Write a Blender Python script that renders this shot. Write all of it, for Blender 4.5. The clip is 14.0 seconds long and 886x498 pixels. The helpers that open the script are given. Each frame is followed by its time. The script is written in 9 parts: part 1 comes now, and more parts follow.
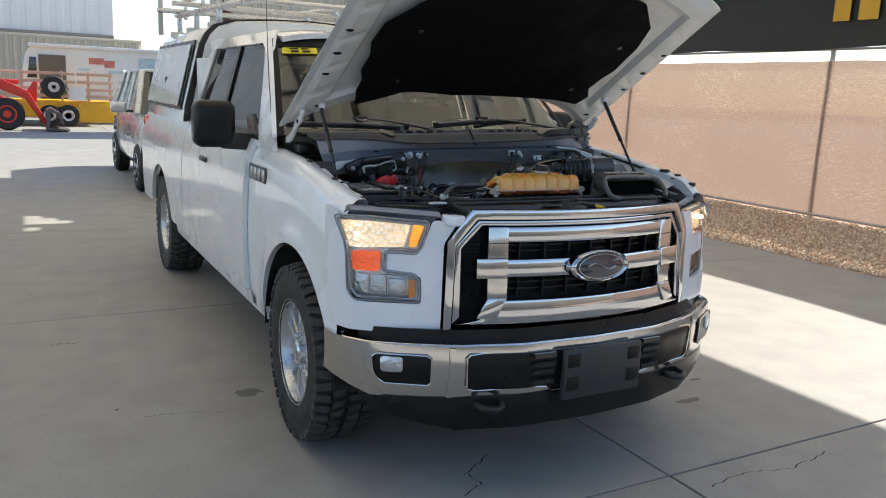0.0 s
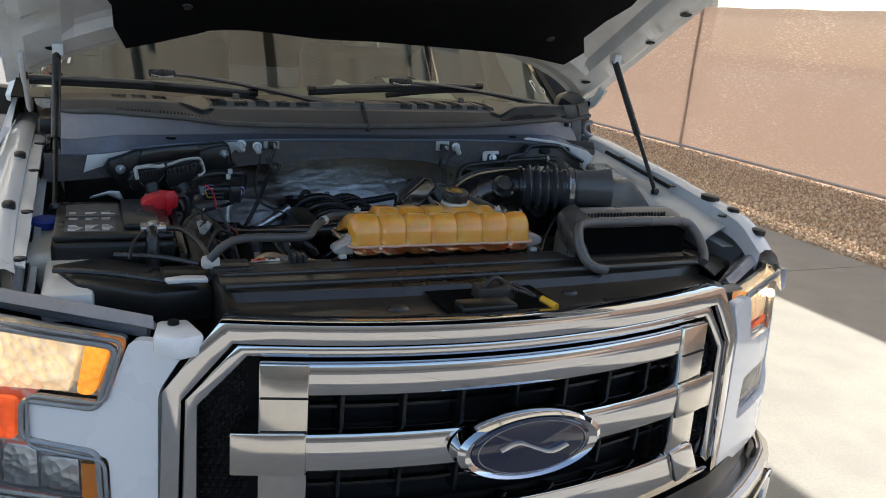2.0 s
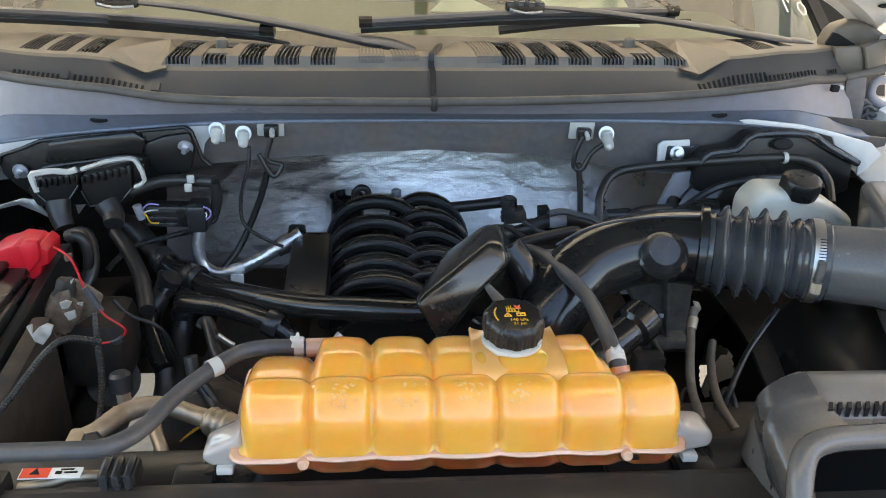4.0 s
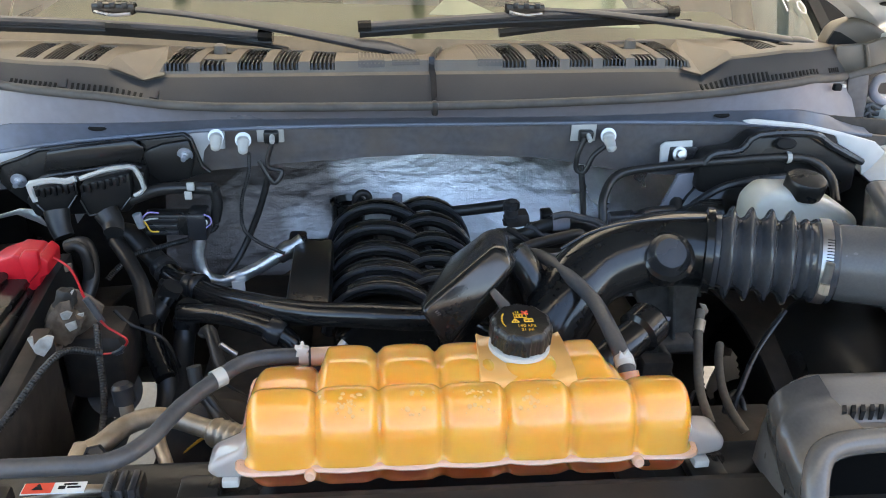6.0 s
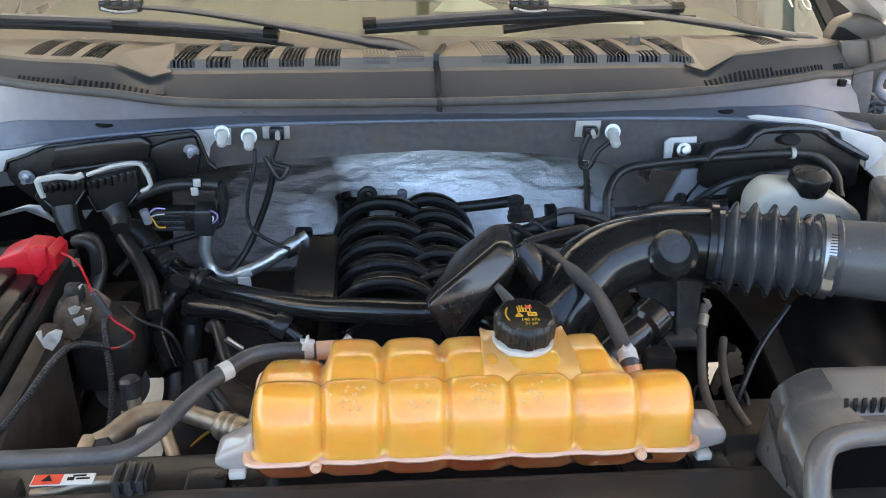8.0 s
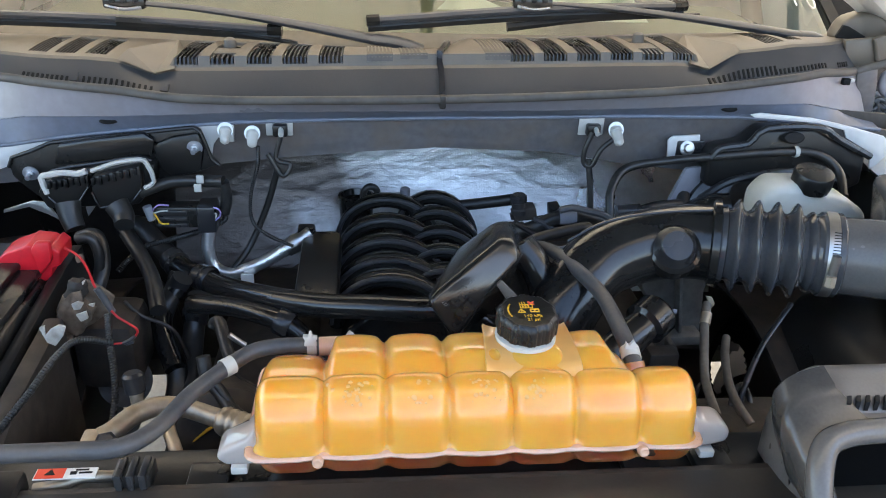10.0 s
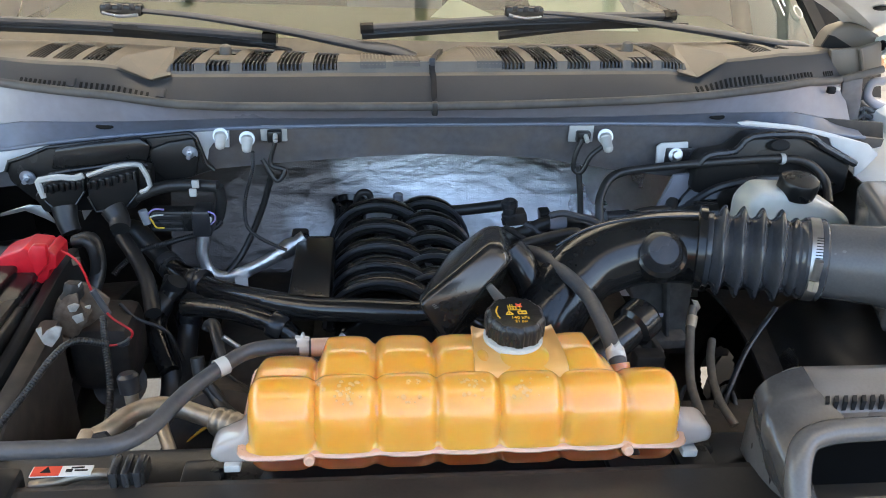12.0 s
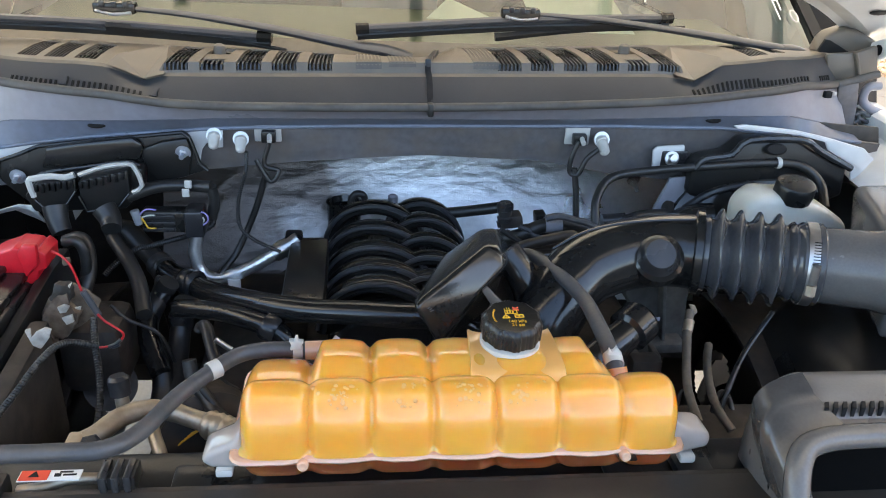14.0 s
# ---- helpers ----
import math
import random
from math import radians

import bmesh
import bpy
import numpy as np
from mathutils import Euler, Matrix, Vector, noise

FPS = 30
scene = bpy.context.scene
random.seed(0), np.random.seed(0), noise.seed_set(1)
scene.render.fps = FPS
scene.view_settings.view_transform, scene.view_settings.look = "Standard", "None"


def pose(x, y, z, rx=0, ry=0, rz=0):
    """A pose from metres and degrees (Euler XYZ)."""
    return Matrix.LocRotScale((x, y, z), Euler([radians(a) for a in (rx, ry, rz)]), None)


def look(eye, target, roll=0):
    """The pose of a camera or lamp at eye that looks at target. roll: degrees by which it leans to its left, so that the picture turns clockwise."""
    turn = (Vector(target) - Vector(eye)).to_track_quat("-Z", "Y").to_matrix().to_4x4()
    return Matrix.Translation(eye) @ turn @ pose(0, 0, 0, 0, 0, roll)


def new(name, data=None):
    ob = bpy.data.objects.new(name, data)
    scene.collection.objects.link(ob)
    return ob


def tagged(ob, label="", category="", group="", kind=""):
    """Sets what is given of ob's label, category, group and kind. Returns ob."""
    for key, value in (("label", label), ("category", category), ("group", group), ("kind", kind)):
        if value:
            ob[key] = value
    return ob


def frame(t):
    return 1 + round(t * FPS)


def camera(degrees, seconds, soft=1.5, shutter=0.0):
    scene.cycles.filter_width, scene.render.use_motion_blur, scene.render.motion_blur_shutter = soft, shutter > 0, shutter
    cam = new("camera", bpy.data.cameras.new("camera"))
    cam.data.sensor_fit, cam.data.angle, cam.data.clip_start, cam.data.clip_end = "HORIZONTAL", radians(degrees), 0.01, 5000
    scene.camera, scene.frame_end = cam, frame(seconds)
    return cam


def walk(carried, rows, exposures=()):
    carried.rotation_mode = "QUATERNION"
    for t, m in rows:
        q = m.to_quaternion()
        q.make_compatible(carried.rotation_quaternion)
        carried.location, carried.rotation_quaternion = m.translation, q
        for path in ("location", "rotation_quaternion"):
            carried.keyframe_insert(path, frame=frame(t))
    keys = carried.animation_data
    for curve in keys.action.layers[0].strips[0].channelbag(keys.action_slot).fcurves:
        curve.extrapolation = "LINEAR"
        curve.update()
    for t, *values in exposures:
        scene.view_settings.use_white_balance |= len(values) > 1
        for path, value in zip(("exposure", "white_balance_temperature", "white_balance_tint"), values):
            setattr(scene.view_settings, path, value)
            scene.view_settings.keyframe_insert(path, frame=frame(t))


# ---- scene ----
cam = camera(59.4, 14.0, soft=1.0, shutter=0.0)
PATH = [
    (0, (-2.048, -2.402, 1.623), (-1.106, -0.682, 1.23), 2.5),
    (0.5, (-1.74, -2.1, 1.622), (-0.779, -0.402, 1.185), 2.6),
    (1, (-1.377, -1.776, 1.631), (-0.473, -0.059, 1.148), 3.5),
    (1.5, (-1.046, -1.409, 1.673), (-0.159, 0.311, 1.168), 4.7),
    (2, (-0.708, -1.07, 1.682), (0.1, 0.674, 1.129), 5.2),
    (2.5, (-0.506, -0.653, 1.663), (0.133, 1.128, 1.014), 6.0),
    (3, (-0.316, -0.362, 1.693), (0.172, 1.425, 0.94), 5.0),
    (3.5, (-0.132, -0.202, 1.716), (0.084, 1.582, 0.838), 4.3),
    (4, (-0.109, -0.147, 1.728), (0.1, 1.629, 0.833), 3.1),
    (6.5, (-0.116, -0.136, 1.726), (0.095, 1.644, 0.838), 2.3),
    (7, (-0.116, -0.141, 1.728), (0.092, 1.637, 0.837), 2.2),
    (7.5, (-0.115, -0.143, 1.729), (0.089, 1.634, 0.835), 2.1),
    (8, (-0.115, -0.143, 1.726), (0.085, 1.634, 0.832), 2.2),
    (10.5, (-0.115, -0.145, 1.723), (0.077, 1.633, 0.827), 2.3),
    (11, (-0.114, -0.146, 1.725), (0.08, 1.635, 0.837), 2.4),
    (11.5, (-0.112, -0.157, 1.728), (0.087, 1.627, 0.846), 2.5),
    (12, (-0.111, -0.163, 1.728), (0.094, 1.622, 0.848), 2.6),
    (12.5, (-0.112, -0.159, 1.726), (0.1, 1.626, 0.848), 2.8),
    (13, (-0.115, -0.153, 1.726), (0.104, 1.631, 0.849), 3.0),
    (13.5, (-0.112, -0.154, 1.727), (0.11, 1.631, 0.853), 3.1),
    (14, (-0.114, -0.154, 1.724), (0.11, 1.631, 0.85), 3.2),
]

EXPOSURE = 0.75
walk(cam, [(t, look(eye, target, roll)) for t, eye, target, roll in PATH],
     exposures=[(0.0, EXPOSURE, 6350, 8), (2.0, EXPOSURE + 0.05, 6450, 8), (2.5, EXPOSURE + 0.25, 6900, 8), (3.0, EXPOSURE + 1.25, 7700, 8), (3.5, EXPOSURE + 1.62, 7500, 8), (5.0, EXPOSURE + 1.75, 6850, 10), (14.0, EXPOSURE + 1.75, 6750, 10)])

# ---- world and sun: clear sky, sun beyond the fence ----
SUN_EL, SUN_AZ = 42.0, 80.0          # elevation; azimuth clockwise from +y
world = bpy.data.worlds.new("world")
scene.world = world
world.use_nodes = True
wn, wl = world.node_tree.nodes, world.node_tree.links
sky = wn.new("ShaderNodeTexSky")
sky.sky_type, sky.sun_disc = "NISHITA", False
sky.sun_elevation, sky.sun_rotation = radians(SUN_EL), radians(SUN_AZ)
wl.new(sky.outputs[0], wn["Background"].inputs[0])
wn["Background"].inputs[1].default_value = 0.15
sun = new("sun", bpy.data.lights.new("sun", "SUN"))
sun.data.energy, sun.data.angle, sun.data.color = 5.0, radians(0.5), (1.0, 0.94, 0.85)
sun_dir = Vector((math.sin(radians(SUN_AZ)) * math.cos(radians(SUN_EL)), math.cos(radians(SUN_AZ)) * math.cos(radians(SUN_EL)), math.sin(radians(SUN_EL))))
sun.matrix_world = look(tuple(sun_dir * 30), (0, 0, 0))


# ---- materials ----
def mat(name, col, rough=0.5, metal=0.0, var=0.12, fine=60.0, coarse=5.0, bump=0.0, coat=0.0, dirt=None, dirt_amount=0.0, rvar=0.15, stretch=(1, 1, 1), spec=0.5):
    """A surface with colour and gloss that vary at two scales, fine relief and optional patches of dirt."""
    m = bpy.data.materials.new(name)
    m.use_nodes = True
    n, l = m.node_tree.nodes, m.node_tree.links
    b = n["Principled BSDF"]
    b.inputs["Metallic"].default_value = metal
    b.inputs["Coat Weight"].default_value = coat
    b.inputs["Coat Roughness"].default_value = 0.04
    b.inputs["Specular IOR Level"].default_value = spec
    tc, mp = n.new("ShaderNodeTexCoord"), n.new("ShaderNodeMapping")
    mp.inputs["Scale"].default_value = stretch
    l.new(tc.outputs["Object"], mp.inputs[0])
    n1, n2 = n.new("ShaderNodeTexNoise"), n.new("ShaderNodeTexNoise")
    for q, s in ((n1, fine), (n2, coarse)):
        q.inputs["Scale"].default_value, q.inputs["Detail"].default_value = s, 5.0
        l.new(mp.outputs[0], q.inputs["Vector"])
    mul = n.new("ShaderNodeMath")
    mul.operation = "ADD"
    l.new(n1.outputs[0], mul.inputs[0]); l.new(n2.outputs[0], mul.inputs[1])
    mr = n.new("ShaderNodeMapRange")
    mr.inputs[1].default_value, mr.inputs[2].default_value = 0.6, 1.4
    mr.inputs[3].default_value, mr.inputs[4].default_value = 1 - var, 1 + var
    l.new(mul.outputs[0], mr.inputs[0])
    vm = n.new("ShaderNodeVectorMath")
    vm.operation = "SCALE"
    vm.inputs[0].default_value = col
    l.new(mr.outputs[0], vm.inputs["Scale"])
    out = vm.outputs[0]
    if dirt:
        n3, r3, mx = n.new("ShaderNodeTexNoise"), n.new("ShaderNodeMapRange"), n.new("ShaderNodeMix")
        n3.inputs["Scale"].default_value, n3.inputs["Detail"].default_value = coarse * 2.3, 6.0
        l.new(mp.outputs[0], n3.inputs["Vector"])
        r3.inputs[1].default_value, r3.inputs[2].default_value, r3.inputs[4].default_value = 0.42, 0.68, dirt_amount
        l.new(n3.outputs[0], r3.inputs[0])
        mx.data_type = "RGBA"
        l.new(r3.outputs[0], mx.inputs[0]); l.new(out, mx.inputs[6])
        mx.inputs[7].default_value = (*dirt, 1)
        out = mx.outputs[2]
    l.new(out, b.inputs["Base Color"])
    rr = n.new("ShaderNodeMapRange")
    rr.inputs[1].default_value, rr.inputs[2].default_value = 0.3, 0.7
    rr.inputs[3].default_value, rr.inputs[4].default_value = max(0.02, rough * (1 - rvar)), min(1, rough * (1 + rvar))
    l.new(n2.outputs[0], rr.inputs[0]); l.new(rr.outputs[0], b.inputs["Roughness"])
    if bump:
        bp = n.new("ShaderNodeBump")
        bp.inputs["Strength"].default_value, bp.inputs["Distance"].default_value = bump, 0.004
        l.new(n1.outputs[0], bp.inputs["Height"]); l.new(bp.outputs[0], b.inputs["Normal"])
    return m


def bsdf(m):
    return m.node_tree.nodes["Principled BSDF"]


def pane(name, tint, ior=1.52):
    """Thin window glass: see-through tint under a mirror coat that follows the viewing angle."""
    m = bpy.data.materials.new(name)
    m.use_nodes = True
    n, l = m.node_tree.nodes, m.node_tree.links
    n.remove(bsdf(m))
    tr, gl, mx, fr = n.new("ShaderNodeBsdfTransparent"), n.new("ShaderNodeBsdfGlossy"), n.new("ShaderNodeMixShader"), n.new("ShaderNodeFresnel")
    tr.inputs[0].default_value = (*tint, 1)
    gl.inputs["Roughness"].default_value = 0.015
    fr.inputs[0].default_value = ior
    l.new(fr.outputs[0], mx.inputs[0]); l.new(tr.outputs[0], mx.inputs[1]); l.new(gl.outputs[0], mx.inputs[2])
    l.new(mx.outputs[0], n["Material Output"].inputs[0])
    return m


white_paint = mat("white_paint", (0.78, 0.79, 0.81), 0.28, var=0.02, coat=1.0, fine=300, coarse=2)
white_inner = mat("white_inner_paint", (0.70, 0.70, 0.69), 0.38, var=0.05, coat=0.3, dirt=(0.42, 0.38, 0.32), dirt_amount=0.25, coarse=6)
chrome = mat("chrome", (0.60, 0.60, 0.61), 0.06, 1.0, var=0.03, rvar=0.5)
chrome_bumper = mat("chrome_bumper", (0.62, 0.60, 0.57), 0.13, 1.0, var=0.04, rvar=0.3)
silver_paint = mat("silver_paint", (0.55, 0.56, 0.57), 0.3, 0.7, var=0.05)
alloy = mat("alloy", (0.62, 0.63, 0.65), 0.28, 0.85, var=0.06)
steel = mat("steel", (0.55, 0.54, 0.52), 0.35, 1.0, var=0.15, fine=120)
aluminium = mat("aluminium", (0.46, 0.39, 0.30), 0.48, 0.75, var=0.2, fine=90, bump=0.1, dirt=(0.25, 0.18, 0.11), dirt_amount=0.5, coarse=20)
black_plastic = mat("black_plastic", (0.014, 0.0135, 0.013), 0.30, var=0.25, fine=250, coarse=6, bump=0.04, dirt=(0.05, 0.045, 0.037), dirt_amount=0.18, spec=0.4)
trim_black = mat("trim_black", (0.007, 0.007, 0.0075), 0.30, var=0.2, fine=250, coarse=6, bump=0.03, dirt=(0.030, 0.028, 0.024), dirt_amount=0.2, spec=0.28)
gloss_black = mat("gloss_black_plastic", (0.017, 0.016, 0.015), 0.14, var=0.2, fine=200, coarse=8, dirt=(0.05, 0.045, 0.036), dirt_amount=0.15)
# darker than the snorkel's frame, for its rounded left wall
shiny_black = mat("shiny_black_plastic", (0.055, 0.052, 0.050), 0.2, var=0.2, fine=300, coarse=9, bump=0.03, dirt=(0.12, 0.11, 0.10), dirt_amount=0.3)
# paler than the runners: part of the lips' highlight is in this colour
lip_black = mat("lip_highlight_black", (0.045, 0.045, 0.048), 0.30, var=0.15, fine=200, coarse=8, coat=0.6)
line_tan = mat("aged_rubber_line", (0.13, 0.11, 0.088), 0.5, var=0.3, fine=150, coarse=20, dirt=(0.05, 0.042, 0.035), dirt_amount=0.4)
cast_grey = mat("grimy_casting", (0.12, 0.11, 0.098), 0.6, 0.2, var=0.35, fine=70, coarse=18, bump=0.25, dirt=(0.045, 0.038, 0.032), dirt_amount=0.5)
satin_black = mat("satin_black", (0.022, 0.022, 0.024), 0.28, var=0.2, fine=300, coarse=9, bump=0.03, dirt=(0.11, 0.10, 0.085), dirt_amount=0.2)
faded_black = mat("faded_black_plastic", (0.105, 0.099, 0.095), 0.26, var=0.15, fine=350, coarse=6, bump=0.03, dirt=(0.14, 0.13, 0.115), dirt_amount=0.35)
# paler than the snorkel's frame, for its body and brow
pale_black = mat("pale_black_plastic", (0.135, 0.125, 0.117), 0.30, var=0.15, fine=350, coarse=6, bump=0.03, dirt=(0.17, 0.155, 0.14), dirt_amount=0.35)
bellows_rubber = mat("bellows_rubber", (0.060, 0.060, 0.064), 0.14, var=0.2, fine=200, coarse=12, dirt=(0.12, 0.11, 0.10), dirt_amount=0.3)
wrap_silver = mat("silver_wrap", (0.80, 0.79, 0.76), 0.32, 0.85, var=0.15, fine=70, bump=0.5)
seal_grey = mat("seal_rubber", (0.085, 0.078, 0.070), 0.55, var=0.2, fine=120, coarse=9, dirt=(0.17, 0.15, 0.12), dirt_amount=0.4)
cover_plastic = mat("radiator_cover_plastic", (0.030, 0.027, 0.024), 0.30, var=0.2, fine=250, coarse=5, bump=0.03, dirt=(0.075, 0.066, 0.054), dirt_amount=0.35)
# one dusty plastic in two colours: paler for the lit top, darker for the shaded face
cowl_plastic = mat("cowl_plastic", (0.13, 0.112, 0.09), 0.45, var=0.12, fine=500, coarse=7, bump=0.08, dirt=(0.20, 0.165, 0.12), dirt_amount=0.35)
cowl_shaded = mat("cowl_shaded_plastic", (0.048, 0.049, 0.052), 0.40, var=0.15, fine=500, coarse=5, bump=0.05, dirt=(0.09, 0.08, 0.07), dirt_amount=0.18)
dash_panel = mat("dash_panel", (0.115, 0.108, 0.110), 0.5, var=0.3, fine=80, coarse=8, bump=0.1, dirt=(0.16, 0.12, 0.085), dirt_amount=0.5)
apron_grey = mat("apron_grey", (0.25, 0.25, 0.285), 0.30, var=0.15, fine=60, coarse=4, dirt=(0.26, 0.22, 0.18), dirt_amount=0.3)
lip_metal = mat("lip_painted_metal", (0.15, 0.17, 0.22), 0.30, var=0.2, fine=70, coarse=5, dirt=(0.13, 0.12, 0.115), dirt_amount=0.35)
arm_grey = mat("wiper_arm", (0.055, 0.057, 0.064), 0.34, var=0.15, fine=200, coarse=8)
zinc = mat("zinc", (0.50, 0.53, 0.58), 0.38, 0.7, var=0.15, fine=120)
lilac_wire = mat("lilac_wire", (0.30, 0.24, 0.50), 0.5)
pale_scrap = mat("pale_scrap", (0.50, 0.47, 0.41), 0.8, var=0.3, fine=60, coarse=30, bump=0.4, dirt=(0.16, 0.13, 0.10), dirt_amount=0.6)
tray_brown = mat("tray_brown", (0.034, 0.028, 0.023), 0.6, var=0.35, fine=60, coarse=14, bump=0.15, dirt=(0.10, 0.08, 0.06), dirt_amount=0.4)
rubber = mat("rubber", (0.021, 0.020, 0.019), 0.38, var=0.25, fine=160, coarse=10, bump=0.05, dirt=(0.07, 0.06, 0.05), dirt_amount=0.2)
grey_hose = mat("grey_hose", (0.055, 0.057, 0.062), 0.42, var=0.2, fine=200, coarse=12, bump=0.1, dirt=(0.14, 0.12, 0.10), dirt_amount=0.3)
tyre_rubber = mat("tyre_rubber", (0.012, 0.012, 0.012), 0.6, var=0.25, fine=90, coarse=12, bump=0.2, dirt=(0.04, 0.037, 0.032), dirt_amount=0.3)
white_nylon = mat("white_nylon", (0.52, 0.51, 0.47), 0.4, var=0.08)
red_plastic = mat("red_plastic", (0.62, 0.012, 0.022), 0.38, var=0.1, fine=150)
red_wire = mat("red_wire", (0.5, 0.015, 0.02), 0.45, var=0.1)
cloudy_white = mat("cloudy_white_plastic", (0.62, 0.60, 0.52), 0.35, var=0.08, coarse=12)
bsdf(cloudy_white).inputs["Subsurface Weight"].default_value = 0.3
bsdf(cloudy_white).inputs["Subsurface Radius"].default_value = (0.02, 0.02, 0.015)
pad_black = mat("hood_pad", (0.004, 0.004, 0.0045), 0.9, var=0.3, fine=220, coarse=9, bump=0.35, spec=0.12)
corroded = mat("corroded_bracket", (0.13, 0.088, 0.058), 0.8, var=0.5, fine=90, coarse=26, bump=0.7, dirt=(0.24, 0.19, 0.14), dirt_amount=0.6)
oil_brown = mat("grimy_metal", (0.042, 0.036, 0.031), 0.55, 0.3, var=0.4, fine=60, coarse=15, bump=0.3, dirt=(0.12, 0.085, 0.06), dirt_amount=0.3)
yellow_ink = mat("yellow_print", (0.75, 0.42, 0.03), 0.5, var=0.05)
red_ink = mat("red_print", (0.70, 0.07, 0.03), 0.5, var=0.05)
white_ink = mat("white_print", (0.75, 0.75, 0.73), 0.5, var=0.04)
# black for print, and for patches coloured as the shade in holes and slots
ink_and_shade_black = mat("black_print_and_shade", (0.012, 0.012, 0.012), 0.6, var=0.05, spec=0.2)
# near-black colour that stands for the shade inside openings
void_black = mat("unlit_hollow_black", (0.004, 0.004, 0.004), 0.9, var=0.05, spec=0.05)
green_ink = mat("green_print", (0.06, 0.40, 0.10), 0.5, var=0.05)
yellow_paper = mat("yellow_paper", (0.72, 0.60, 0.03), 0.7, var=0.05)
white_paper = mat("white_paper", (0.78, 0.78, 0.74), 0.8, var=0.03)
emblem_blue = mat("emblem_blue", (0.008, 0.012, 0.035), 0.15, var=0.1, coat=1.0)
frit = mat("frit_band", (0.085, 0.075, 0.06), 0.35, var=0.2, fine=80, dirt=(0.16, 0.13, 0.09), dirt_amount=0.4)
amber = mat("amber_lens", (0.9, 0.30, 0.02), 0.15, var=0.1, fine=150, coat=1.0)
red_lens = mat("red_lens", (0.85, 0.09, 0.02), 0.15, var=0.1, fine=150, coat=1.0)
lit_amber, lit_red = amber.copy(), red_lens.copy()
for m_, c_, e_ in ((lit_amber, (1.0, 0.36, 0.03, 1), 0.5), (lit_red, (1.0, 0.13, 0.02, 1), 0.35)):
    bsdf(m_).inputs["Emission Color"].default_value, bsdf(m_).inputs["Emission Strength"].default_value = c_, e_
clear_lens = pane("clear_lens", (0.93, 0.93, 0.93))
windscreen_glass = pane("windscreen_glass", (0.78, 0.86, 0.74), 1.85)
window_glass = pane("window_glass", (0.80, 0.82, 0.79), 2.0)
def facet_material(name, col, rough, scale, glow=None, strength=0.0, metal=1.0):
    """Faceted lamp glass or reflector; a lit one gives off light unevenly through its facets."""
    m = mat(name, col, rough, metal, var=0.1, fine=40)
    n, l = m.node_tree.nodes, m.node_tree.links
    tc, v, bp = n.new("ShaderNodeTexCoord"), n.new("ShaderNodeTexVoronoi"), n.new("ShaderNodeBump")
    v.inputs["Scale"].default_value = scale
    l.new(tc.outputs["Object"], v.inputs["Vector"])
    bp.inputs["Strength"].default_value, bp.inputs["Distance"].default_value = 0.3, 0.01
    l.new(v.outputs["Distance"], bp.inputs["Height"]); l.new(bp.outputs[0], bsdf(m).inputs["Normal"])
    if glow:
        n2, mr = n.new("ShaderNodeTexNoise"), n.new("ShaderNodeMapRange")
        n2.inputs["Scale"].default_value, n2.inputs["Detail"].default_value = 14.0, 4.0
        ad = n.new("ShaderNodeMath")
        ad.operation = "MULTIPLY"
        l.new(tc.outputs["Object"], n2.inputs["Vector"])
        mr.inputs[1].default_value, mr.inputs[2].default_value, mr.inputs[3].default_value, mr.inputs[4].default_value = 0.30, 0.70, strength * 0.75, strength * 1.5
        l.new(n2.outputs[0], mr.inputs[0])
        l.new(mr.outputs[0], ad.inputs[0])
        vr = n.new("ShaderNodeMapRange")
        vr.inputs[1].default_value, vr.inputs[2].default_value, vr.inputs[3].default_value, vr.inputs[4].default_value = 0.0, 0.9, 1.2, 0.6
        l.new(v.outputs["Distance"], vr.inputs[0]); l.new(vr.outputs[0], ad.inputs[1])
        bsdf(m).inputs["Emission Color"].default_value = (*glow, 1)
        l.new(ad.outputs[0], bsdf(m).inputs["Emission Strength"])
    return m


reflector = facet_material("lamp_reflector", (0.66, 0.68, 0.70), 0.36, 55.0)
lit_reflector = facet_material("lit_lamp_reflector", (0.80, 0.76, 0.68), 0.25, 60.0, (1.0, 0.68, 0.38), 0.42)
cabin_tan = mat("cabin_tan", (0.27, 0.26, 0.20), 0.7, var=0.12)
cabin_grey = mat("cabin_grey", (0.13, 0.12, 0.10), 0.8, var=0.2)


def tank_material(name, col, deep, through_col, share=0.5, scatter=0.0):
    """Cloudy plastic full of orange coolant: light passes through the wall and scatters below it."""
    m = mat(name, col, 0.16, var=0.06, fine=40, coarse=14, coat=0.0, dirt=deep, dirt_amount=0.45, rvar=0.3)
    n, l = m.node_tree.nodes, m.node_tree.links
    b = bsdf(m)
    b.inputs["Subsurface Weight"].default_value, b.inputs["Subsurface Scale"].default_value = scatter, 0.016
    b.inputs["Subsurface Radius"].default_value = (1.0, 0.42, 0.10)
    t, x = n.new("ShaderNodeBsdfTranslucent"), n.new("ShaderNodeMixShader")
    t.inputs[0].default_value = (*through_col, 1)
    x.inputs[0].default_value = share
    l.new(b.outputs[0], x.inputs[1]); l.new(t.outputs[0], x.inputs[2])
    g, fr, y = n.new("ShaderNodeBsdfGlossy"), n.new("ShaderNodeFresnel"), n.new("ShaderNodeMixShader")
    g.inputs["Roughness"].default_value, fr.inputs[0].default_value = 0.04, 1.5
    l.new(fr.outputs[0], y.inputs[0]); l.new(x.outputs[0], y.inputs[1]); l.new(g.outputs[0], y.inputs[2])
    l.new(y.outputs[0], n["Material Output"].inputs[0])
    return m


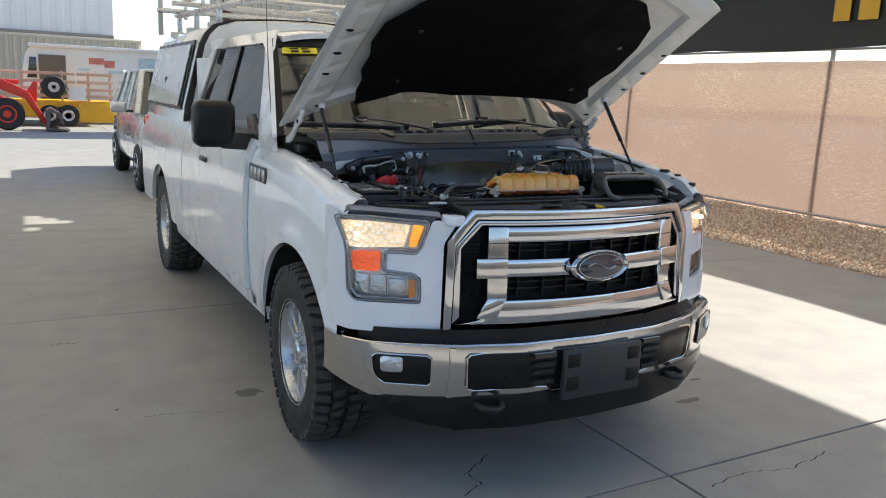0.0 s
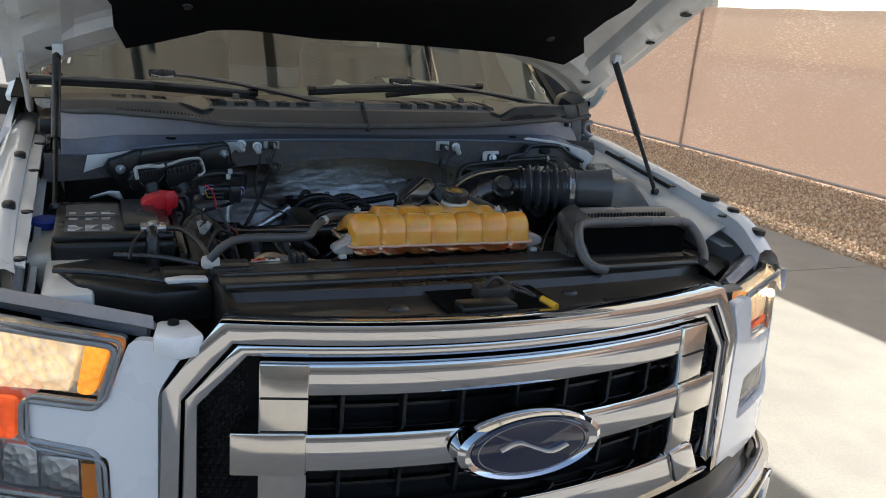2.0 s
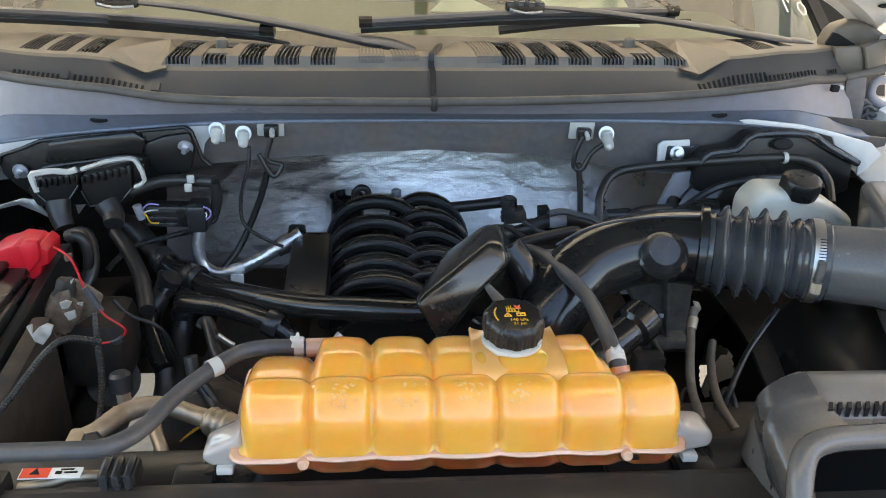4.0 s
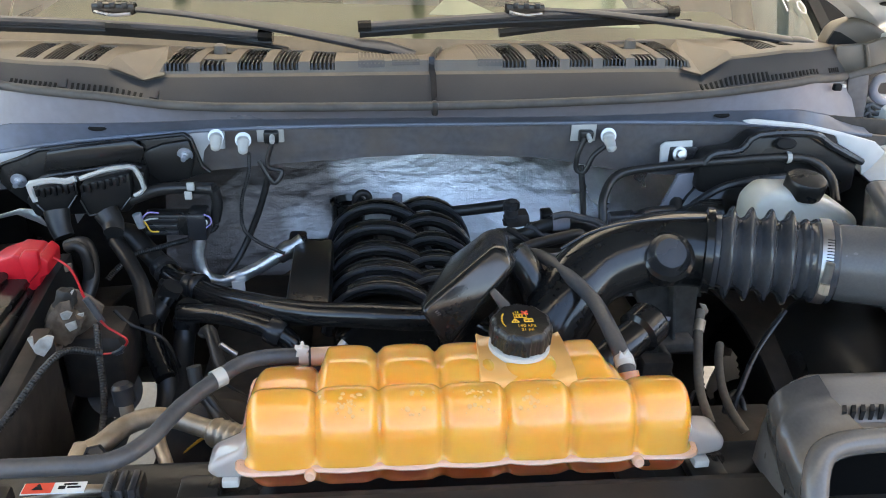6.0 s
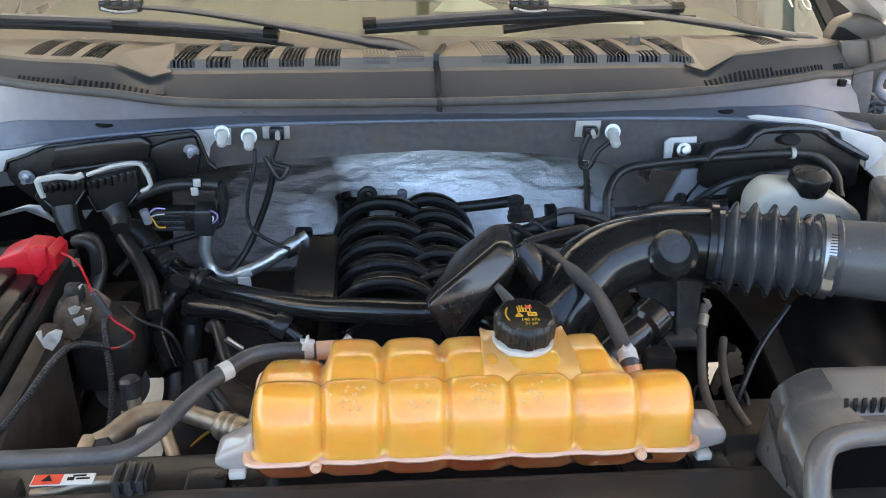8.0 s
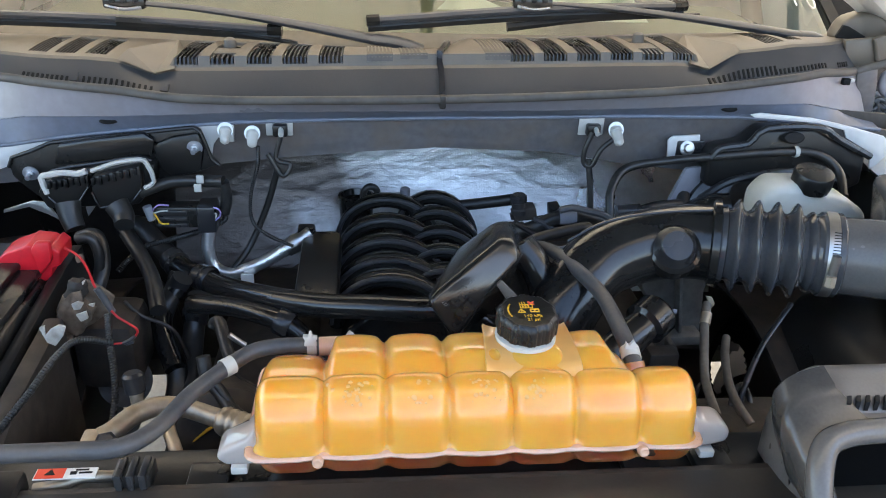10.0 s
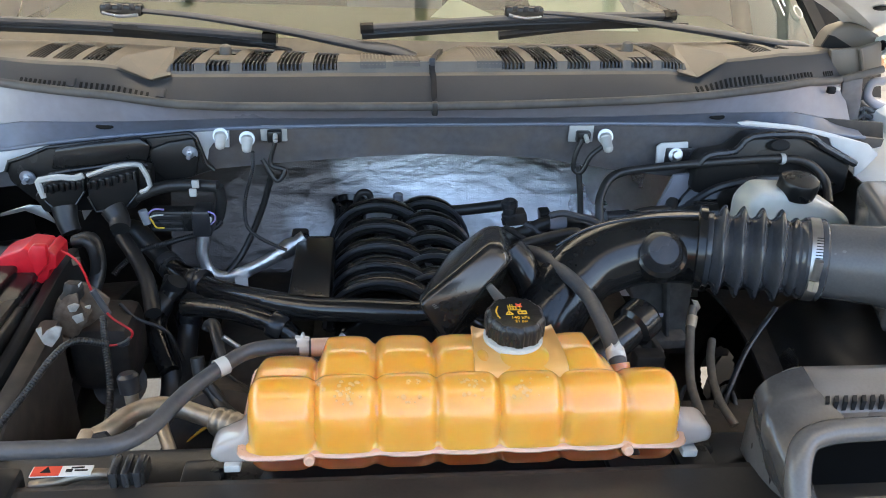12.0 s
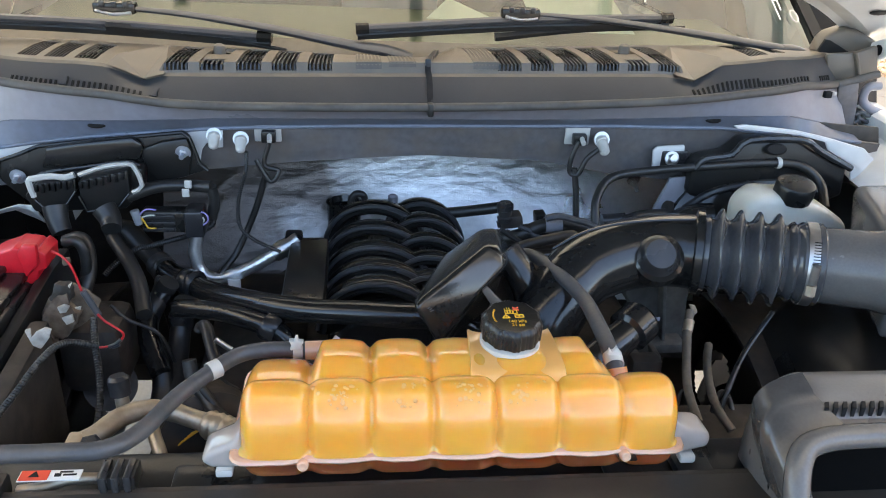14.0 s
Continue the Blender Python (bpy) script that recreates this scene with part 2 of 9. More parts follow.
tank_yellow = tank_material("tank_upper", (1.0, 0.46, 0.075), (1.0, 0.36, 0.04), (1.0, 0.60, 0.16), 0.16, 0.7)
tank_red = tank_material("tank_lower", (1.0, 0.34, 0.12), (1.0, 0.27, 0.08), (1.0, 0.55, 0.25), 0.35, 0.7)
tank_seam = tank_material("tank_seam", (0.96, 0.62, 0.42), (0.97, 0.66, 0.50), (1.0, 0.5, 0.25), 0.4)
tank_pale = tank_material("tank_pale", (1.0, 0.54, 0.17), (1.0, 0.50, 0.13), (1.0, 0.66, 0.26), 0.3)
tank_tab = tank_material("tank_tab", (0.62, 0.57, 0.53), (0.58, 0.50, 0.44), (0.80, 0.70, 0.62), 0.35)


def foil_material():
    """Aluminium foil with a woven backing, crushed into sharp small creases."""
    m = mat("heat_foil", (0.92, 0.91, 0.89), 0.30, 1.0, var=0.10, fine=90, coarse=5, dirt=(0.55, 0.50, 0.46), dirt_amount=0.3)
    n, l = m.node_tree.nodes, m.node_tree.links
    tc = n.new("ShaderNodeTexCoord")
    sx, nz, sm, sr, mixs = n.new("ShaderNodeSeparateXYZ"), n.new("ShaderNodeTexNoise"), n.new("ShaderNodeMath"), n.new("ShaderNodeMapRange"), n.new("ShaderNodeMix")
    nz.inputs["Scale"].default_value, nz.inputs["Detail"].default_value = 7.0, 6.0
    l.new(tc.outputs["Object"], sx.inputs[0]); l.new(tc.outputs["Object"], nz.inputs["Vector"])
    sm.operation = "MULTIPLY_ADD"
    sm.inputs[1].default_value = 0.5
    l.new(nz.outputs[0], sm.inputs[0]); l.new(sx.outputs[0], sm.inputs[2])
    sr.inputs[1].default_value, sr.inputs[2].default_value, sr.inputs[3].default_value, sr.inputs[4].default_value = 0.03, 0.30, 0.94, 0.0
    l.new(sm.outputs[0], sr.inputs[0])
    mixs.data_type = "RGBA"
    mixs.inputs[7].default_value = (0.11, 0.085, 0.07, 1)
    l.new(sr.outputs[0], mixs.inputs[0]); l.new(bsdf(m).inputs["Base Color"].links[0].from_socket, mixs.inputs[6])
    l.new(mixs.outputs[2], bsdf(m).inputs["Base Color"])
    last = None
    for scale, rot, squash, strength, dist in ((15.0, 0.6, 2.2, 0.20, 0.006), (26.0, 0.8, 2.6, 0.10, 0.003), (75.0, 0.7, 2.0, 0.22, 0.0015), (150.0, 0.3, 1.6, 0.14, 0.0008)):
        mp, v, bp, ns, ad = n.new("ShaderNodeMapping"), n.new("ShaderNodeTexVoronoi"), n.new("ShaderNodeBump"), n.new("ShaderNodeTexNoise"), n.new("ShaderNodeVectorMath")
        mp.inputs["Scale"].default_value, mp.inputs["Rotation"].default_value = (1, 1, squash), (0, rot, 0)
        ns.inputs["Scale"].default_value = scale * 0.6
        ad.operation = "MULTIPLY_ADD"
        ad.inputs[1].default_value = (0.10, 0.10, 0.10)
        l.new(tc.outputs["Object"], mp.inputs[0]); l.new(mp.outputs[0], ns.inputs["Vector"])
        l.new(ns.outputs["Color"], ad.inputs[0]); l.new(mp.outputs[0], ad.inputs[2])
        v.inputs["Scale"].default_value = scale
        if scale < 20:
            v.feature = "DISTANCE_TO_EDGE"
        l.new(ad.outputs[0], v.inputs["Vector"])
        bp.inputs["Strength"].default_value, bp.inputs["Distance"].default_value = strength, dist
        l.new(v.outputs["Distance"], bp.inputs["Height"])
        if last:
            l.new(last, bp.inputs["Normal"])
        last = bp.outputs[0]
    w, bp2, sw, cb = n.new("ShaderNodeTexBrick"), n.new("ShaderNodeBump"), n.new("ShaderNodeSeparateXYZ"), n.new("ShaderNodeCombineXYZ")
    l.new(tc.outputs["Object"], sw.inputs[0]); l.new(sw.outputs[0], cb.inputs[0]); l.new(sw.outputs[2], cb.inputs[1])
    w.inputs["Scale"].default_value, w.offset = 60.0, 0.0
    w.inputs["Brick Width"].default_value, w.inputs["Row Height"].default_value, w.inputs["Mortar Size"].default_value = 0.30, 0.30, 0.02
    l.new(cb.outputs[0], w.inputs[0])
    bp2.inputs["Strength"].default_value, bp2.inputs["Distance"].default_value = 0.3, 0.001
    l.new(w.outputs[1], bp2.inputs["Height"]); l.new(last, bp2.inputs["Normal"]); l.new(bp2.outputs[0], bsdf(m).inputs["Normal"])
    return m


foil = foil_material()


# ---- mesh helpers ----
def add(bm, other):
    """Move the geometry of one bmesh into another."""
    me = bpy.data.meshes.new("t")
    other.to_mesh(me)
    other.free()
    bm.from_mesh(me)
    bpy.data.meshes.remove(me)
    return bm


def part(name, bm, material, parent=None, label="", sharp=38, m=None):
    """Link a bmesh as one mesh object under a thing or a part."""
    bmesh.ops.remove_doubles(bm, verts=bm.verts, dist=1e-6)
    bmesh.ops.recalc_face_normals(bm, faces=bm.faces)
    me = bpy.data.meshes.new(name)
    bm.to_mesh(me)
    bm.free()
    me.shade_smooth()
    me.set_sharp_from_angle(angle=radians(sharp))
    me.materials.append(material)
    ob = new(name, me)
    if parent is not None and parent.parent is not None and parent.parent.parent is not None:
        m = parent.matrix_basis @ (m if m is not None else Matrix.Identity(4))
        parent = parent.parent
    if parent is not None:
        ob.parent = parent
    if m is not None:
        ob.matrix_basis = m
    return tagged(ob, label)


def thing(name, label, category, group="", m=None):
    ob = new(name)
    ob.empty_display_size = 0.1
    if m is not None:
        ob.matrix_basis = m
    return tagged(ob, label, category, group)


def bevel(bm, r, seg=2):
    if r > 0:
        es = [e for e in bm.edges if len(e.link_faces) == 2 and e.calc_face_angle(0) > 0.5]
        bmesh.ops.bevel(bm, geom=es, offset=r, segments=seg, profile=0.5, affect="EDGES", clamp_overlap=True)
    return bm


def box(x0, x1, y0, y1, z0, z1, r=0.004, m=None, bm=None, seg=2):
    b = bmesh.new()
    bmesh.ops.create_cube(b, size=1.0, matrix=Matrix.Translation(((x0 + x1) / 2, (y0 + y1) / 2, (z0 + z1) / 2)) @ Matrix.Diagonal((abs(x1 - x0), abs(y1 - y0), abs(z1 - z0), 1)))
    bevel(b, r, seg)
    if m is not None:
        b.transform(m)
    return b if bm is None else add(bm, b)


def prism(poly, axis, a, b_, r=0.004, m=None, bm=None, seg=2):
    """A polygon in the plane across the axis, carried along it from a to b_. x: (y, z), y: (x, z), z: (x, y)."""
    b = bmesh.new()
    put = {"x": lambda p, t: (t, p[0], p[1]), "y": lambda p, t: (p[0], t, p[1]), "z": lambda p, t: (p[0], p[1], t)}[axis]
    lo = [b.verts.new(put(p, a)) for p in poly]
    hi = [b.verts.new(put(p, b_)) for p in poly]
    b.faces.new(lo)
    b.faces.new(hi)
    k = len(poly)
    for i in range(k):
        b.faces.new((lo[i], lo[(i + 1) % k], hi[(i + 1) % k], hi[i]))
    bmesh.ops.recalc_face_normals(b, faces=b.faces)
    bevel(b, r, seg)
    if m is not None:
        b.transform(m)
    return b if bm is None else add(bm, b)


def smooth(pts, n=6):
    """Catmull-Rom points through pts."""
    p = [Vector(q) for q in pts]
    p = [p[0] * 2 - p[1]] + p + [p[-1] * 2 - p[-2]]
    out = []
    for i in range(1, len(p) - 2):
        for j in range(n):
            t = j / n
            a, b, c, d = p[i - 1], p[i], p[i + 1], p[i + 2]
            out.append(0.5 * ((2 * b) + (c - a) * t + (2 * a - 5 * b + 4 * c - d) * t * t + (3 * b - a - 3 * c + d) * t ** 3))
    out.append(p[-2])
    return out


def loft(rings, bm=None, cap=True, closed=True):
    b = bmesh.new()
    vs = [[b.verts.new(q) for q in r] for r in rings]
    k = len(rings[0])
    for i in range(len(vs) - 1):
        for j in range(k if closed else k - 1):
            b.faces.new((vs[i][j], vs[i][(j + 1) % k], vs[i + 1][(j + 1) % k], vs[i + 1][j]))
    if cap and closed:
        b.faces.new(vs[0])
        b.faces.new(vs[-1])
    return b if bm is None else add(bm, b)


def tube(pts, r, seg=12, n=6, bm=None, cap=True, flat=1.0):
    """A pipe along a smooth line; r: a radius, or a function of the way along it from 0 to 1."""
    p = smooth(pts, n) if n > 1 else [Vector(q) for q in pts]
    rings, side = [], None
    for i, q in enumerate(p):
        t = (p[min(i + 1, len(p) - 1)] - p[max(i - 1, 0)]).normalized()
        if side is None:
            side = t.cross(Vector((0, 0, 1)) if abs(t.z) < 0.9 else Vector((0, 1, 0))).normalized()
        side = (side - t * side.dot(t)).normalized()
        up = side.cross(t)
        rad = r(i / (len(p) - 1)) if callable(r) else r
        rings.append([q + side * rad * math.cos(a) + up * rad * flat * math.sin(a) for a in (2 * math.pi * j / seg for j in range(seg))])
    return loft(rings, bm, cap)


def corrugated(pts, r, pitch=0.0034, depth=0.0009, seg=10, bm=None):
    """A ribbed conduit."""
    p = smooth(pts, 8)
    length = sum((p[i + 1] - p[i]).length for i in range(len(p) - 1))
    k = max(8, int(length / (pitch / 4)))
    q, out, d = [0.0], [], 0
    for i in range(len(p) - 1):
        q.append(q[-1] + (p[i + 1] - p[i]).length)
    for i in range(k + 1):
        s = length * i / k
        while d < len(p) - 2 and q[d + 1] < s:
            d += 1
        out.append(p[d].lerp(p[d + 1], min(1, (s - q[d]) / max(1e-9, q[d + 1] - q[d]))))
    return tube(out, lambda t: r - depth * (0.5 + 0.5 * math.cos(2 * math.pi * t * length / pitch)), seg, 1, bm)


def lathe(profile, m=None, seg=32, bm=None, cap=True, wave=None):
    """Turn (radius, height) about z; wave(angle) scales the radius."""
    rings = [[Vector((r * (wave(a) if wave else 1) * math.cos(a), r * (wave(a) if wave else 1) * math.sin(a), z)) for a in (2 * math.pi * j / seg for j in range(seg))] for r, z in profile]
    b = loft(rings, None, cap)
    if m is not None:
        b.transform(m)
    return b if bm is None else add(bm, b)


def aim(p, d):
    """A pose at p whose z axis points along d."""
    return Matrix.Translation(p) @ Vector(d).to_track_quat("Z", "Y").to_matrix().to_4x4()


def sheet(f, nu, nv, thick=0.0, bm=None):
    """A surface f(u, v), u and v from 0 to 1, with thickness along its normal."""
    b = bmesh.new()
    g = [[b.verts.new(f(i / nu, j / nv)) for j in range(nv + 1)] for i in range(nu + 1)]
    for i in range(nu):
        for j in range(nv):
            b.faces.new((g[i][j], g[i + 1][j], g[i + 1][j + 1], g[i][j + 1]))
    if thick:
        bmesh.ops.recalc_face_normals(b, faces=b.faces)
        bmesh.ops.solidify(b, geom=b.faces[:], thickness=thick)
    return b if bm is None else add(bm, b)


def skin(poly, place, cuts_u=(), cuts_v=(), thick=0.02, holes=(), bm=None):
    """A panel cut to the outline poly in (u, v), bent by place(u, v) and given thickness."""
    b = bmesh.new()
    vs = [b.verts.new((u, v, 0)) for u, v in poly]
    b.faces.new(vs)
    for axis, cuts in (((1, 0, 0), cuts_u), ((0, 1, 0), cuts_v)):
        for c in cuts:
            bmesh.ops.bisect_plane(b, geom=b.verts[:] + b.edges[:] + b.faces[:], plane_co=Vector(axis) * c, plane_no=axis)
    bmesh.ops.triangulate(b, faces=[f for f in b.faces if len(f.verts) > 4])
    for v in b.verts:
        v.co = place(v.co.x, v.co.y)
    if thick:
        bmesh.ops.recalc_face_normals(b, faces=b.faces)
        bmesh.ops.solidify(b, geom=b.faces[:], thickness=thick)
    return b if bm is None else add(bm, b)


def frange(a, b, k):
    return [a + (b - a) * i / k for i in range(k + 1)]


def arc(cx, cy, r, a0, a1, k=10):
    return [(cx + r * math.cos(radians(a)), cy + r * math.sin(radians(a))) for a in frange(a0, a1, k)]


def text(body, size, m, material, parent, depth=0.0006, label=""):
    """Lettering in the built-in font as a mesh."""
    cu = bpy.data.curves.new("lettering", "FONT")
    cu.body, cu.size, cu.extrude, cu.align_x, cu.align_y = body, size, depth, "CENTER", "CENTER"
    ob = bpy.data.objects.new("t", cu)
    me = bpy.data.meshes.new_from_object(ob)
    bpy.data.objects.remove(ob)
    me.materials.append(material)
    o = new("lettering", me)
    o.parent, o.matrix_basis = parent, m
    return tagged(o, label)


# ---- ground, gravel, fence, canopy ----
def concrete_material():
    m = mat("concrete", (0.315, 0.298, 0.265), 0.66, var=0.17, fine=70, coarse=1.6, bump=0.2, dirt=(0.24, 0.225, 0.205), dirt_amount=0.5)
    n, l = m.node_tree.nodes, m.node_tree.links
    b = bsdf(m)
    old = b.inputs["Base Color"].links[0].from_socket
    tc, vo, r, mx = n.new("ShaderNodeTexCoord"), n.new("ShaderNodeTexNoise"), n.new("ShaderNodeMapRange"), n.new("ShaderNodeMix")
    vo.inputs["Scale"].default_value, vo.inputs["Detail"].default_value = 2.1, 8.0
    vo.inputs["Roughness"].default_value = 0.7
    l.new(tc.outputs["Object"], vo.inputs["Vector"]); l.new(vo.outputs[0], r.inputs[0])
    r.inputs[1].default_value, r.inputs[2].default_value, r.inputs[4].default_value = 0.62, 0.74, 0.35
    mx.data_type = "RGBA"
    l.new(r.outputs[0], mx.inputs[0]); l.new(old, mx.inputs[6])
    mx.inputs[7].default_value = (0.15, 0.14, 0.125, 1)
    l.new(mx.outputs[2], b.inputs["Base Color"])
    return m


concrete = concrete_material()
unseen_asphalt = mat("unseen_asphalt", (0.06, 0.058, 0.056), 0.85, var=0.2, fine=60, bump=0.3)
joint_dark = mat("joint_dark", (0.045, 0.042, 0.038), 0.9, var=0.3, fine=40, bump=0.3)
soil = mat("soil", (0.36, 0.26, 0.18), 0.95, var=0.3, fine=30, coarse=3, bump=0.5)
stone_mat = mat("gravel_stone", (0.40, 0.29, 0.20), 0.9, var=0.45, fine=9, coarse=14, bump=0.2, dirt=(0.5, 0.42, 0.34), dirt_amount=0.5)

ground = part("ground", sheet(lambda u, v: (-300 + 600 * u, -300 + 600 * v, -0.02), 4, 4), joint_dark)
tagged(ground, "grey concrete yard with joints and stains", "ground", kind="structure")
XJ = [-40, -13.0, -8.5, -4.0, 0.41, 5.45]
YJ = [-40, -14, -10.4, -7.0, -3.5, -0.1, 3.3, 6.7, 10.1, 13.5, 17, 20.5, 24, 60]
for i in range(len(XJ) - 1):
    for j in range(len(YJ) - 1):
        e = 0.005
        # far front slabs are unseen, added in dark asphalt to dim the chrome's reflections
        s = part("slab", box(XJ[i] + e, XJ[i + 1] - e, YJ[j] + e, YJ[j + 1] - e, -0.06, 0.0, 0.004, seg=1), unseen_asphalt if YJ[j] < -10 else concrete, ground)
bed = part("gravel_bed", sheet(lambda u, v: (5.45 + 25 * u, -40 + 100 * v, -0.012), 4, 8), soil)
tagged(bed, "brown earth under the gravel beside the fence", "gravel", kind="structure")
part("yard", sheet(lambda u, v: (30.4 + 200 * u, -40 + 100 * v, -0.005), 2, 2), concrete, ground)


def gravel():
    rng = random.Random(11)
    verts, faces = [], []
    shapes = []
    for k in range(8):
        b = bmesh.new()
        bmesh.ops.create_icosphere(b, subdivisions=1, radius=1.0)
        shapes.append(([v.co * rng.uniform(0.7, 1.2) for v in b.verts], [[v.index for v in f.verts] for f in b.faces]))
        b.free()
    for k in range(34000):
        x = 5.44 + 3.2 * rng.random()
        y = -3 + 16 * rng.random() ** 1.2
        s = rng.uniform(0.007, 0.020)
        q = Euler((rng.uniform(0, 6), rng.uniform(0, 6), rng.uniform(0, 6))).to_matrix()
        vs, fs = shapes[k % 8]
        o = len(verts)
        sc = Vector((s * rng.uniform(0.8, 1.4), s, s * rng.uniform(0.5, 0.9)))
        for v in vs:
            w = q @ Vector((v.x * sc.x, v.y * sc.y, v.z * sc.z))
            verts.append((x + w.x, y + w.y, w.z + s * 0.35))
        faces += [[i + o for i in f] for f in fs]
    me = bpy.data.meshes.new("gravel")
    me.from_pydata(verts, [], faces)
    me.materials.append(stone_random)
    return tagged(new("gravel", me), "tan and brown landscaping gravel along the fence", "gravel", kind="stuff")


stone_random = stone_mat.copy()
stone_random.name = "gravel_stone_mixed"
sn, sl = stone_random.node_tree.nodes, stone_random.node_tree.links
geo, ramp = sn.new("ShaderNodeNewGeometry"), sn.new("ShaderNodeValToRGB")
ramp.color_ramp.elements[0].color, ramp.color_ramp.elements[1].color = (0.46, 0.31, 0.20, 1), (0.82, 0.68, 0.52, 1)
ramp.color_ramp.elements.new(0.45).color = (0.66, 0.49, 0.34, 1)
sl.new(geo.outputs["Random Per Island"], ramp.inputs[0])
sl.new(ramp.outputs[0], bsdf(stone_random).inputs["Base Color"])
gravel()


def fabric_material():
    """Woven shade cloth that lets the sun glow through, in fine diagonal streaks."""
    m = bpy.data.materials.new("shade_cloth")
    m.use_nodes = True
    n, l = m.node_tree.nodes, m.node_tree.links
    n.remove(bsdf(m))
    tc, mp, wv, no = n.new("ShaderNodeTexCoord"), n.new("ShaderNodeMapping"), n.new("ShaderNodeTexNoise"), n.new("ShaderNodeTexNoise")
    mp.inputs["Rotation"].default_value, mp.inputs["Scale"].default_value = (radians(24), 0, 0), (1, 9.0, 44)
    l.new(tc.outputs["Object"], mp.inputs[0]); l.new(mp.outputs[0], wv.inputs["Vector"])
    wv.inputs["Scale"].default_value, wv.inputs["Detail"].default_value = 2.4, 2
    no.inputs["Scale"].default_value, no.inputs["Detail"].default_value = 0.9, 5
    l.new(tc.outputs["Object"], no.inputs["Vector"])
    r1, r2, mul = n.new("ShaderNodeMapRange"), n.new("ShaderNodeMapRange"), n.new("ShaderNodeMath")
    r1.inputs[1].default_value, r1.inputs[2].default_value, r1.inputs[3].default_value, r1.inputs[4].default_value = 0.52, 0.66, 0.0, 1.0
    r2.inputs[1].default_value, r2.inputs[2].default_value, r2.inputs[3].default_value, r2.inputs[4].default_value = 0.4, 0.62, 0.25, 1.0
    l.new(wv.outputs[0], r1.inputs[0]); l.new(no.outputs[0], r2.inputs[0])
    mul.operation = "MULTIPLY"
    l.new(r1.outputs[0], mul.inputs[0]); l.new(r2.outputs[0], mul.inputs[1])
    col = n.new("ShaderNodeMix")
    col.data_type = "RGBA"
    col.inputs[6].default_value, col.inputs[7].default_value = (0.38, 0.265, 0.205, 1), (0.54, 0.41, 0.32, 1)
    l.new(mul.outputs[0], col.inputs[0])
    di, tr, mx = n.new("ShaderNodeBsdfDiffuse"), n.new("ShaderNodeBsdfTranslucent"), n.new("ShaderNodeMixShader")
    l.new(col.outputs[2], di.inputs[0]); l.new(col.outputs[2], tr.inputs[0])
    mx.inputs[0].default_value = 0.36
    l.new(di.outputs[0], mx.inputs[1]); l.new(tr.outputs[0], mx.inputs[2])
    op, mo = n.new("ShaderNodeBsdfTransparent"), n.new("ShaderNodeMixShader")
    mo.inputs[0].default_value = 0.05
    l.new(mx.outputs[0], mo.inputs[1]); l.new(op.outputs[0], mo.inputs[2])
    l.new(mo.outputs[0], n["Material Output"].inputs[0])
    return m


shade_cloth = fabric_material()
galvanised = mat("galvanised", (0.42, 0.42, 0.42), 0.45, 0.8, var=0.15)
banner_black = mat("banner_vinyl", (0.022, 0.022, 0.021), 0.5, var=0.2, fine=20, coarse=1.5)
FX = 8.5
fence = thing("fence", "chain-link fence covered with tan shade cloth on steel posts", "fence")
POSTS = [5.27 + 4.25 * k for k in range(-3, 8)]
for k, y in enumerate(POSTS):
    part("post", lathe([(0.035, -0.1), (0.035, 2.52), (0.025, 2.55), (0.0, 2.555)], Matrix.Translation((FX + 0.06, y, 0)), 14), galvanised, fence)
for k in range(len(POSTS) - 1):
    y0, y1 = POSTS[k], POSTS[k + 1]
    part("cloth", sheet(lambda u, v, y0=y0, y1=y1, k=k: (FX + 0.012 * math.sin(9 * u + k) * math.sin(3.1 * v) + 0.01 * noise.noise((u * 5 + k, v * 4, 0)), y0 + (y1 - y0) * u,
         0.03 + v * (2.30 + 0.006 * math.sin(u * 20 + k))), 40, 14), shade_cloth, fence, sharp=80)
part("bottom_rail", tube([(FX - 0.02, POSTS[0], 0.06), (FX - 0.02, POSTS[-1], 0.06)], 0.018, 8, 1), galvanised, fence)
part("top_rail", tube([(FX + 0.03, POSTS[0], 2.5), (FX + 0.03, POSTS[-1], 2.5)], 0.021, 8, 1), galvanised, fence)
for k in range(26):
    y = POSTS[2] + 0.42 * k
    part("grommet_tie", tube([(FX - 0.012, y, 2.31), (FX + 0.012, y + 0.01, 2.345), (FX + 0.035, y, 2.36)], 0.004, 6, 2), white_nylon, fence)
wires = bmesh.new()
for k in range(130):
    y = 1.0 + 0.075 * k
    for s in (1, -1):
        tube([(FX + 0.03, y, 2.22), (FX + 0.035, y + s * 0.19, 2.49)], 0.0022, 4, 1, wires, False)
part("wire_mesh", wires, galvanised, fence)
banner = thing("banner", "black vinyl banner with yellow and green print above the fence", "banner")
part("vinyl", sheet(lambda u, v: (FX - 0.06 + 0.03 * math.sin(u * 14) * math.sin(v * 3), -3 + 16 * u, 2.50 + 1.75 * v + 0.02 * math.sin(u * 31)), 60, 8, 0.003), banner_black, banner, sharp=80)
for y0, y1, z0, z1, mm in ((4.98, 5.24, 2.88, 3.30, yellow_ink), (4.55, 4.85, 2.88, 3.30, yellow_ink), (4.1, 4.4, 2.88, 3.30, yellow_ink), (7.46, 7.72, 3.16, 3.20, green_ink), (7.46, 7.56, 3.22, 3.32, green_ink), (6.9, 7.40, 3.34, 3.40, green_ink), (7.62, 7.72, 3.3, 3.45, green_ink)):
    part("print", box(FX - 0.10, FX - 0.097, y0, y1, z0, z1, 0), mm, banner)

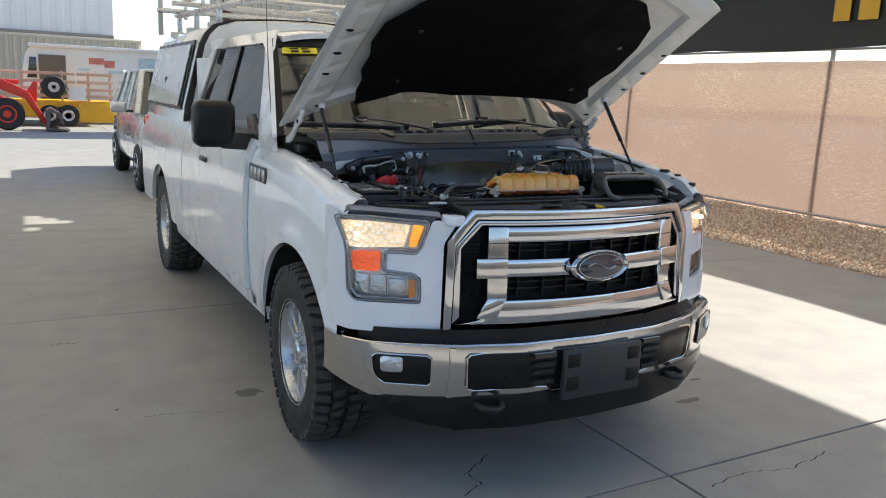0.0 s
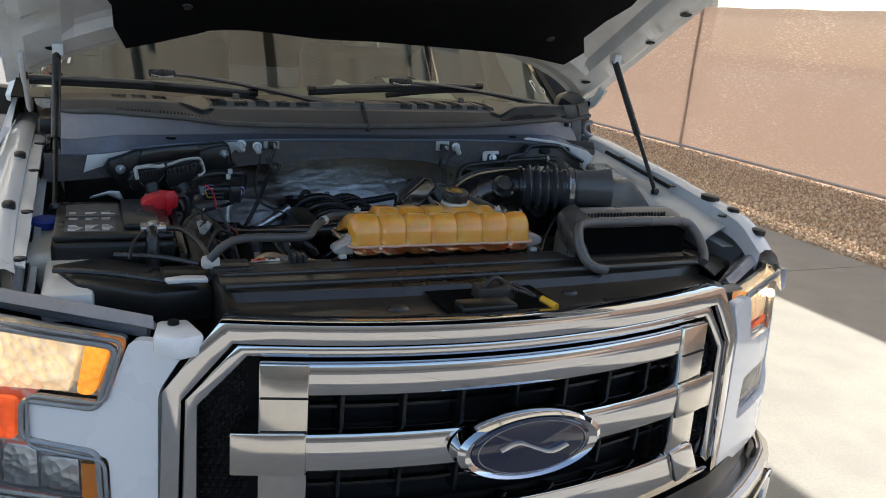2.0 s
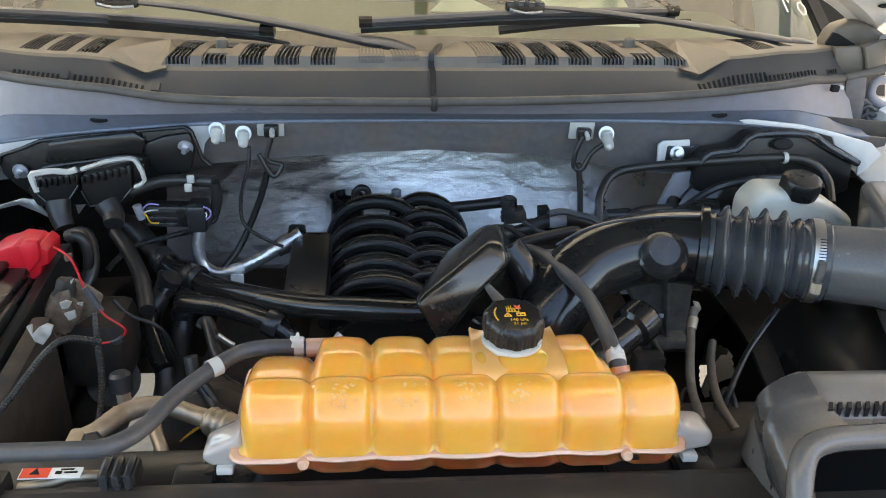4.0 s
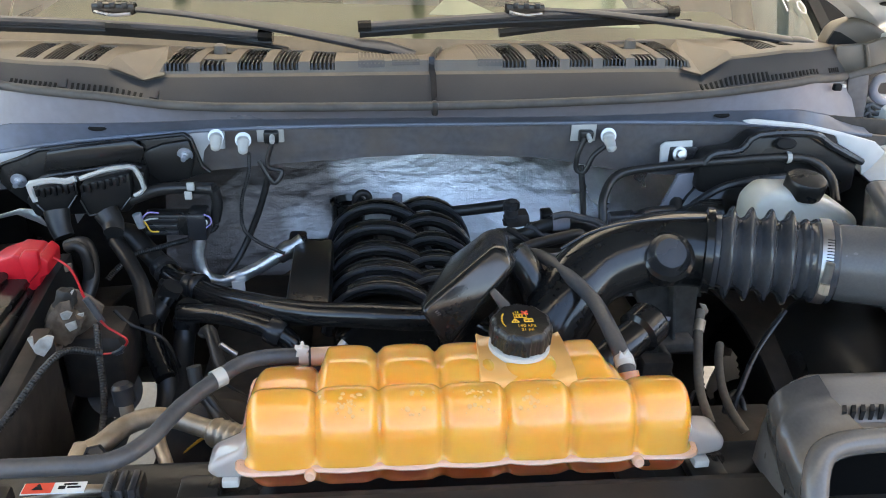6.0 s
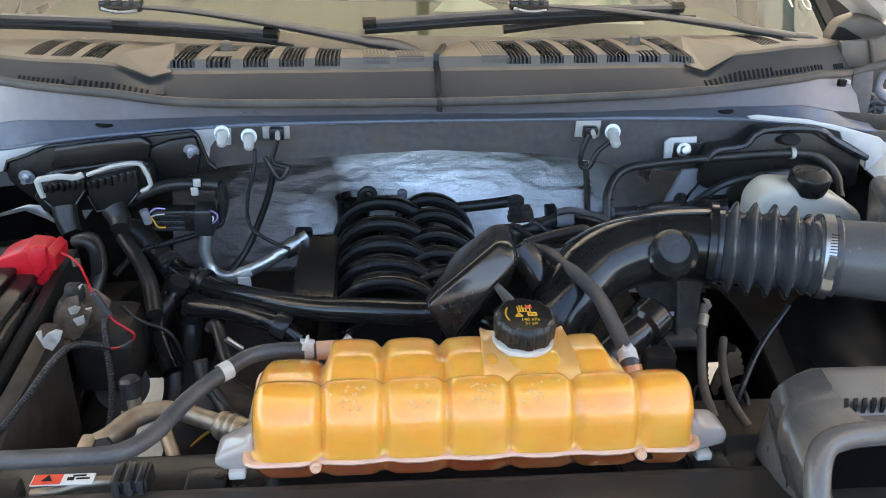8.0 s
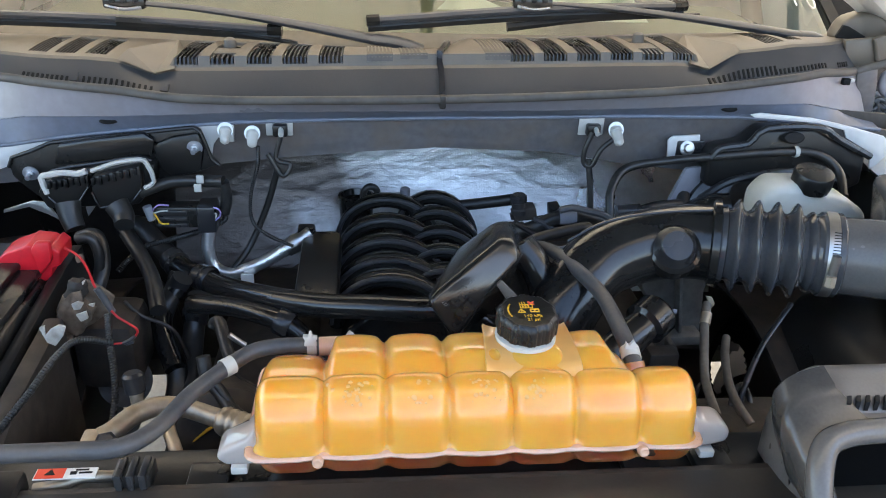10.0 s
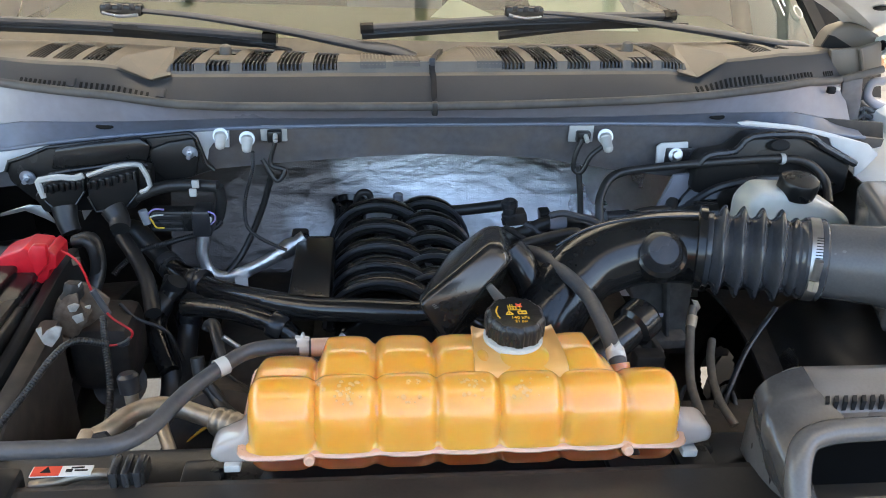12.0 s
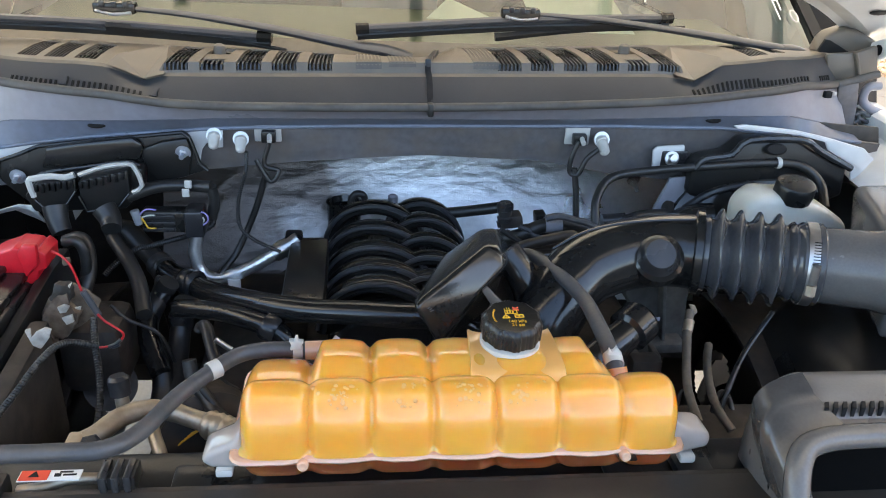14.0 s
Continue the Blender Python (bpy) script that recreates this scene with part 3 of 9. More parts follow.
roof_metal = bpy.data.materials.new("translucent_roof")
roof_metal.use_nodes = True
rn, rl = roof_metal.node_tree.nodes, roof_metal.node_tree.links
rn.remove(bsdf(roof_metal))
rd, rt, rm, rno, rmx = rn.new("ShaderNodeBsdfDiffuse"), rn.new("ShaderNodeBsdfTranslucent"), rn.new("ShaderNodeMixShader"), rn.new("ShaderNodeTexNoise"), rn.new("ShaderNodeMix")
rno.inputs["Scale"].default_value, rno.inputs["Detail"].default_value = 1.5, 6
rmx.data_type = "RGBA"
rmx.inputs[6].default_value, rmx.inputs[7].default_value = (0.70, 0.61, 0.46, 1), (0.80, 0.71, 0.56, 1)
rl.new(rno.outputs[0], rmx.inputs[0]); rl.new(rmx.outputs[2], rd.inputs[0]); rl.new(rmx.outputs[2], rt.inputs[0])
rm.inputs[0].default_value = 0.5
rl.new(rd.outputs[0], rm.inputs[1]); rl.new(rt.outputs[0], rm.inputs[2]); rl.new(rm.outputs[0], rn["Material Output"].inputs[0])
beam_steel = mat("beam_steel", (0.24, 0.22, 0.20), 0.5, 0.3, var=0.15)
CZ = 4.2
CX0, CX1, CY0, CY1 = -6.4, 6.47, -1.3, 12.6
def rib_z(x):
    """Height of the ribbed roof sheet."""
    f = ((x - CX0) / 0.30) % 1
    return CZ + 0.012 * max(0, min(1, (f - 0.6) / 0.08, (0.98 - f) / 0.08))


roof_sheet = sheet(lambda u, v: (CX0 + (CX1 - CX0) * u, CY0 + (CY1 - CY0) * v, rib_z(CX0 + (CX1 - CX0) * u)), 620, 70)
# an unseen gap added in the roof sheet to let one small patch of sun through


def in_sun_gap(p):
    k = (p.y - 7.69) / 0.84
    return 0 < k < 1 and 2.55 < p.x < 2.60 + 0.42 * (1 - abs(k - 0.55) / 0.6)


bmesh.ops.delete(roof_sheet, geom=[f for f in roof_sheet.faces if in_sun_gap(f.calc_center_median())], context="FACES")
canopy = part("ceiling", roof_sheet, roof_metal, sharp=30)
tagged(canopy, "ribbed tan translucent canopy roof", "ceiling", kind="structure")
carport = thing("canopy_frame", "brown steel beams and posts carrying the canopy roof", "canopy frame")
for y in (-1.1, 3.4, 7.9, 12.4):
    part("beam", box(CX0, CX1, y - 0.07, y + 0.07, CZ - 0.32, CZ - 0.005, 0.01), beam_steel, carport)
    for x in (CX0 + 0.3,):
        part("post", box(x - 0.07, x + 0.07, y - 0.07 + 0.0, y + 0.07, 0, CZ - 0.325, 0.01), beam_steel, carport)
for x in (-3.2, 0.2, 3.4):
    part("purlin", box(x - 0.04, x + 0.04, CY0, CY1, CZ - 0.12, CZ - 0.004, 0.005), beam_steel, carport)

# unseen plain wall added to close the yard ahead of the truck and darken reflections
yard_wall = mat("yard_wall_block", (0.30, 0.27, 0.23), 0.85, var=0.2, fine=14, coarse=0.8, bump=0.3)
tagged(part("unseen_wall_south", box(-30, 30, -15.2, -15.0, 0, 3.2, 0.02), yard_wall), "plain tan block wall, unseen, added to close the yard", "wall", kind="structure")

# hairline cracks and stains in the concrete
crack_dark = mat("crack", (0.055, 0.05, 0.045), 0.95, var=0.3, spec=0.1)
stain_dark = mat("oil_stain", (0.15, 0.14, 0.125), 0.75, var=0.3, fine=25, coarse=9)


def crack(pts, w):
    """A jagged hairline crack, a sliver above the slab."""
    rng = random.Random(len(pts) * 7 + int(pts[0][0] * 100))
    line = []
    for (xa, ya), (xb, yb) in zip(pts, pts[1:]):
        for k in range(8):
            q = k / 8
            line.append((xa + (xb - xa) * q + rng.uniform(-1, 1) * 0.010, ya + (yb - ya) * q + rng.uniform(-1, 1) * 0.010))
    b = bmesh.new()
    rows = [(b.verts.new((x - w * rng.uniform(0.3, 1), y + w * 0.5, 0.0012)), b.verts.new((x + w * rng.uniform(0.3, 1), y - w * 0.5, 0.0012))) for x, y in line]
    for (a, c), (d, e) in zip(rows, rows[1:]):
        b.faces.new((a, c, e, d))
    part("crack", b, crack_dark, ground)


crack([(-0.52, 0.10), (-0.40, 0.18), (-0.42, 0.27), (-0.20, 0.42)], 0.0035)
crack([(-0.42, -0.10), (-0.38, -0.02), (-0.40, 0.04)], 0.003)
crack([(-1.99, 2.73), (-1.88, 2.74), (-1.79, 2.72)], 0.004)
crack([(-1.58, 1.42), (-1.40, 1.40), (-1.18, 1.31)], 0.003)
crack([(0.50, -0.25), (0.75, -0.22), (1.0, -0.28), (1.35, -0.22)], 0.004)
for cx, cy, sx, sy, seed in ((-1.04, 1.545, 0.085, 0.065, 3), (1.15, 0.52, 0.10, 0.03, 5), (-1.70, 1.557, 0.012, 0.010, 7), (-0.95, 4.2, 0.02, 0.012, 9), (-1.62, 3.7, 0.012, 0.01, 11), (1.45, 0.75, 0.05, 0.02, 13)):
    rng_ = random.Random(seed)
    st_ = bmesh.new()
    st_.faces.new([st_.verts.new((cx + sx * rng_.uniform(0.5, 1.1) * math.cos(a), cy + sy * rng_.uniform(0.5, 1.1) * math.sin(a), 0.001)) for a in (math.pi * k / 11 for k in range(22))])
    part("stain", st_, stain_dark if sx > 0.015 else crack_dark, ground)


# ---- the pickup: body ----
truck = thing("pickup_truck", "white full-size pickup truck parked with its hood open", "pickup truck")
PLAN = [(0, .05), (.3, .07), (.5, .12), (.60, .163), (.70, .208), (.80, .256), (.90, .312), (.950, .360), (.976, .43), (.985, .52), (.987, .75)]
PLAN_S = [0.0]
for (xa, ya), (xb, yb) in zip(PLAN, PLAN[1:]):
    PLAN_S.append(PLAN_S[-1] + math.hypot(xb - xa, yb - ya))


def plan(s, off=0.0):
    """The front of the body in plan: distance from the middle to (x, y), moved outwards by off."""
    a = abs(s)
    x, y = (float(np.interp(a, PLAN_S, [p[k] for p in PLAN])) for k in (0, 1))
    x2, y2 = (float(np.interp(a + 0.03, PLAN_S, [p[k] for p in PLAN])) for k in (0, 1))
    x1, y1 = (float(np.interp(max(0, a - 0.03), PLAN_S, [p[k] for p in PLAN])) for k in (0, 1))
    d = Vector((x2 - x1, y2 - y1)).normalized()
    return math.copysign(1, s) * (x + d.y * off), y - d.x * off


def on_plan(off=0.0, sgn=1, lean=0.04):
    def f(s, z):
        x, y = plan(s, off)
        return Vector((sgn * x, y + lean * max(0, z - 0.75), z))
    return f


def top_z(y, sgn=-1):
    """Height of the fender's top edge along the truck; the driver side stands a little higher."""
    return (0.055 * max(0, min(1, (y - 0.33) / 0.10)) if sgn > 0 else 0.0) + float(np.interp(y, [0.3, 0.42, 0.75, 1.1, 1.45, 1.8], [1.180, 1.200, 1.252, 1.298, 1.320, 1.325]))


def side_x(z):
    return float(np.interp(z, [0.40, 0.55, 0.75, 0.95, 1.10, 1.20, 1.27, 1.325], [0.955, 0.975, 0.985, 0.985, 0.978, 0.965, 0.945, 0.915]))


def house_x(z):
    return float(np.interp(z, [1.30, 1.40, 1.87, 1.93], [0.925, 0.905, 0.765, 0.72]))


def rounded(poly, r=0.018, k=4):
    """The outline with its corners rounded off."""
    out = []
    n = len(poly)
    for i in range(n):
        p, a, b = Vector(poly[i]), Vector(poly[i - 1]), Vector(poly[(i + 1) % n])
        da, db = a - p, b - p
        q = min(r, da.length * 0.45, db.length * 0.45)
        pa, pb = p + da.normalized() * q, p + db.normalized() * q
        for j in range(k + 1):
            t = j / k
            v = pa * (1 - t) ** 2 + p * 2 * t * (1 - t) + pb * t * t
            out.append((v.x, v.y))
    return out


HL = [(1.10, 1.14), (0.955, 1.150), (0.70, 1.136), (0.735, 1.022), (0.867, 1.025), (0.871, 0.928), (0.738, 0.915), (0.735, 0.817), (1.00, 0.820), (1.025, 0.86), (1.03, 1.0), (1.045, 1.05)]
HL = rounded(HL)
for sgn in (-1, 1):
    # white panel between lamp and grille, with its tongue into the lamp
    nose = [(0.592, 1.137), (0.69, 1.140), (0.735, 1.016), (0.873, 1.019), (0.877, 0.934), (0.732, 0.921), (0.729, 0.810), (1.0, 0.813), (1.033, 0.86), (1.038, 1.0), (1.053, 1.05), (1.108, 1.146), (1.19, 1.17), (1.20, 0.86), (1.21, 0.70), (1.05, 0.695), (0.652, 0.697), (0.645, 1.05)]
    part("nose_panel", skin(rounded(nose), on_plan(0.0, sgn), frange(0.6, 1.2, 16), frange(0.72, 1.1, 8), 0.02), white_paint, truck, "white front panel round the headlight")
    # fender, lofted along the truck with its wheel opening
    rings = []
    for y in frange(0.43 if sgn < 0 else 0.35, 1.76, 44):
        zt = top_z(y, sgn)
        d = 0.515 ** 2 - (y - 0.965) ** 2
        zb = max(0.44, 0.405 + math.sqrt(d)) if d > 0 else (0.66 if y < 0.9 else 0.44)
        if y < 0.43:
            zb = 1.14
        pull = float(np.interp(y, [0.43, 0.52, 0.75], [0.014, 0.004, 0.0]))
        prof = [(0.858, zt - 0.06), (0.862, zt - 0.012), (0.878, zt - 0.002), (0.902, zt - 0.004), (0.925, zt - 0.022), (0.948, zt - 0.06), (0.966, zt - 0.12)]
        zz = [zt - 0.12 + (zb - zt + 0.12) * k / 8 for k in range(1, 9)]
        prof += [(side_x(z) + 0.012 * math.exp(-((y - 0.965) ** 2 + (z - 0.405) ** 2 - 0.27) ** 2 / 0.004), z) for z in zz]
        prof += [(prof[-1][0] - 0.03, zb + 0.004)]
        rings.append([Vector((sgn * (x - pull), y, z)) for x, z in prof])
    fb = loft(rings, None, False, False)
    bmesh.ops.solidify(fb, geom=fb.faces[:], thickness=0.004)
    fend = part("fender", fb, white_paint, truck, "white front fender")
    # plain bars on the side badge
    bx = sgn * (side_x(1.18) + 0.006)
    part("badge", box(bx - 0.004, bx + 0.004, 1.44, 1.75, 1.135, 1.215, 0.003), satin_black, fend)
    for k in range(4):
        part("badge_bar", box(bx - 0.008, bx + 0.008, 1.455 + 0.075 * k, 1.50 + 0.075 * k, 1.145, 1.205, 0.002), chrome, fend)
    part("wheel_liner", sheet(lambda u, v, sgn=sgn: (sgn * (0.80 + 0.17 * v), 0.965 + 0.52 * math.cos(math.pi * u), 0.40 + 0.52 * math.sin(math.pi * u)), 24, 3, 0.006), black_plastic, truck, "black wheel arch liner")

    # doors and bed sides
    def on_side(y, z, sgn=sgn):
        return Vector((sgn * side_x(z), y, z))
    zc = frange(0.5, 1.3, 8)
    door = part("front_door", skin([(1.765, 1.325), (2.95, 1.325), (2.95, 0.52), (1.765, 0.52)], on_side, [2.2, 2.6], zc, 0.03), white_paint, truck, "white front door")
    part("door_handle", box(sgn * 0.99, sgn * 1.02, 2.70, 2.90, 1.12, 1.155, 0.012), black_plastic, door, "black door handle")
    part("rear_door", skin([(2.957, 1.325), (3.56, 1.325), (3.56, 0.52), (2.957, 0.52)], on_side, [3.2], zc, 0.03), white_paint, truck, "white narrow rear door")
    part("rocker", skin([(1.47, 0.515), (4.1, 0.515), (4.1, 0.42), (1.47, 0.42)], on_side, [], [0.46], 0.04), white_paint, truck)
    bed_outline = [(3.575, 1.33), (5.62, 1.33), (5.62, 0.55), (5.16, 0.55)] + [(4.62 + 0.52 * math.cos(a), 0.405 + 0.52 * math.sin(a)) for a in frange(radians(17), radians(163), 16)] + [(4.11, 0.52), (3.575, 0.52)]
    part("bed_side", skin(bed_outline, on_side, frange(3.8, 5.5, 6), zc, 0.03), white_paint, truck, "white cargo bed side")
    part("rear_wheel_liner", sheet(lambda u, v, sgn=sgn: (sgn * (0.62 + 0.345 * v), 4.62 + 0.525 * math.cos(math.pi * u), 0.40 + 0.525 * math.sin(math.pi * u)), 20, 3, 0.006), black_plastic, truck)
    part("tail_lamp", box(sgn * 0.90, sgn * 0.992, 5.50, 5.64, 1.0, 1.3, 0.02), red_lens, truck, "red tail lamp")

    # cab side above the belt line: frame with window openings
    def on_house(y, z, sgn=sgn):
        return Vector((sgn * house_x(z), y, z))
    hz = frange(1.35, 1.9, 6)
    part("pillar", skin([(1.40, 1.30), (1.78, 1.30), (1.82, 1.45), (2.05, 1.76), (2.12, 1.83), (2.20, 1.86), (3.42, 1.86), (3.56, 1.30), (3.62, 1.30), (3.62, 1.93), (2.07, 1.93)], on_house, [2.4, 2.8, 3.2], hz, 0.012), white_paint, truck, "white roof side and pillars")
    part("center_pillar", skin([(2.66, 1.325), (2.72, 1.325), (2.77, 1.86), (2.71, 1.86)], on_house, [], hz, 0.008), black_plastic, truck)
    part("front_window", skin([(1.73, 1.325), (2.62, 1.325), (2.70, 1.86), (2.11, 1.86)], lambda y, z, sgn=sgn: Vector((sgn * (house_x(z) - 0.005), y, z)), [2.2], hz, 0), window_glass, truck, "tinted side window")
    part("rear_window", skin([(2.74, 1.325), (3.54, 1.325), (3.42, 1.86), (2.80, 1.86)], lambda y, z, sgn=sgn: Vector((sgn * (house_x(z) - 0.005), y, z)), [3.1], hz, 0), window_glass, truck, "tinted rear side window")
    part("belt_trim", box(sgn * 0.912, sgn * 0.93, 1.74, 3.56, 1.318, 1.338, 0.004), satin_black, truck)
    # mirror
    mir = part("door_mirror", box(sgn * 1.02, sgn * 1.24, 1.83, 1.98, 1.285, 1.535, 0.05, seg=4), trim_black, truck, "large black door mirror")
    part("mirror_arm", prism([(0.90, 1.27), (1.10, 1.28), (1.12, 1.36), (1.04, 1.37), (0.90, 1.36)], "y", 1.84, 1.93, 0.012, Matrix.Diagonal((sgn, 1, 1, 1))), black_plastic, mir)
    part("mirror_sail", prism([(1.70, 1.31), (1.98, 1.31), (1.98, 1.45), (1.88, 1.47)], "x", sgn * 0.905, sgn * 0.93, 0.003), satin_black, mir)

# roof, cab back, windscreen
part("roof", sheet(lambda u, v: ((u - 0.5) * 1.46, 1.98 + 1.64 * v, 1.925 + 0.045 * (1 - (2 * u - 1) ** 4) - 0.05 * max(0, 0.15 - v) * 4), 20, 12, 0.03), white_paint, truck, "white cab roof")
for x0, x1, z0, z1 in ((-0.9, 0.9, 0.6, 1.36), (-0.78, 0.78, 1.80, 1.92), (-0.88, -0.66, 1.361, 1.799), (0.66, 0.88, 1.361, 1.799)):
    part("cab_back", box(x0, x1, 3.58, 3.62, z0, z1, 0.006), white_paint, truck)
part("rear_glass", box(-0.66, 0.66, 3.595, 3.60, 1.361, 1.799, 0), window_glass, truck, "rear cab window")


def screen(u, v):
    x = (u - 0.5) * 2
    wide = 0.922 - 0.155 * v
    return Vector((x * wide, 1.31 + (0.10 - 0.02 * v) * x * x + 0.02 * (1 - v) * x ** 6 + 0.66 * v, 1.40 + 0.50 * v - 0.02 * x * x + 0.02 * math.sin(math.pi * v)))


ws = part("windscreen", sheet(screen, 24, 12), windscreen_glass, truck, "tinted windscreen")
ws.visible_shadow = False
for sgn in (-1, 1):
    part("screen_pillar", loft([[screen(0.5 + sgn * 0.5, v) + Vector(o) for o in ((0, 0, -0.01), (sgn * 0.012, 0.03, -0.01), (sgn * 0.016, 0.03, 0.004), (0, 0.0, 0.008))] for v in frange(0, 1, 8)]), white_paint, truck, "white windscreen pillar")
    part("screen_edge", loft([[screen(0.5 + sgn * 0.482, v) + Vector((0, -0.004, 0.006)), screen(0.5 + sgn * 0.5, v) + Vector((0, -0.004, 0.006)), screen(0.5 + sgn * 0.5, v) + Vector((0, 0.0, 0.002)), screen(0.5 + sgn * 0.482, v) + Vector((0, 0, 0.002))] for v in frange(0, 1, 8)]), ink_and_shade_black, truck)
part("header_strip", loft([[screen(u, v) + Vector((0, -0.004, 0.006)) for v in (0.9, 1.0)] + [screen(u, v) + Vector((0, 0.0, 0.002)) for v in (1.0, 0.9)] for u in frange(0, 1, 16)]), ink_and_shade_black, truck)
part("price_sticker", loft([[screen(u, v) + Vector((0, -0.006, 0.007)) for v in (0.80, 0.875)] + [screen(u, v) + Vector((0, -0.004, 0.005)) for v in (0.875, 0.80)] for u in (0.03, 0.07, 0.11, 0.15)]), yellow_paper, truck, "yellow paper sticker with unreadable marks")
for k, (u0, u1, v0, v1) in enumerate(((0.055, 0.085, 0.85, 0.865), (0.095, 0.12, 0.85, 0.865), (0.06, 0.085, 0.812, 0.835), (0.10, 0.125, 0.812, 0.835))):
    part("sticker_mark", loft([[screen(u, v) + Vector((0, -0.009, 0.009)) for v in (v0, v1)] + [screen(u, v) + Vector((0, -0.007, 0.008)) for v in (v1, v0)] for u in (u0, u1)]), ink_and_shade_black, truck)

part("frit_band", loft([[screen(u, v) + Vector((0, -0.004, 0.006)) for v in (0.0, 0.045)] + [screen(u, v) + Vector((0, 0.0, 0.002)) for v in (0.045, 0.0)] for u in frange(0.02, 0.98, 24)]), frit, truck, "dark printed band at the foot of the windscreen")
# paint-pen marks on the glass, as plain strokes
for k, (u0, u1, v0, v1) in enumerate(((0.943, 0.9448, 0.15, 0.215), (0.9448, 0.952, 0.209, 0.215), (0.9502, 0.952, 0.18, 0.209), (0.045, 0.049, 0.16, 0.21), (0.055, 0.059, 0.16, 0.21), (0.067, 0.071, 0.16, 0.21))):
    part("glass_mark", loft([[screen(u, v) + Vector((0, -0.005, 0.005)) for v in (v0, v1)] + [screen(u, v) + Vector((0, -0.0035, 0.0035)) for v in (v1, v0)] for u in (u0, u1)]), white_ink, truck)

part("glass_mark", tube([screen(0.9675 + 0.0050 * math.cos(a), 0.1625 + 0.019 * math.sin(a)) + Vector((0, -0.004, 0.004)) for a in frange(0, 2 * math.pi, 20)], 0.0016, 6, 1, None, False), white_ink, truck)

# cabin
part("dashboard", prism([(1.42, 1.28), (1.95, 1.28), (1.98, 1.36), (1.85, 1.41), (1.42, 1.385)], "x", -0.82, 0.82, 0.02), cabin_tan, truck, "tan dashboard")
for x in (-0.42, 0.42):
    seat = part("cabin_seat", box(x - 0.26, x + 0.26, 2.45, 2.62, 0.8, 1.55, 0.06, seg=3), cabin_grey, truck)
    part("headrest", box(x - 0.14, x + 0.14, 2.5, 2.6, 1.58, 1.75, 0.04, seg=3), cabin_grey, seat)
part("dash_paper", box(0.0, 0.22, 0.0, 0.20, 0.0, 0.001, 0, Matrix.Translation((0.27, 1.52, 1.425)) @ Matrix.Rotation(radians(14), 4, "X")), white_paper, truck, "white sheet of paper on the dashboard")
part("dash_paper", prism([(0.0, 0.0), (0.16, 0.0), (0.06, 0.12)], "z", 0, 0.001, 0, Matrix.Translation((0.04, 1.60, 1.43)) @ Matrix.Rotation(radians(14), 4, "X")), white_paper, truck, "folded white paper on the dashboard")
# pale upright strip added behind the windscreen
part("cabin_strip", tube([(0.46, 2.60, 1.30), (0.455, 2.62, 1.60), (0.45, 2.66, 1.86)], 0.024, 6, 3, None, True, 0.3), white_paper, truck)
part("cabin_floor", box(-0.88, 0.88, 1.5, 3.57, 0.55, 0.6, 0), cabin_grey, truck)
part("roof_lining", box(-0.7, 0.7, 2.05, 3.57, 1.885, 1.895, 0), cabin_tan, truck)
part("steering_wheel", lathe([(0.175, -0.012), (0.195, 0.0), (0.175, 0.012), (0.16, 0.0), (0.175, -0.012)], Matrix.Translation((0.42, 2.05, 1.30)) @ Euler((radians(-65), 0, 0)).to_matrix().to_4x4(), 28, None, False), satin_black, truck)

# ---- hood, held open ----
HOOD_SLOPE = 0.615


def hood_plane(x, y, off=0.0):
    """A point of the open hood's underside plane; off: towards its underside (minus) or its top."""
    crown = 0.03 * (1 - (x / 0.92) ** 2)
    k = math.hypot(1, HOOD_SLOPE)
    return Vector((x, y + (off + crown) * HOOD_SLOPE / k, 1.432 + HOOD_SLOPE * (1.38 - y) + (off + crown) / k))


def hood_rear(x):
    return 1.38 - 0.30 * max(0, 1 - (abs(x) / 0.92) ** 3)


def hood_front(x):
    return 0.16 + 0.20 * (abs(x) / 0.92) ** 2


def hood_point(u, v, off):
    side = 0.925 - 0.03 * v
    x = (2 * u - 1) * side
    y = hood_rear(x) * (1 - v) + hood_front(x) * v
    return hood_plane(x, y, off)


hood = part("hood", sheet(lambda u, v: hood_point(u, v, 0.055 * min(1, 12 * min(u, 1 - u), 12 * min(v, 1 - v)) ** 0.5 + 0.006), 40, 30, 0.003), white_paint, truck, "white hood raised on gas struts")


def inner_point(u, v):
    """Pressed inner panel: raised rim, sunk field, ribs."""
    e = min(u, 1 - u) * 1.85
    g = min(v, 1 - v) * 1.2
    d = min(e, g)
    off = -0.004 if d < 0.03 else (-0.022 if d < 0.17 else 0.004)
    if 0.03 <= d < 0.06:
        off = -0.004 - 0.018 * (d - 0.03) / 0.03
    if 0.14 < d < 0.17:
        off = -0.022 + 0.026 * (d - 0.14) / 0.03
    if d < 0.14 and d > 0.03:
        off += 0.007 * (math.sin(v * 34) > 0.75) * (e < g)
    return hood_point(u, v, off)


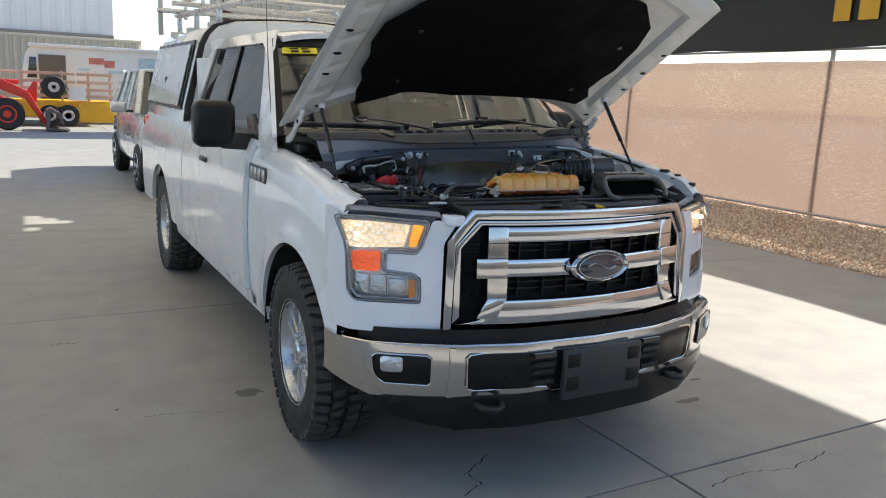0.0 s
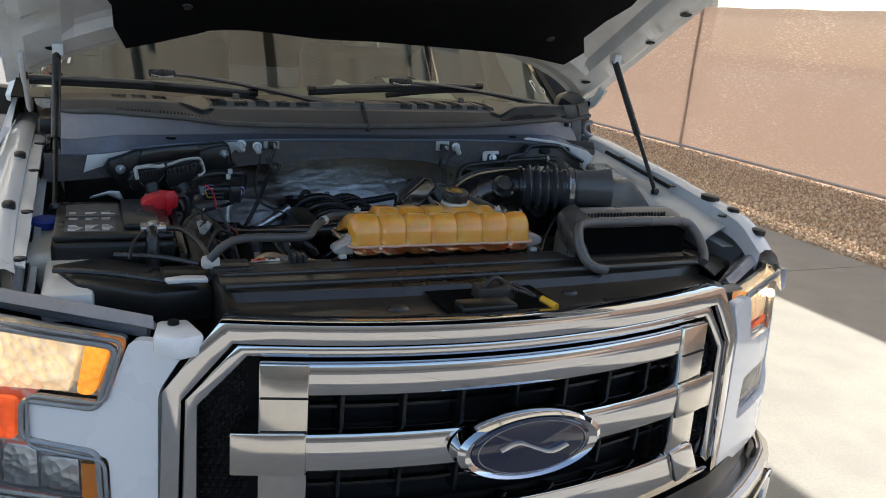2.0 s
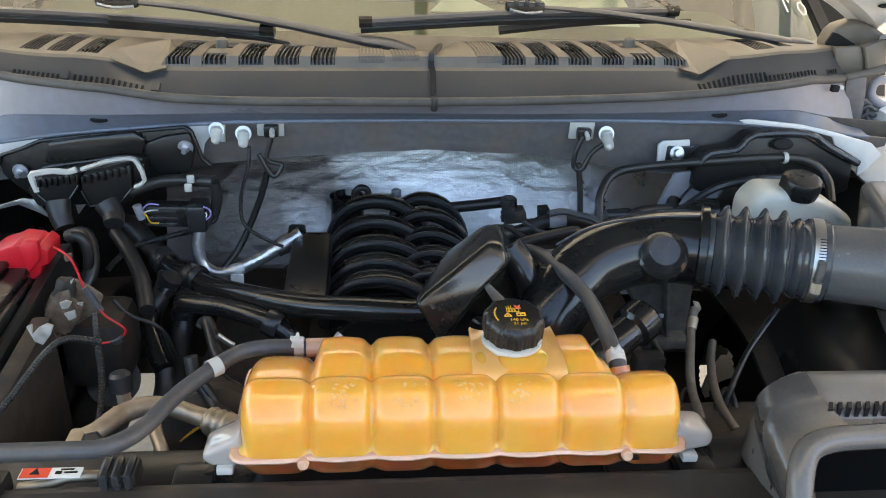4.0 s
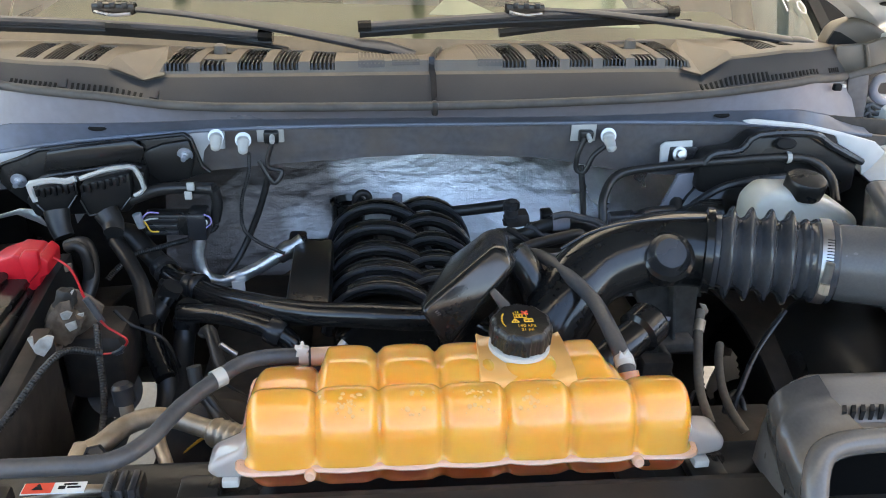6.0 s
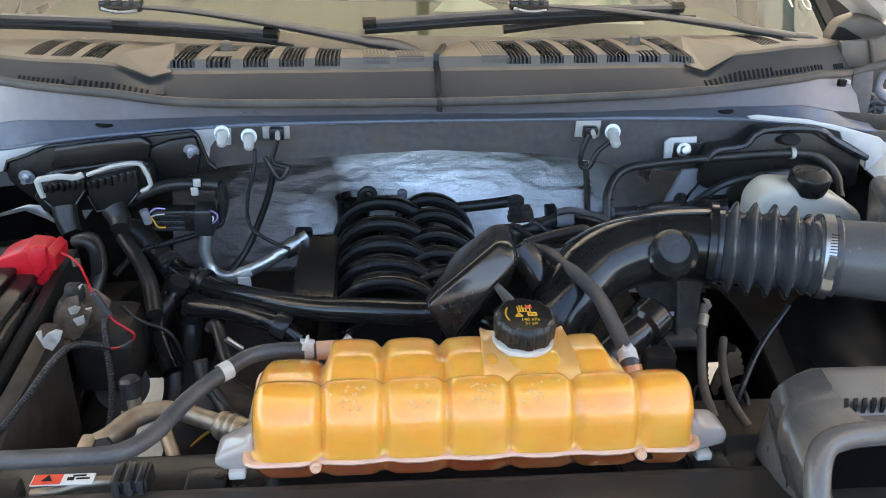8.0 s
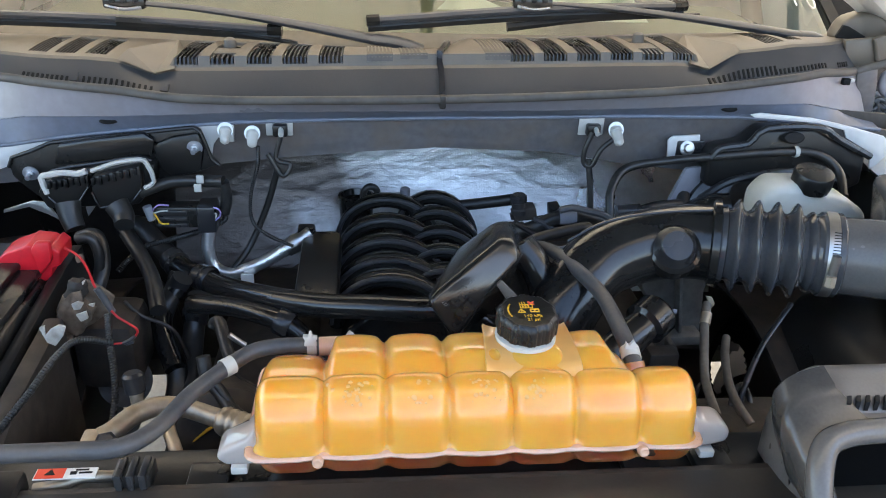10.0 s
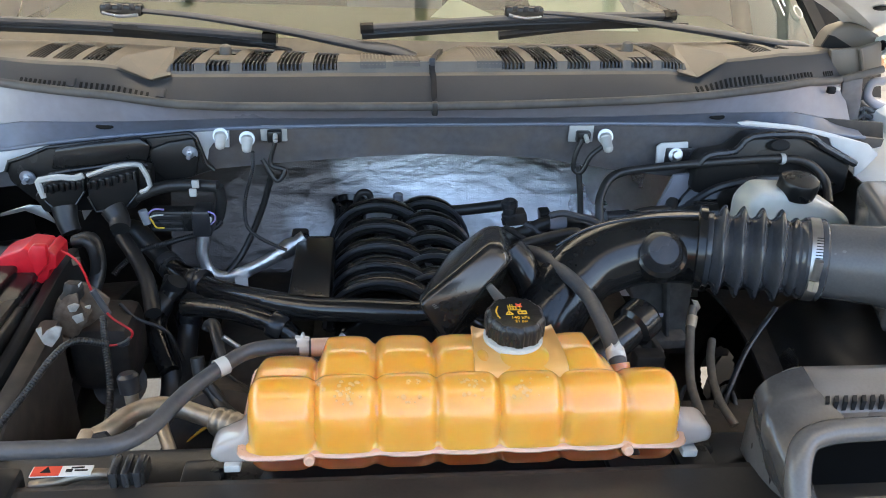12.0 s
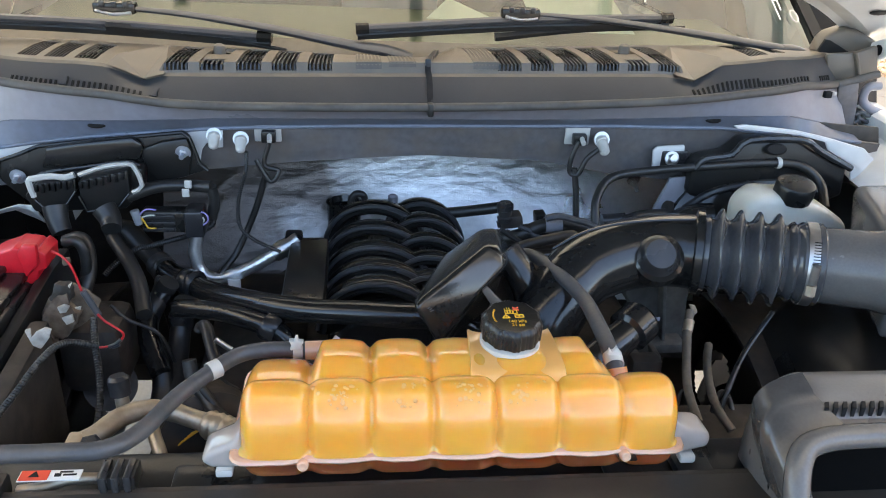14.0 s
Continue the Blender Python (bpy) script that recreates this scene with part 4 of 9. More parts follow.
part("inner_panel", sheet(inner_point, 64, 52, 0.002), white_inner, hood, "white pressed inner panel of the hood", sharp=18)
pad_outline = [(-0.63, 1.135), (-0.44, 1.05), (0.0, 1.04), (0.44, 1.05), (0.64, 1.08), (0.655, 1.0), (0.60, 0.93), (0.61, 0.85), (0.64, 0.78), (0.63, 0.62), (0.58, 0.48), (0.44, 0.36), (0.12, 0.28), (-0.12, 0.28), (-0.44, 0.36),
               (-0.62, 0.48), (-0.72, 0.60), (-0.73, 0.72), (-0.70, 0.80), (-0.70, 0.90), (-0.665, 0.97), (-0.66, 1.05)]
part("insulation_pad", skin(pad_outline, lambda x, y: hood_plane(x, y, -0.032 - 0.012 * noise.noise((x * 4, y * 4, 2.0)) - 0.01 * (abs(x) < 0.5) * (0.5 + 0.5 * math.cos(x * 9))), frange(-0.7, 0.7, 28), frange(0.3, 1.1, 20), 0.014), pad_black, hood, "black felt insulation pad")
for x, y in ((-0.55, 0.62), (0.52, 0.62), (-0.50, 0.95), (0.50, 0.95), (0.0, 0.40), (0.0, 0.98)):
    part("pad_clip", lathe([(0.0, 0.004), (0.011, 0.003), (0.013, 0.0)], aim(hood_plane(x, y, -0.052), (0, -HOOD_SLOPE, -1)), 12), satin_black, hood)
for sgn in (-1, 1):
    for y in (1.30, 1.18, 0.94, 0.80, 0.66):
        # black discs coloured as the shade in the rim's holes
        part("rim_hole_shade", lathe([(0.0, 0.002), (0.010 if y != 0.80 else 0.014, 0.002), (0.012, 0.0)], aim(hood_plane(sgn * (0.85 if y < 1.1 else 0.80), y, -0.026), (0, -HOOD_SLOPE, -1)) @ Matrix.Diagonal((1.5, 0.8, 1, 1)), 10), ink_and_shade_black, hood)
    top = hood_plane(sgn * 0.79, 1.17 if sgn < 0 else 1.03, -0.04)
    low = Vector((-0.80, 0.88, 1.20)) if sgn < 0 else Vector((0.808, 0.745, 1.262))
    strut = part("gas_strut", tube([low.lerp(top, 0.42), top], 0.0105, 12, 1), satin_black, truck, "black gas strut")
    part("strut_rod", tube([low, low.lerp(top, 0.43)], 0.006, 8, 1), black_plastic, strut)
    part("strut_ball", lathe([(0, -0.012), (0.010, -0.008), (0.013, 0), (0.010, 0.008), (0, 0.012)], Matrix.Translation(low), 12), satin_black, strut)
    part("strut_mount", box(top.x - 0.010, top.x + 0.016, top.y - 0.014, top.y + 0.014, top.z - 0.010, top.z + 0.02, 0.004), white_inner, strut)
    part("hinge", prism([(1.150, 1.515), (1.185, 1.528), (1.212, 1.492), (1.272, 1.468), (1.305, 1.432), (1.36, 1.395), (1.43, 1.378), (1.43, 1.345), (1.38, 1.350), (1.330, 1.368), (1.258, 1.432), (1.195, 1.462)], "x", sgn * 0.866, sgn * 0.878, 0.003), white_inner, truck, "white hood hinge")
    # black plug coloured as the shade in the hinge's hole
    part("hinge_hole", lathe([(0.010, 0), (0.010, 0.018), (0, 0.018)], aim((sgn * 0.8635, 1.235, 1.462), (sgn, 0, 0)), 10), ink_and_shade_black, truck)
    part("hinge_cover", bevel(prism([(1.30, 1.30), (1.30, 1.345), (1.40, 1.352), (1.52, 1.345), (1.52, 1.30)], "x", sgn * 0.76, sgn * 0.85, 0.0), 0.012), black_plastic, truck)

# ---- grille ----
def grille_at(off=0.0):
    def f(x, z):
        return Vector((x, 0.028 + 0.31 * x * x - off + 0.05 * max(0, z - 0.75), z))
    return f


grille = thing("grille", "", "")
grille.parent = truck
tagged(grille, "chrome three-bar grille with black mesh")
OUT = [(-0.535, 1.187), (0.535, 1.187), (0.622, 1.06), (0.634, 0.700), (0.606, 0.700), (0.594, 1.047), (0.514, 1.152), (-0.514, 1.152), (-0.594, 1.047), (-0.606, 0.700), (-0.634, 0.700), (-0.622, 1.06)]
part("surround", bevel(skin(OUT, grille_at(0.0), frange(-0.6, 0.6, 16), [0.9], 0.05), 0.006), chrome, grille, "chrome grille surround")
IN = [(-0.505, 1.146), (0.505, 1.146), (0.587, 1.044), (0.598, 0.735), (0.570, 0.762), (0.568, 1.034), (0.490, 1.126), (-0.490, 1.126), (-0.568, 1.034), (-0.570, 0.762), (-0.598, 0.735), (-0.587, 1.044)]
part("inner_ring", bevel(skin(IN, grille_at(-0.010), frange(-0.6, 0.6, 16), [0.9], 0.03), 0.004), chrome, grille, "chrome inner ring")
part("upper_bar", bevel(skin([(-0.475, 1.062), (0.475, 1.062), (0.475, 1.122), (-0.475, 1.122)], grille_at(0.004), frange(-0.45, 0.45, 14), [1.09], 0.04), 0.008), chrome, grille, "chrome upper bar")
part("middle_bar", bevel(skin([(-0.515, 0.925), (0.515, 0.925), (0.515, 0.998), (-0.515, 0.998)], grille_at(0.012), frange(-0.5, 0.5, 16), [0.96], 0.05), 0.010), chrome, grille, "chrome middle bar")
part("lower_bar", bevel(skin([(-0.590, 0.737), (0.590, 0.737), (0.50, 0.755), (0.475, 0.832), (-0.475, 0.832), (-0.50, 0.755)], grille_at(0.006), frange(-0.6, 0.6, 18), [0.78], 0.05), 0.010), chrome, grille, "chrome lower bar")
for sgn in (-1, 1):
    part("bar_post", bevel(skin([(sgn * 0.476, 0.834), (sgn * 0.476, 1.123), (sgn * 0.396, 1.123), (sgn * 0.396, 0.834)], grille_at(0.010), [], [0.9, 1.0], 0.05), 0.004), chrome_bumper, grille, "chrome bar end")
    for z in (0.924, 1.0, 1.062):
        part("post_joint", skin([(sgn * 0.474, z - 0.0012), (sgn * 0.474, z + 0.0012), (sgn * 0.397, z + 0.0012), (sgn * 0.397, z - 0.0012)], grille_at(0.0112), [], [], 0.002), ink_and_shade_black, grille)
    part("bar_end", bevel(skin([(sgn * 0.522, 0.922), (sgn * 0.522, 1.001), (sgn * 0.400, 1.001), (sgn * 0.400, 0.922)], grille_at(0.017), [sgn * 0.46], [], 0.05), 0.004), chrome_bumper, grille, "chrome bar end")
    part("bar_foot", bevel(skin([(sgn * 0.52, 0.762), (sgn * 0.44, 0.757), (sgn * 0.40, 0.84), (sgn * 0.475, 0.845)], grille_at(0.016), [], [0.8], 0.04), 0.006), chrome, grille)
    mesh_b = bmesh.new()
    for i in range(9):
        for j in range(22):
            x = 0.49 + 0.0125 * i + (0.006 if j % 2 else 0)
            z = 0.79 + 0.0145 * j
            if x > 0.572 - max(0, z - 1.0) * 0.7:
                continue
            p = grille_at(-0.035)(x, z)
            c = arc(x, z, 0.0068, 0, 300, 5)
            c2 = arc(x, z, 0.0050, 0, 300, 5)
            o = [mesh_b.verts.new((sgn * a, p.y, b_)) for a, b_ in c]
            i_ = [mesh_b.verts.new((sgn * a, p.y + 0.006, b_)) for a, b_ in c2]
            for k in range(6):
                mesh_b.faces.new((o[k], o[(k + 1) % 6], i_[(k + 1) % 6], i_[k]))
    part("end_mesh", mesh_b, satin_black, grille, "black honeycomb mesh", sharp=20)
# black sheet stands for the shaded depth behind the bars
part("backing", skin([(-0.60, 0.74), (0.60, 0.74), (0.60, 1.03), (0.50, 1.14), (-0.50, 1.14), (-0.60, 1.03)], grille_at(-0.075), frange(-0.5, 0.5, 10), [], 0.01), ink_and_shade_black, grille)
for k in range(7):
    x = -0.33 + 0.11 * k
    p = grille_at(-0.03)(x, 0.95)
    part("upright", box(x - 0.004, x + 0.004, p.y, p.y + 0.05, 0.84, 1.07, 0.002), trim_black, grille)
for z in (0.868, 0.895, 1.02, 1.043):
    part("rib", skin([(-0.385, z - 0.003), (0.385, z - 0.003), (0.385, z + 0.003), (-0.385, z + 0.003)], grille_at(-0.045), frange(-0.3, 0.3, 8), [], 0.015), trim_black, grille)
# emblem: plain oval with a pale flourish
emb = Matrix.Translation((0, 0.008, 0.962)) @ Matrix.Rotation(radians(87), 4, "X")
oval = Matrix.Diagonal((1.0, 0.44, 1, 1))
em = part("emblem", lathe([(0.0, 0.012), (0.125, 0.012), (0.138, 0.018), (0.150, 0.010), (0.152, -0.02)], emb @ oval, 48), chrome, grille, "chrome oval emblem")
part("emblem_field", lathe([(0.0, 0.0165), (0.118, 0.0160), (0.124, 0.013)], emb @ oval, 48), emblem_blue, em, "dark blue oval field")
part("emblem_line", lathe([(0.111, 0.0165), (0.111, 0.0175), (0.114, 0.0175), (0.114, 0.0165)], emb @ oval, 48, None, False), chrome, em)
flour = bmesh.new()
tube([emb @ Vector((a, b_, 0.0175)) for a, b_ in ((-0.07, 0.004), (-0.035, 0.014), (0.0, 0.0), (0.035, -0.012), (0.07, -0.002))], 0.010, 8, 6, flour, True, 0.25)
part("emblem_flourish", flour, silver_paint, em, "pale flourish")

# ---- headlights ----
bezel_grey = mat("bezel_grey", (0.30, 0.31, 0.32), 0.25, 0.4, var=0.1, coat=0.5)
lit_orange = facet_material("lit_orange_lens", (0.85, 0.16, 0.04), 0.2, 70.0, (1.0, 0.14, 0.03), 0.25, 0.0)
lit_turn = facet_material("lit_turn_lens", (0.95, 0.36, 0.04), 0.2, 80.0, (1.0, 0.33, 0.03), 0.5, 0.0)
for sgn in (-1, 1):
    hl = part("headlight", skin(HL, on_plan(-0.030, sgn), frange(0.7, 1.1, 14), frange(0.83, 1.13, 8), 0.01), reflector, truck, "clear headlight with amber turn lamp")
    lens = part("lens", skin(HL, on_plan(0.003, sgn), frange(0.7, 1.1, 16), frange(0.83, 1.13, 8), 0), clear_lens, hl)
    lens.visible_shadow = False
    rb_ = bmesh.new()
    pts = [on_plan(0.004, sgn)(a, b_) for a, b_ in HL]
    tube(pts + [pts[0]], 0.0035, 8, 1, rb_, False)
    part("lamp_rim", rb_, bezel_grey, hl)
    inner = bmesh.new()
    pts = [on_plan(0.0, sgn)(a + (0.012 if a < 0.9 else -0.014), b_ + (-0.012 if b_ > 1.0 else 0.012)) for a, b_ in HL]
    part("bezel", tube(pts + [pts[0]], 0.0065, 8, 1, inner, False), bezel_grey, hl)
    part("turn_lamp", skin(rounded([(0.722, 1.122), (0.762, 1.128), (0.782, 1.035), (0.752, 1.035)], 0.012), on_plan(-0.008, sgn), [], [1.08], 0.012), lit_turn, hl, "amber lens at the lamp's inner end")
    part("marker", skin(rounded([(0.890, 1.012), (1.008, 1.010), (1.000, 0.935), (0.895, 0.935)], 0.012), on_plan(-0.010, sgn), [0.94], [0.97], 0.012), lit_orange, hl, "orange red marker lens")
    part("side_amber", skin([(0.745, 0.905), (0.78, 0.905), (0.78, 0.83), (0.745, 0.83)], on_plan(-0.010, sgn), [], [0.87], 0.012), amber, hl, "small amber lens")
    part("lit_reflector", skin([(0.775, 1.122), (0.955, 1.134), (1.075, 1.124), (1.035, 1.055), (1.02, 1.022), (0.80, 1.034)], on_plan(-0.016, sgn), frange(0.8, 1.05, 10), [1.08], 0.01), lit_reflector, hl, "warm lit main beam reflector")
    bowl = on_plan(-0.008, sgn)(0.985, 1.075)
    bulb = mat("headlamp_glow", (1, 0.8, 0.5), 0.3)
    bsdf(bulb).inputs["Emission Color"].default_value, bsdf(bulb).inputs["Emission Strength"].default_value = (1.0, 0.72, 0.40, 1), 6.0
    part("bulb", lathe([(0, -0.012), (0.010, -0.008), (0.013, 0.0), (0.010, 0.008), (0, 0.012)], Matrix.Translation(bowl), 12), bulb, hl, "lit warm bulb")
    for a0, a1, z0, z1 in ((0.79, 0.86, 0.838, 0.905), (0.865, 0.93, 0.838, 0.92), (0.935, 1.0, 0.838, 0.92)):
        part("reflector_facet", bevel(skin([(a0, z0), (a1, z0), (a1, z1), (a0, z1)], on_plan(-0.022, sgn), [(a0 + a1) / 2], [(z0 + z1) / 2], 0.012), 0.004), reflector, hl)

# ---- bumper ----
BP = [(0, -0.035), (0.35, -0.015), (0.60, 0.055), (0.70, 0.10), (0.82, 0.168), (0.92, 0.240), (0.985, 0.335), (1.0, 0.50)]


def bump_at(off=0.0, sgn=1):
    def f(x, z):
        """x: way along the bumper by its plan's x for the front, continued round the corner."""
        a = abs(x)
        px = [p[0] for p in BP]
        y = float(np.interp(a, px, [p[1] for p in BP]))
        d = (float(np.interp(a + 0.02, px, [p[1] for p in BP])) - float(np.interp(max(0, a - 0.02), px, [p[1] for p in BP]))) / 0.04
        k = math.hypot(1, d)
        return Vector((math.copysign(1, x) * (a + off * d / k), y - off / k + 0.015 * ((z - 0.59) / 0.12) ** 2, z))
    return f


bumper = part("bumper", bevel(skin([(-0.999, 0.668), (0.999, 0.668), (0.999, 0.50), (0.9, 0.455), (0.64, 0.455), (0.60, 0.455), (0.30, 0.455), (-0.30, 0.455), (-0.60, 0.455), (-0.9, 0.455), (-0.999, 0.50)], bump_at(), frange(-0.99, 0.99, 44), frange(0.48, 0.65, 7), 0.03), 0.012), chrome_bumper, truck, "chrome steel front bumper with dull reflections")
part("bumper_top", bevel(skin([(-0.985, 0.0), (0.985, 0.0), (0.985, 0.055), (-0.985, 0.055)], lambda x, v: bump_at(-0.02)(x, 0.660) + Vector((0, v * 0.9, 0.012 * (v < 0.03))), frange(-0.98, 0.98, 30), [0.03], 0.01), 0.003), chrome_bumper, bumper)
part("gap_filler", skin([(-0.96, 0.62), (0.96, 0.62), (0.96, 0.715), (-0.96, 0.715)], lambda x, z: bump_at(-0.06)(x, z), frange(-0.9, 0.9, 24), [], 0.05), trim_black, truck, "black filler strip above the bumper")
CENTER = [(-0.565, 0.640), (0.565, 0.640), (0.58, 0.625), (0.575, 0.505), (0.545, 0.492), (0.25, 0.49), (0.22, 0.47), (-0.22, 0.47), (-0.25, 0.49), (-0.545, 0.492), (-0.575, 0.505), (-0.58, 0.625)]
part("center_panel", bevel(skin(CENTER, bump_at(0.010), frange(-0.5, 0.5, 22), [0.55, 0.6], 0.03), 0.006), trim_black, bumper, "black bumper insert")
cp = [bump_at(0.013)(x, z) for x, z in CENTER]
part("insert_rim", tube(cp + [cp[0]], 0.004, 8, 1, None, False), chrome_bumper, bumper)
for sgn in (-1, 1):
    for k in range(4):
        z = 0.512 + 0.036 * k
        part("louver", skin([(sgn * 0.225, z), (sgn * 0.325, z), (sgn * 0.325, z + 0.018), (sgn * 0.225, z + 0.018)], bump_at(0.016), [], [], 0.015), gloss_black, bumper)
    FOG = [(sgn * 0.885, 0.634), (sgn * 0.900, 0.620), (sgn * 0.896, 0.565), (sgn * 0.880, 0.535), (sgn * 0.855, 0.516), (sgn * 0.715, 0.514), (sgn * 0.702, 0.528), (sgn * 0.704, 0.622), (sgn * 0.718, 0.634)]
    fog = part("fog_recess", bevel(skin(FOG, bump_at(0.006), frange(-0.95, 0.95, 40), [0.58], 0.02), 0.005), trim_black, bumper, "black fog lamp recess")
    fp = [bump_at(0.010)(x, z) for x, z in FOG]
    part("recess_rim", tube(fp + [fp[0]], 0.0035, 8, 1, None, False), chrome_bumper, fog)
    part("fog_lamp", bevel(skin([(sgn * 0.873, 0.618), (sgn * 0.862, 0.627), (sgn * 0.806, 0.625), (sgn * 0.800, 0.616), (sgn * 0.800, 0.572), (sgn * 0.808, 0.564), (sgn * 0.862, 0.563), (sgn * 0.872, 0.572)], bump_at(0.014), [sgn * 0.84], [0.595], 0.02), 0.004), reflector, fog, "clear fog lamp")
    part("tow_hook", tube([(sgn * 0.44, 0.10, 0.432), (sgn * 0.44, 0.00, 0.432), (sgn * 0.48, -0.03, 0.428), (sgn * 0.53, 0.00, 0.432), (sgn * 0.53, 0.10, 0.432)], 0.013, 10, 5), black_plastic, truck, "black tow hook")
    part("bumper_crease", loft([[bump_at(0.004 + 0.004 * (k == 1))(sgn * (0.618 + 0.012 * k), z) for k in range(3)] for z in frange(0.46, 0.664, 6)], None, False, False), chrome_bumper, bumper)
plate_grey = mat("plate_bracket_grey", (0.030, 0.030, 0.031), 0.4, var=0.15)
plate = part("plate_bracket", box(-0.20, 0.20, -0.075, -0.045, 0.435, 0.645, 0.012), plate_grey, bumper, "empty black number plate bracket")
for x in (-0.155, 0.155):
    for z in (0.505, 0.60):
        part("bracket_slot", box(x - 0.030, x + 0.030, -0.0785, -0.074, z - 0.027, z + 0.027, 0.002), trim_black, plate)
part("valance", bevel(skin([(-0.95, 0.462), (0.95, 0.462), (0.90, 0.385), (0.60, 0.315), (-0.60, 0.315), (-0.90, 0.385)], lambda x, z: bump_at(-0.012)(x, z) + Vector((0, (0.45 - z) * 0.12 - 0.015 * ((z - 0.59) / 0.12) ** 2, 0)), frange(-0.85, 0.85, 24), [0.38], 0.03), 0.006), trim_black, truck, "black lower air dam")
part("underbody", box(-0.62, 0.62, 0.35, 5.4, 0.34, 0.40, 0.01), oil_brown, truck, "dark underbody and frame")
for x in (-0.42, 0.42):
    part("frame_rail", box(x - 0.05, x + 0.05, 0.12, 5.6, 0.38, 0.56, 0.01), oil_brown, truck)
part("antenna", tube([(-0.885, 1.62, 1.32), (-0.90, 1.66, 1.75), (-0.90, 1.70, 2.15)], lambda t: 0.0035 - 0.002 * t, 6, 4), satin_black, truck, "thin black whip antenna")
part("antenna_base", lathe([(0.02, 0), (0.014, 0.03), (0.006, 0.06), (0, 0.062)], Matrix.Translation((-0.885, 1.62, 1.31)), 12), black_plastic, truck)


# ---- wheels ----
tread_rubber = mat("tread_rubber", (0.045, 0.043, 0.041), 0.75, var=0.25, fine=90, coarse=12, bump=0.2, dirt=(0.12, 0.11, 0.095), dirt_amount=0.35)
def build_wheel(parent, x, y, sgn, steer=0.0):
    """An all-terrain tyre on a six-spoke alloy rim, its face along sgn * x."""
    w = thing("wheel", "", "")
    w.parent = parent
    w.matrix_basis = Matrix.Translation((x, y, 0.412)) @ Matrix.Rotation(steer, 4, "Z") @ Matrix.Rotation(sgn * math.pi / 2, 4, "Y") @ Matrix.Diagonal((1.04, 1.04, 1, 1))
    ty = lathe([(0.222, -0.115), (0.225, -0.128), (0.26, -0.138), (0.33, -0.142), (0.372, -0.135), (0.382, -0.118), (0.384, -0.06), (0.384, 0), (0.384, 0.06), (0.382, 0.118), (0.372, 0.135), (0.33, 0.142), (0.26, 0.138), (0.225, 0.128), (0.222, 0.115)], None, 72, None, False)
    tread = bmesh.new()
    rng = random.Random(3)
    k = 46
    for i in range(k):
        a = 2 * math.pi * i / k
        for (z0, z1, sh, wd) in ((0.078, 0.142, 0.0, 0.62), (-0.142, -0.078, 0.5, 0.62), (0.012, 0.066, 0.35, 0.55), (-0.066, -0.012, 0.8, 0.55)):
            b = bmesh.new()
            da = 2 * math.pi / k * wd
            aa = a + sh * 2 * math.pi / k
            sk = rng.uniform(-0.03, 0.03)
            vs = []
            for rr in (0.380, 0.403):
                for zz, off in ((z0, -sk), (z1, sk)):
                    r2 = rr - (0.016 if abs(zz) > 0.12 else 0.0)
                    for s_ in (0, 1):
                        an = aa + da * (s_ - 0.5) + off
                        vs.append(b.verts.new((r2 * math.cos(an), r2 * math.sin(an), zz)))
            for f in ((0, 1, 3, 2), (4, 5, 7, 6), (0, 1, 5, 4), (2, 3, 7, 6), (0, 2, 6, 4), (1, 3, 7, 5)):
                b.faces.new([vs[q] for q in f])
            add(tread, b)
    part("tyre", ty, tyre_rubber, w, "black all-terrain tyre with chunky tread", sharp=30)
    tagged(part("tread", tread, tread_rubber, w, "worn tread blocks", sharp=20), kind="stuff")
    rim = lathe([(0.218, -0.12), (0.222, 0.118), (0.232, 0.126), (0.228, 0.132), (0.212, 0.124), (0.204, 0.10), (0.196, 0.02), (0.190, -0.11)], None, 56, None, False)
    r = part("rim", rim, alloy, w, "silver alloy rim", m=Matrix.Diagonal((1.04, 1.04, 1, 1)))
    for i in range(6):
        a = math.pi / 3 * i
        b = bmesh.new()
        for s_ in (-1, 1):
            add(b, prism([(0.055, s_ * 0.010), (0.21, s_ * 0.026), (0.21, s_ * 0.058), (0.065, s_ * 0.036)], "z", 0.045, 0.095, 0.006))
        b.transform(Matrix.Rotation(a, 4, "Z"))
        part("spoke", b, alloy, r)
        part("lug_nut", lathe([(0.013, 0.06), (0.013, 0.105), (0.008, 0.112), (0, 0.113)], Matrix.Rotation(a + 0.52, 4, "Z") @ Matrix.Translation((0.068, 0, 0)), 6), steel, r)
    part("hub", lathe([(0.085, 0.03), (0.085, 0.075), (0.05, 0.082), (0.045, 0.11), (0.036, 0.118), (0, 0.119)], None, 32), alloy, r)
    part("brake_disc", lathe([(0, -0.02), (0.17, -0.02), (0.17, 0.0), (0, 0.0)], None, 40), oil_brown, w)
    return w


build_wheel(truck, -0.855, 0.950, -1, radians(-2))
build_wheel(truck, 0.855, 0.950, 1, radians(-2))
build_wheel(truck, -0.85, 4.62, -1)
build_wheel(truck, 0.85, 4.62, 1)


# ---- engine bay: cowl and bulkhead ----
def lut(xs, zs):
    return lambda x: float(np.interp(x, xs, zs))


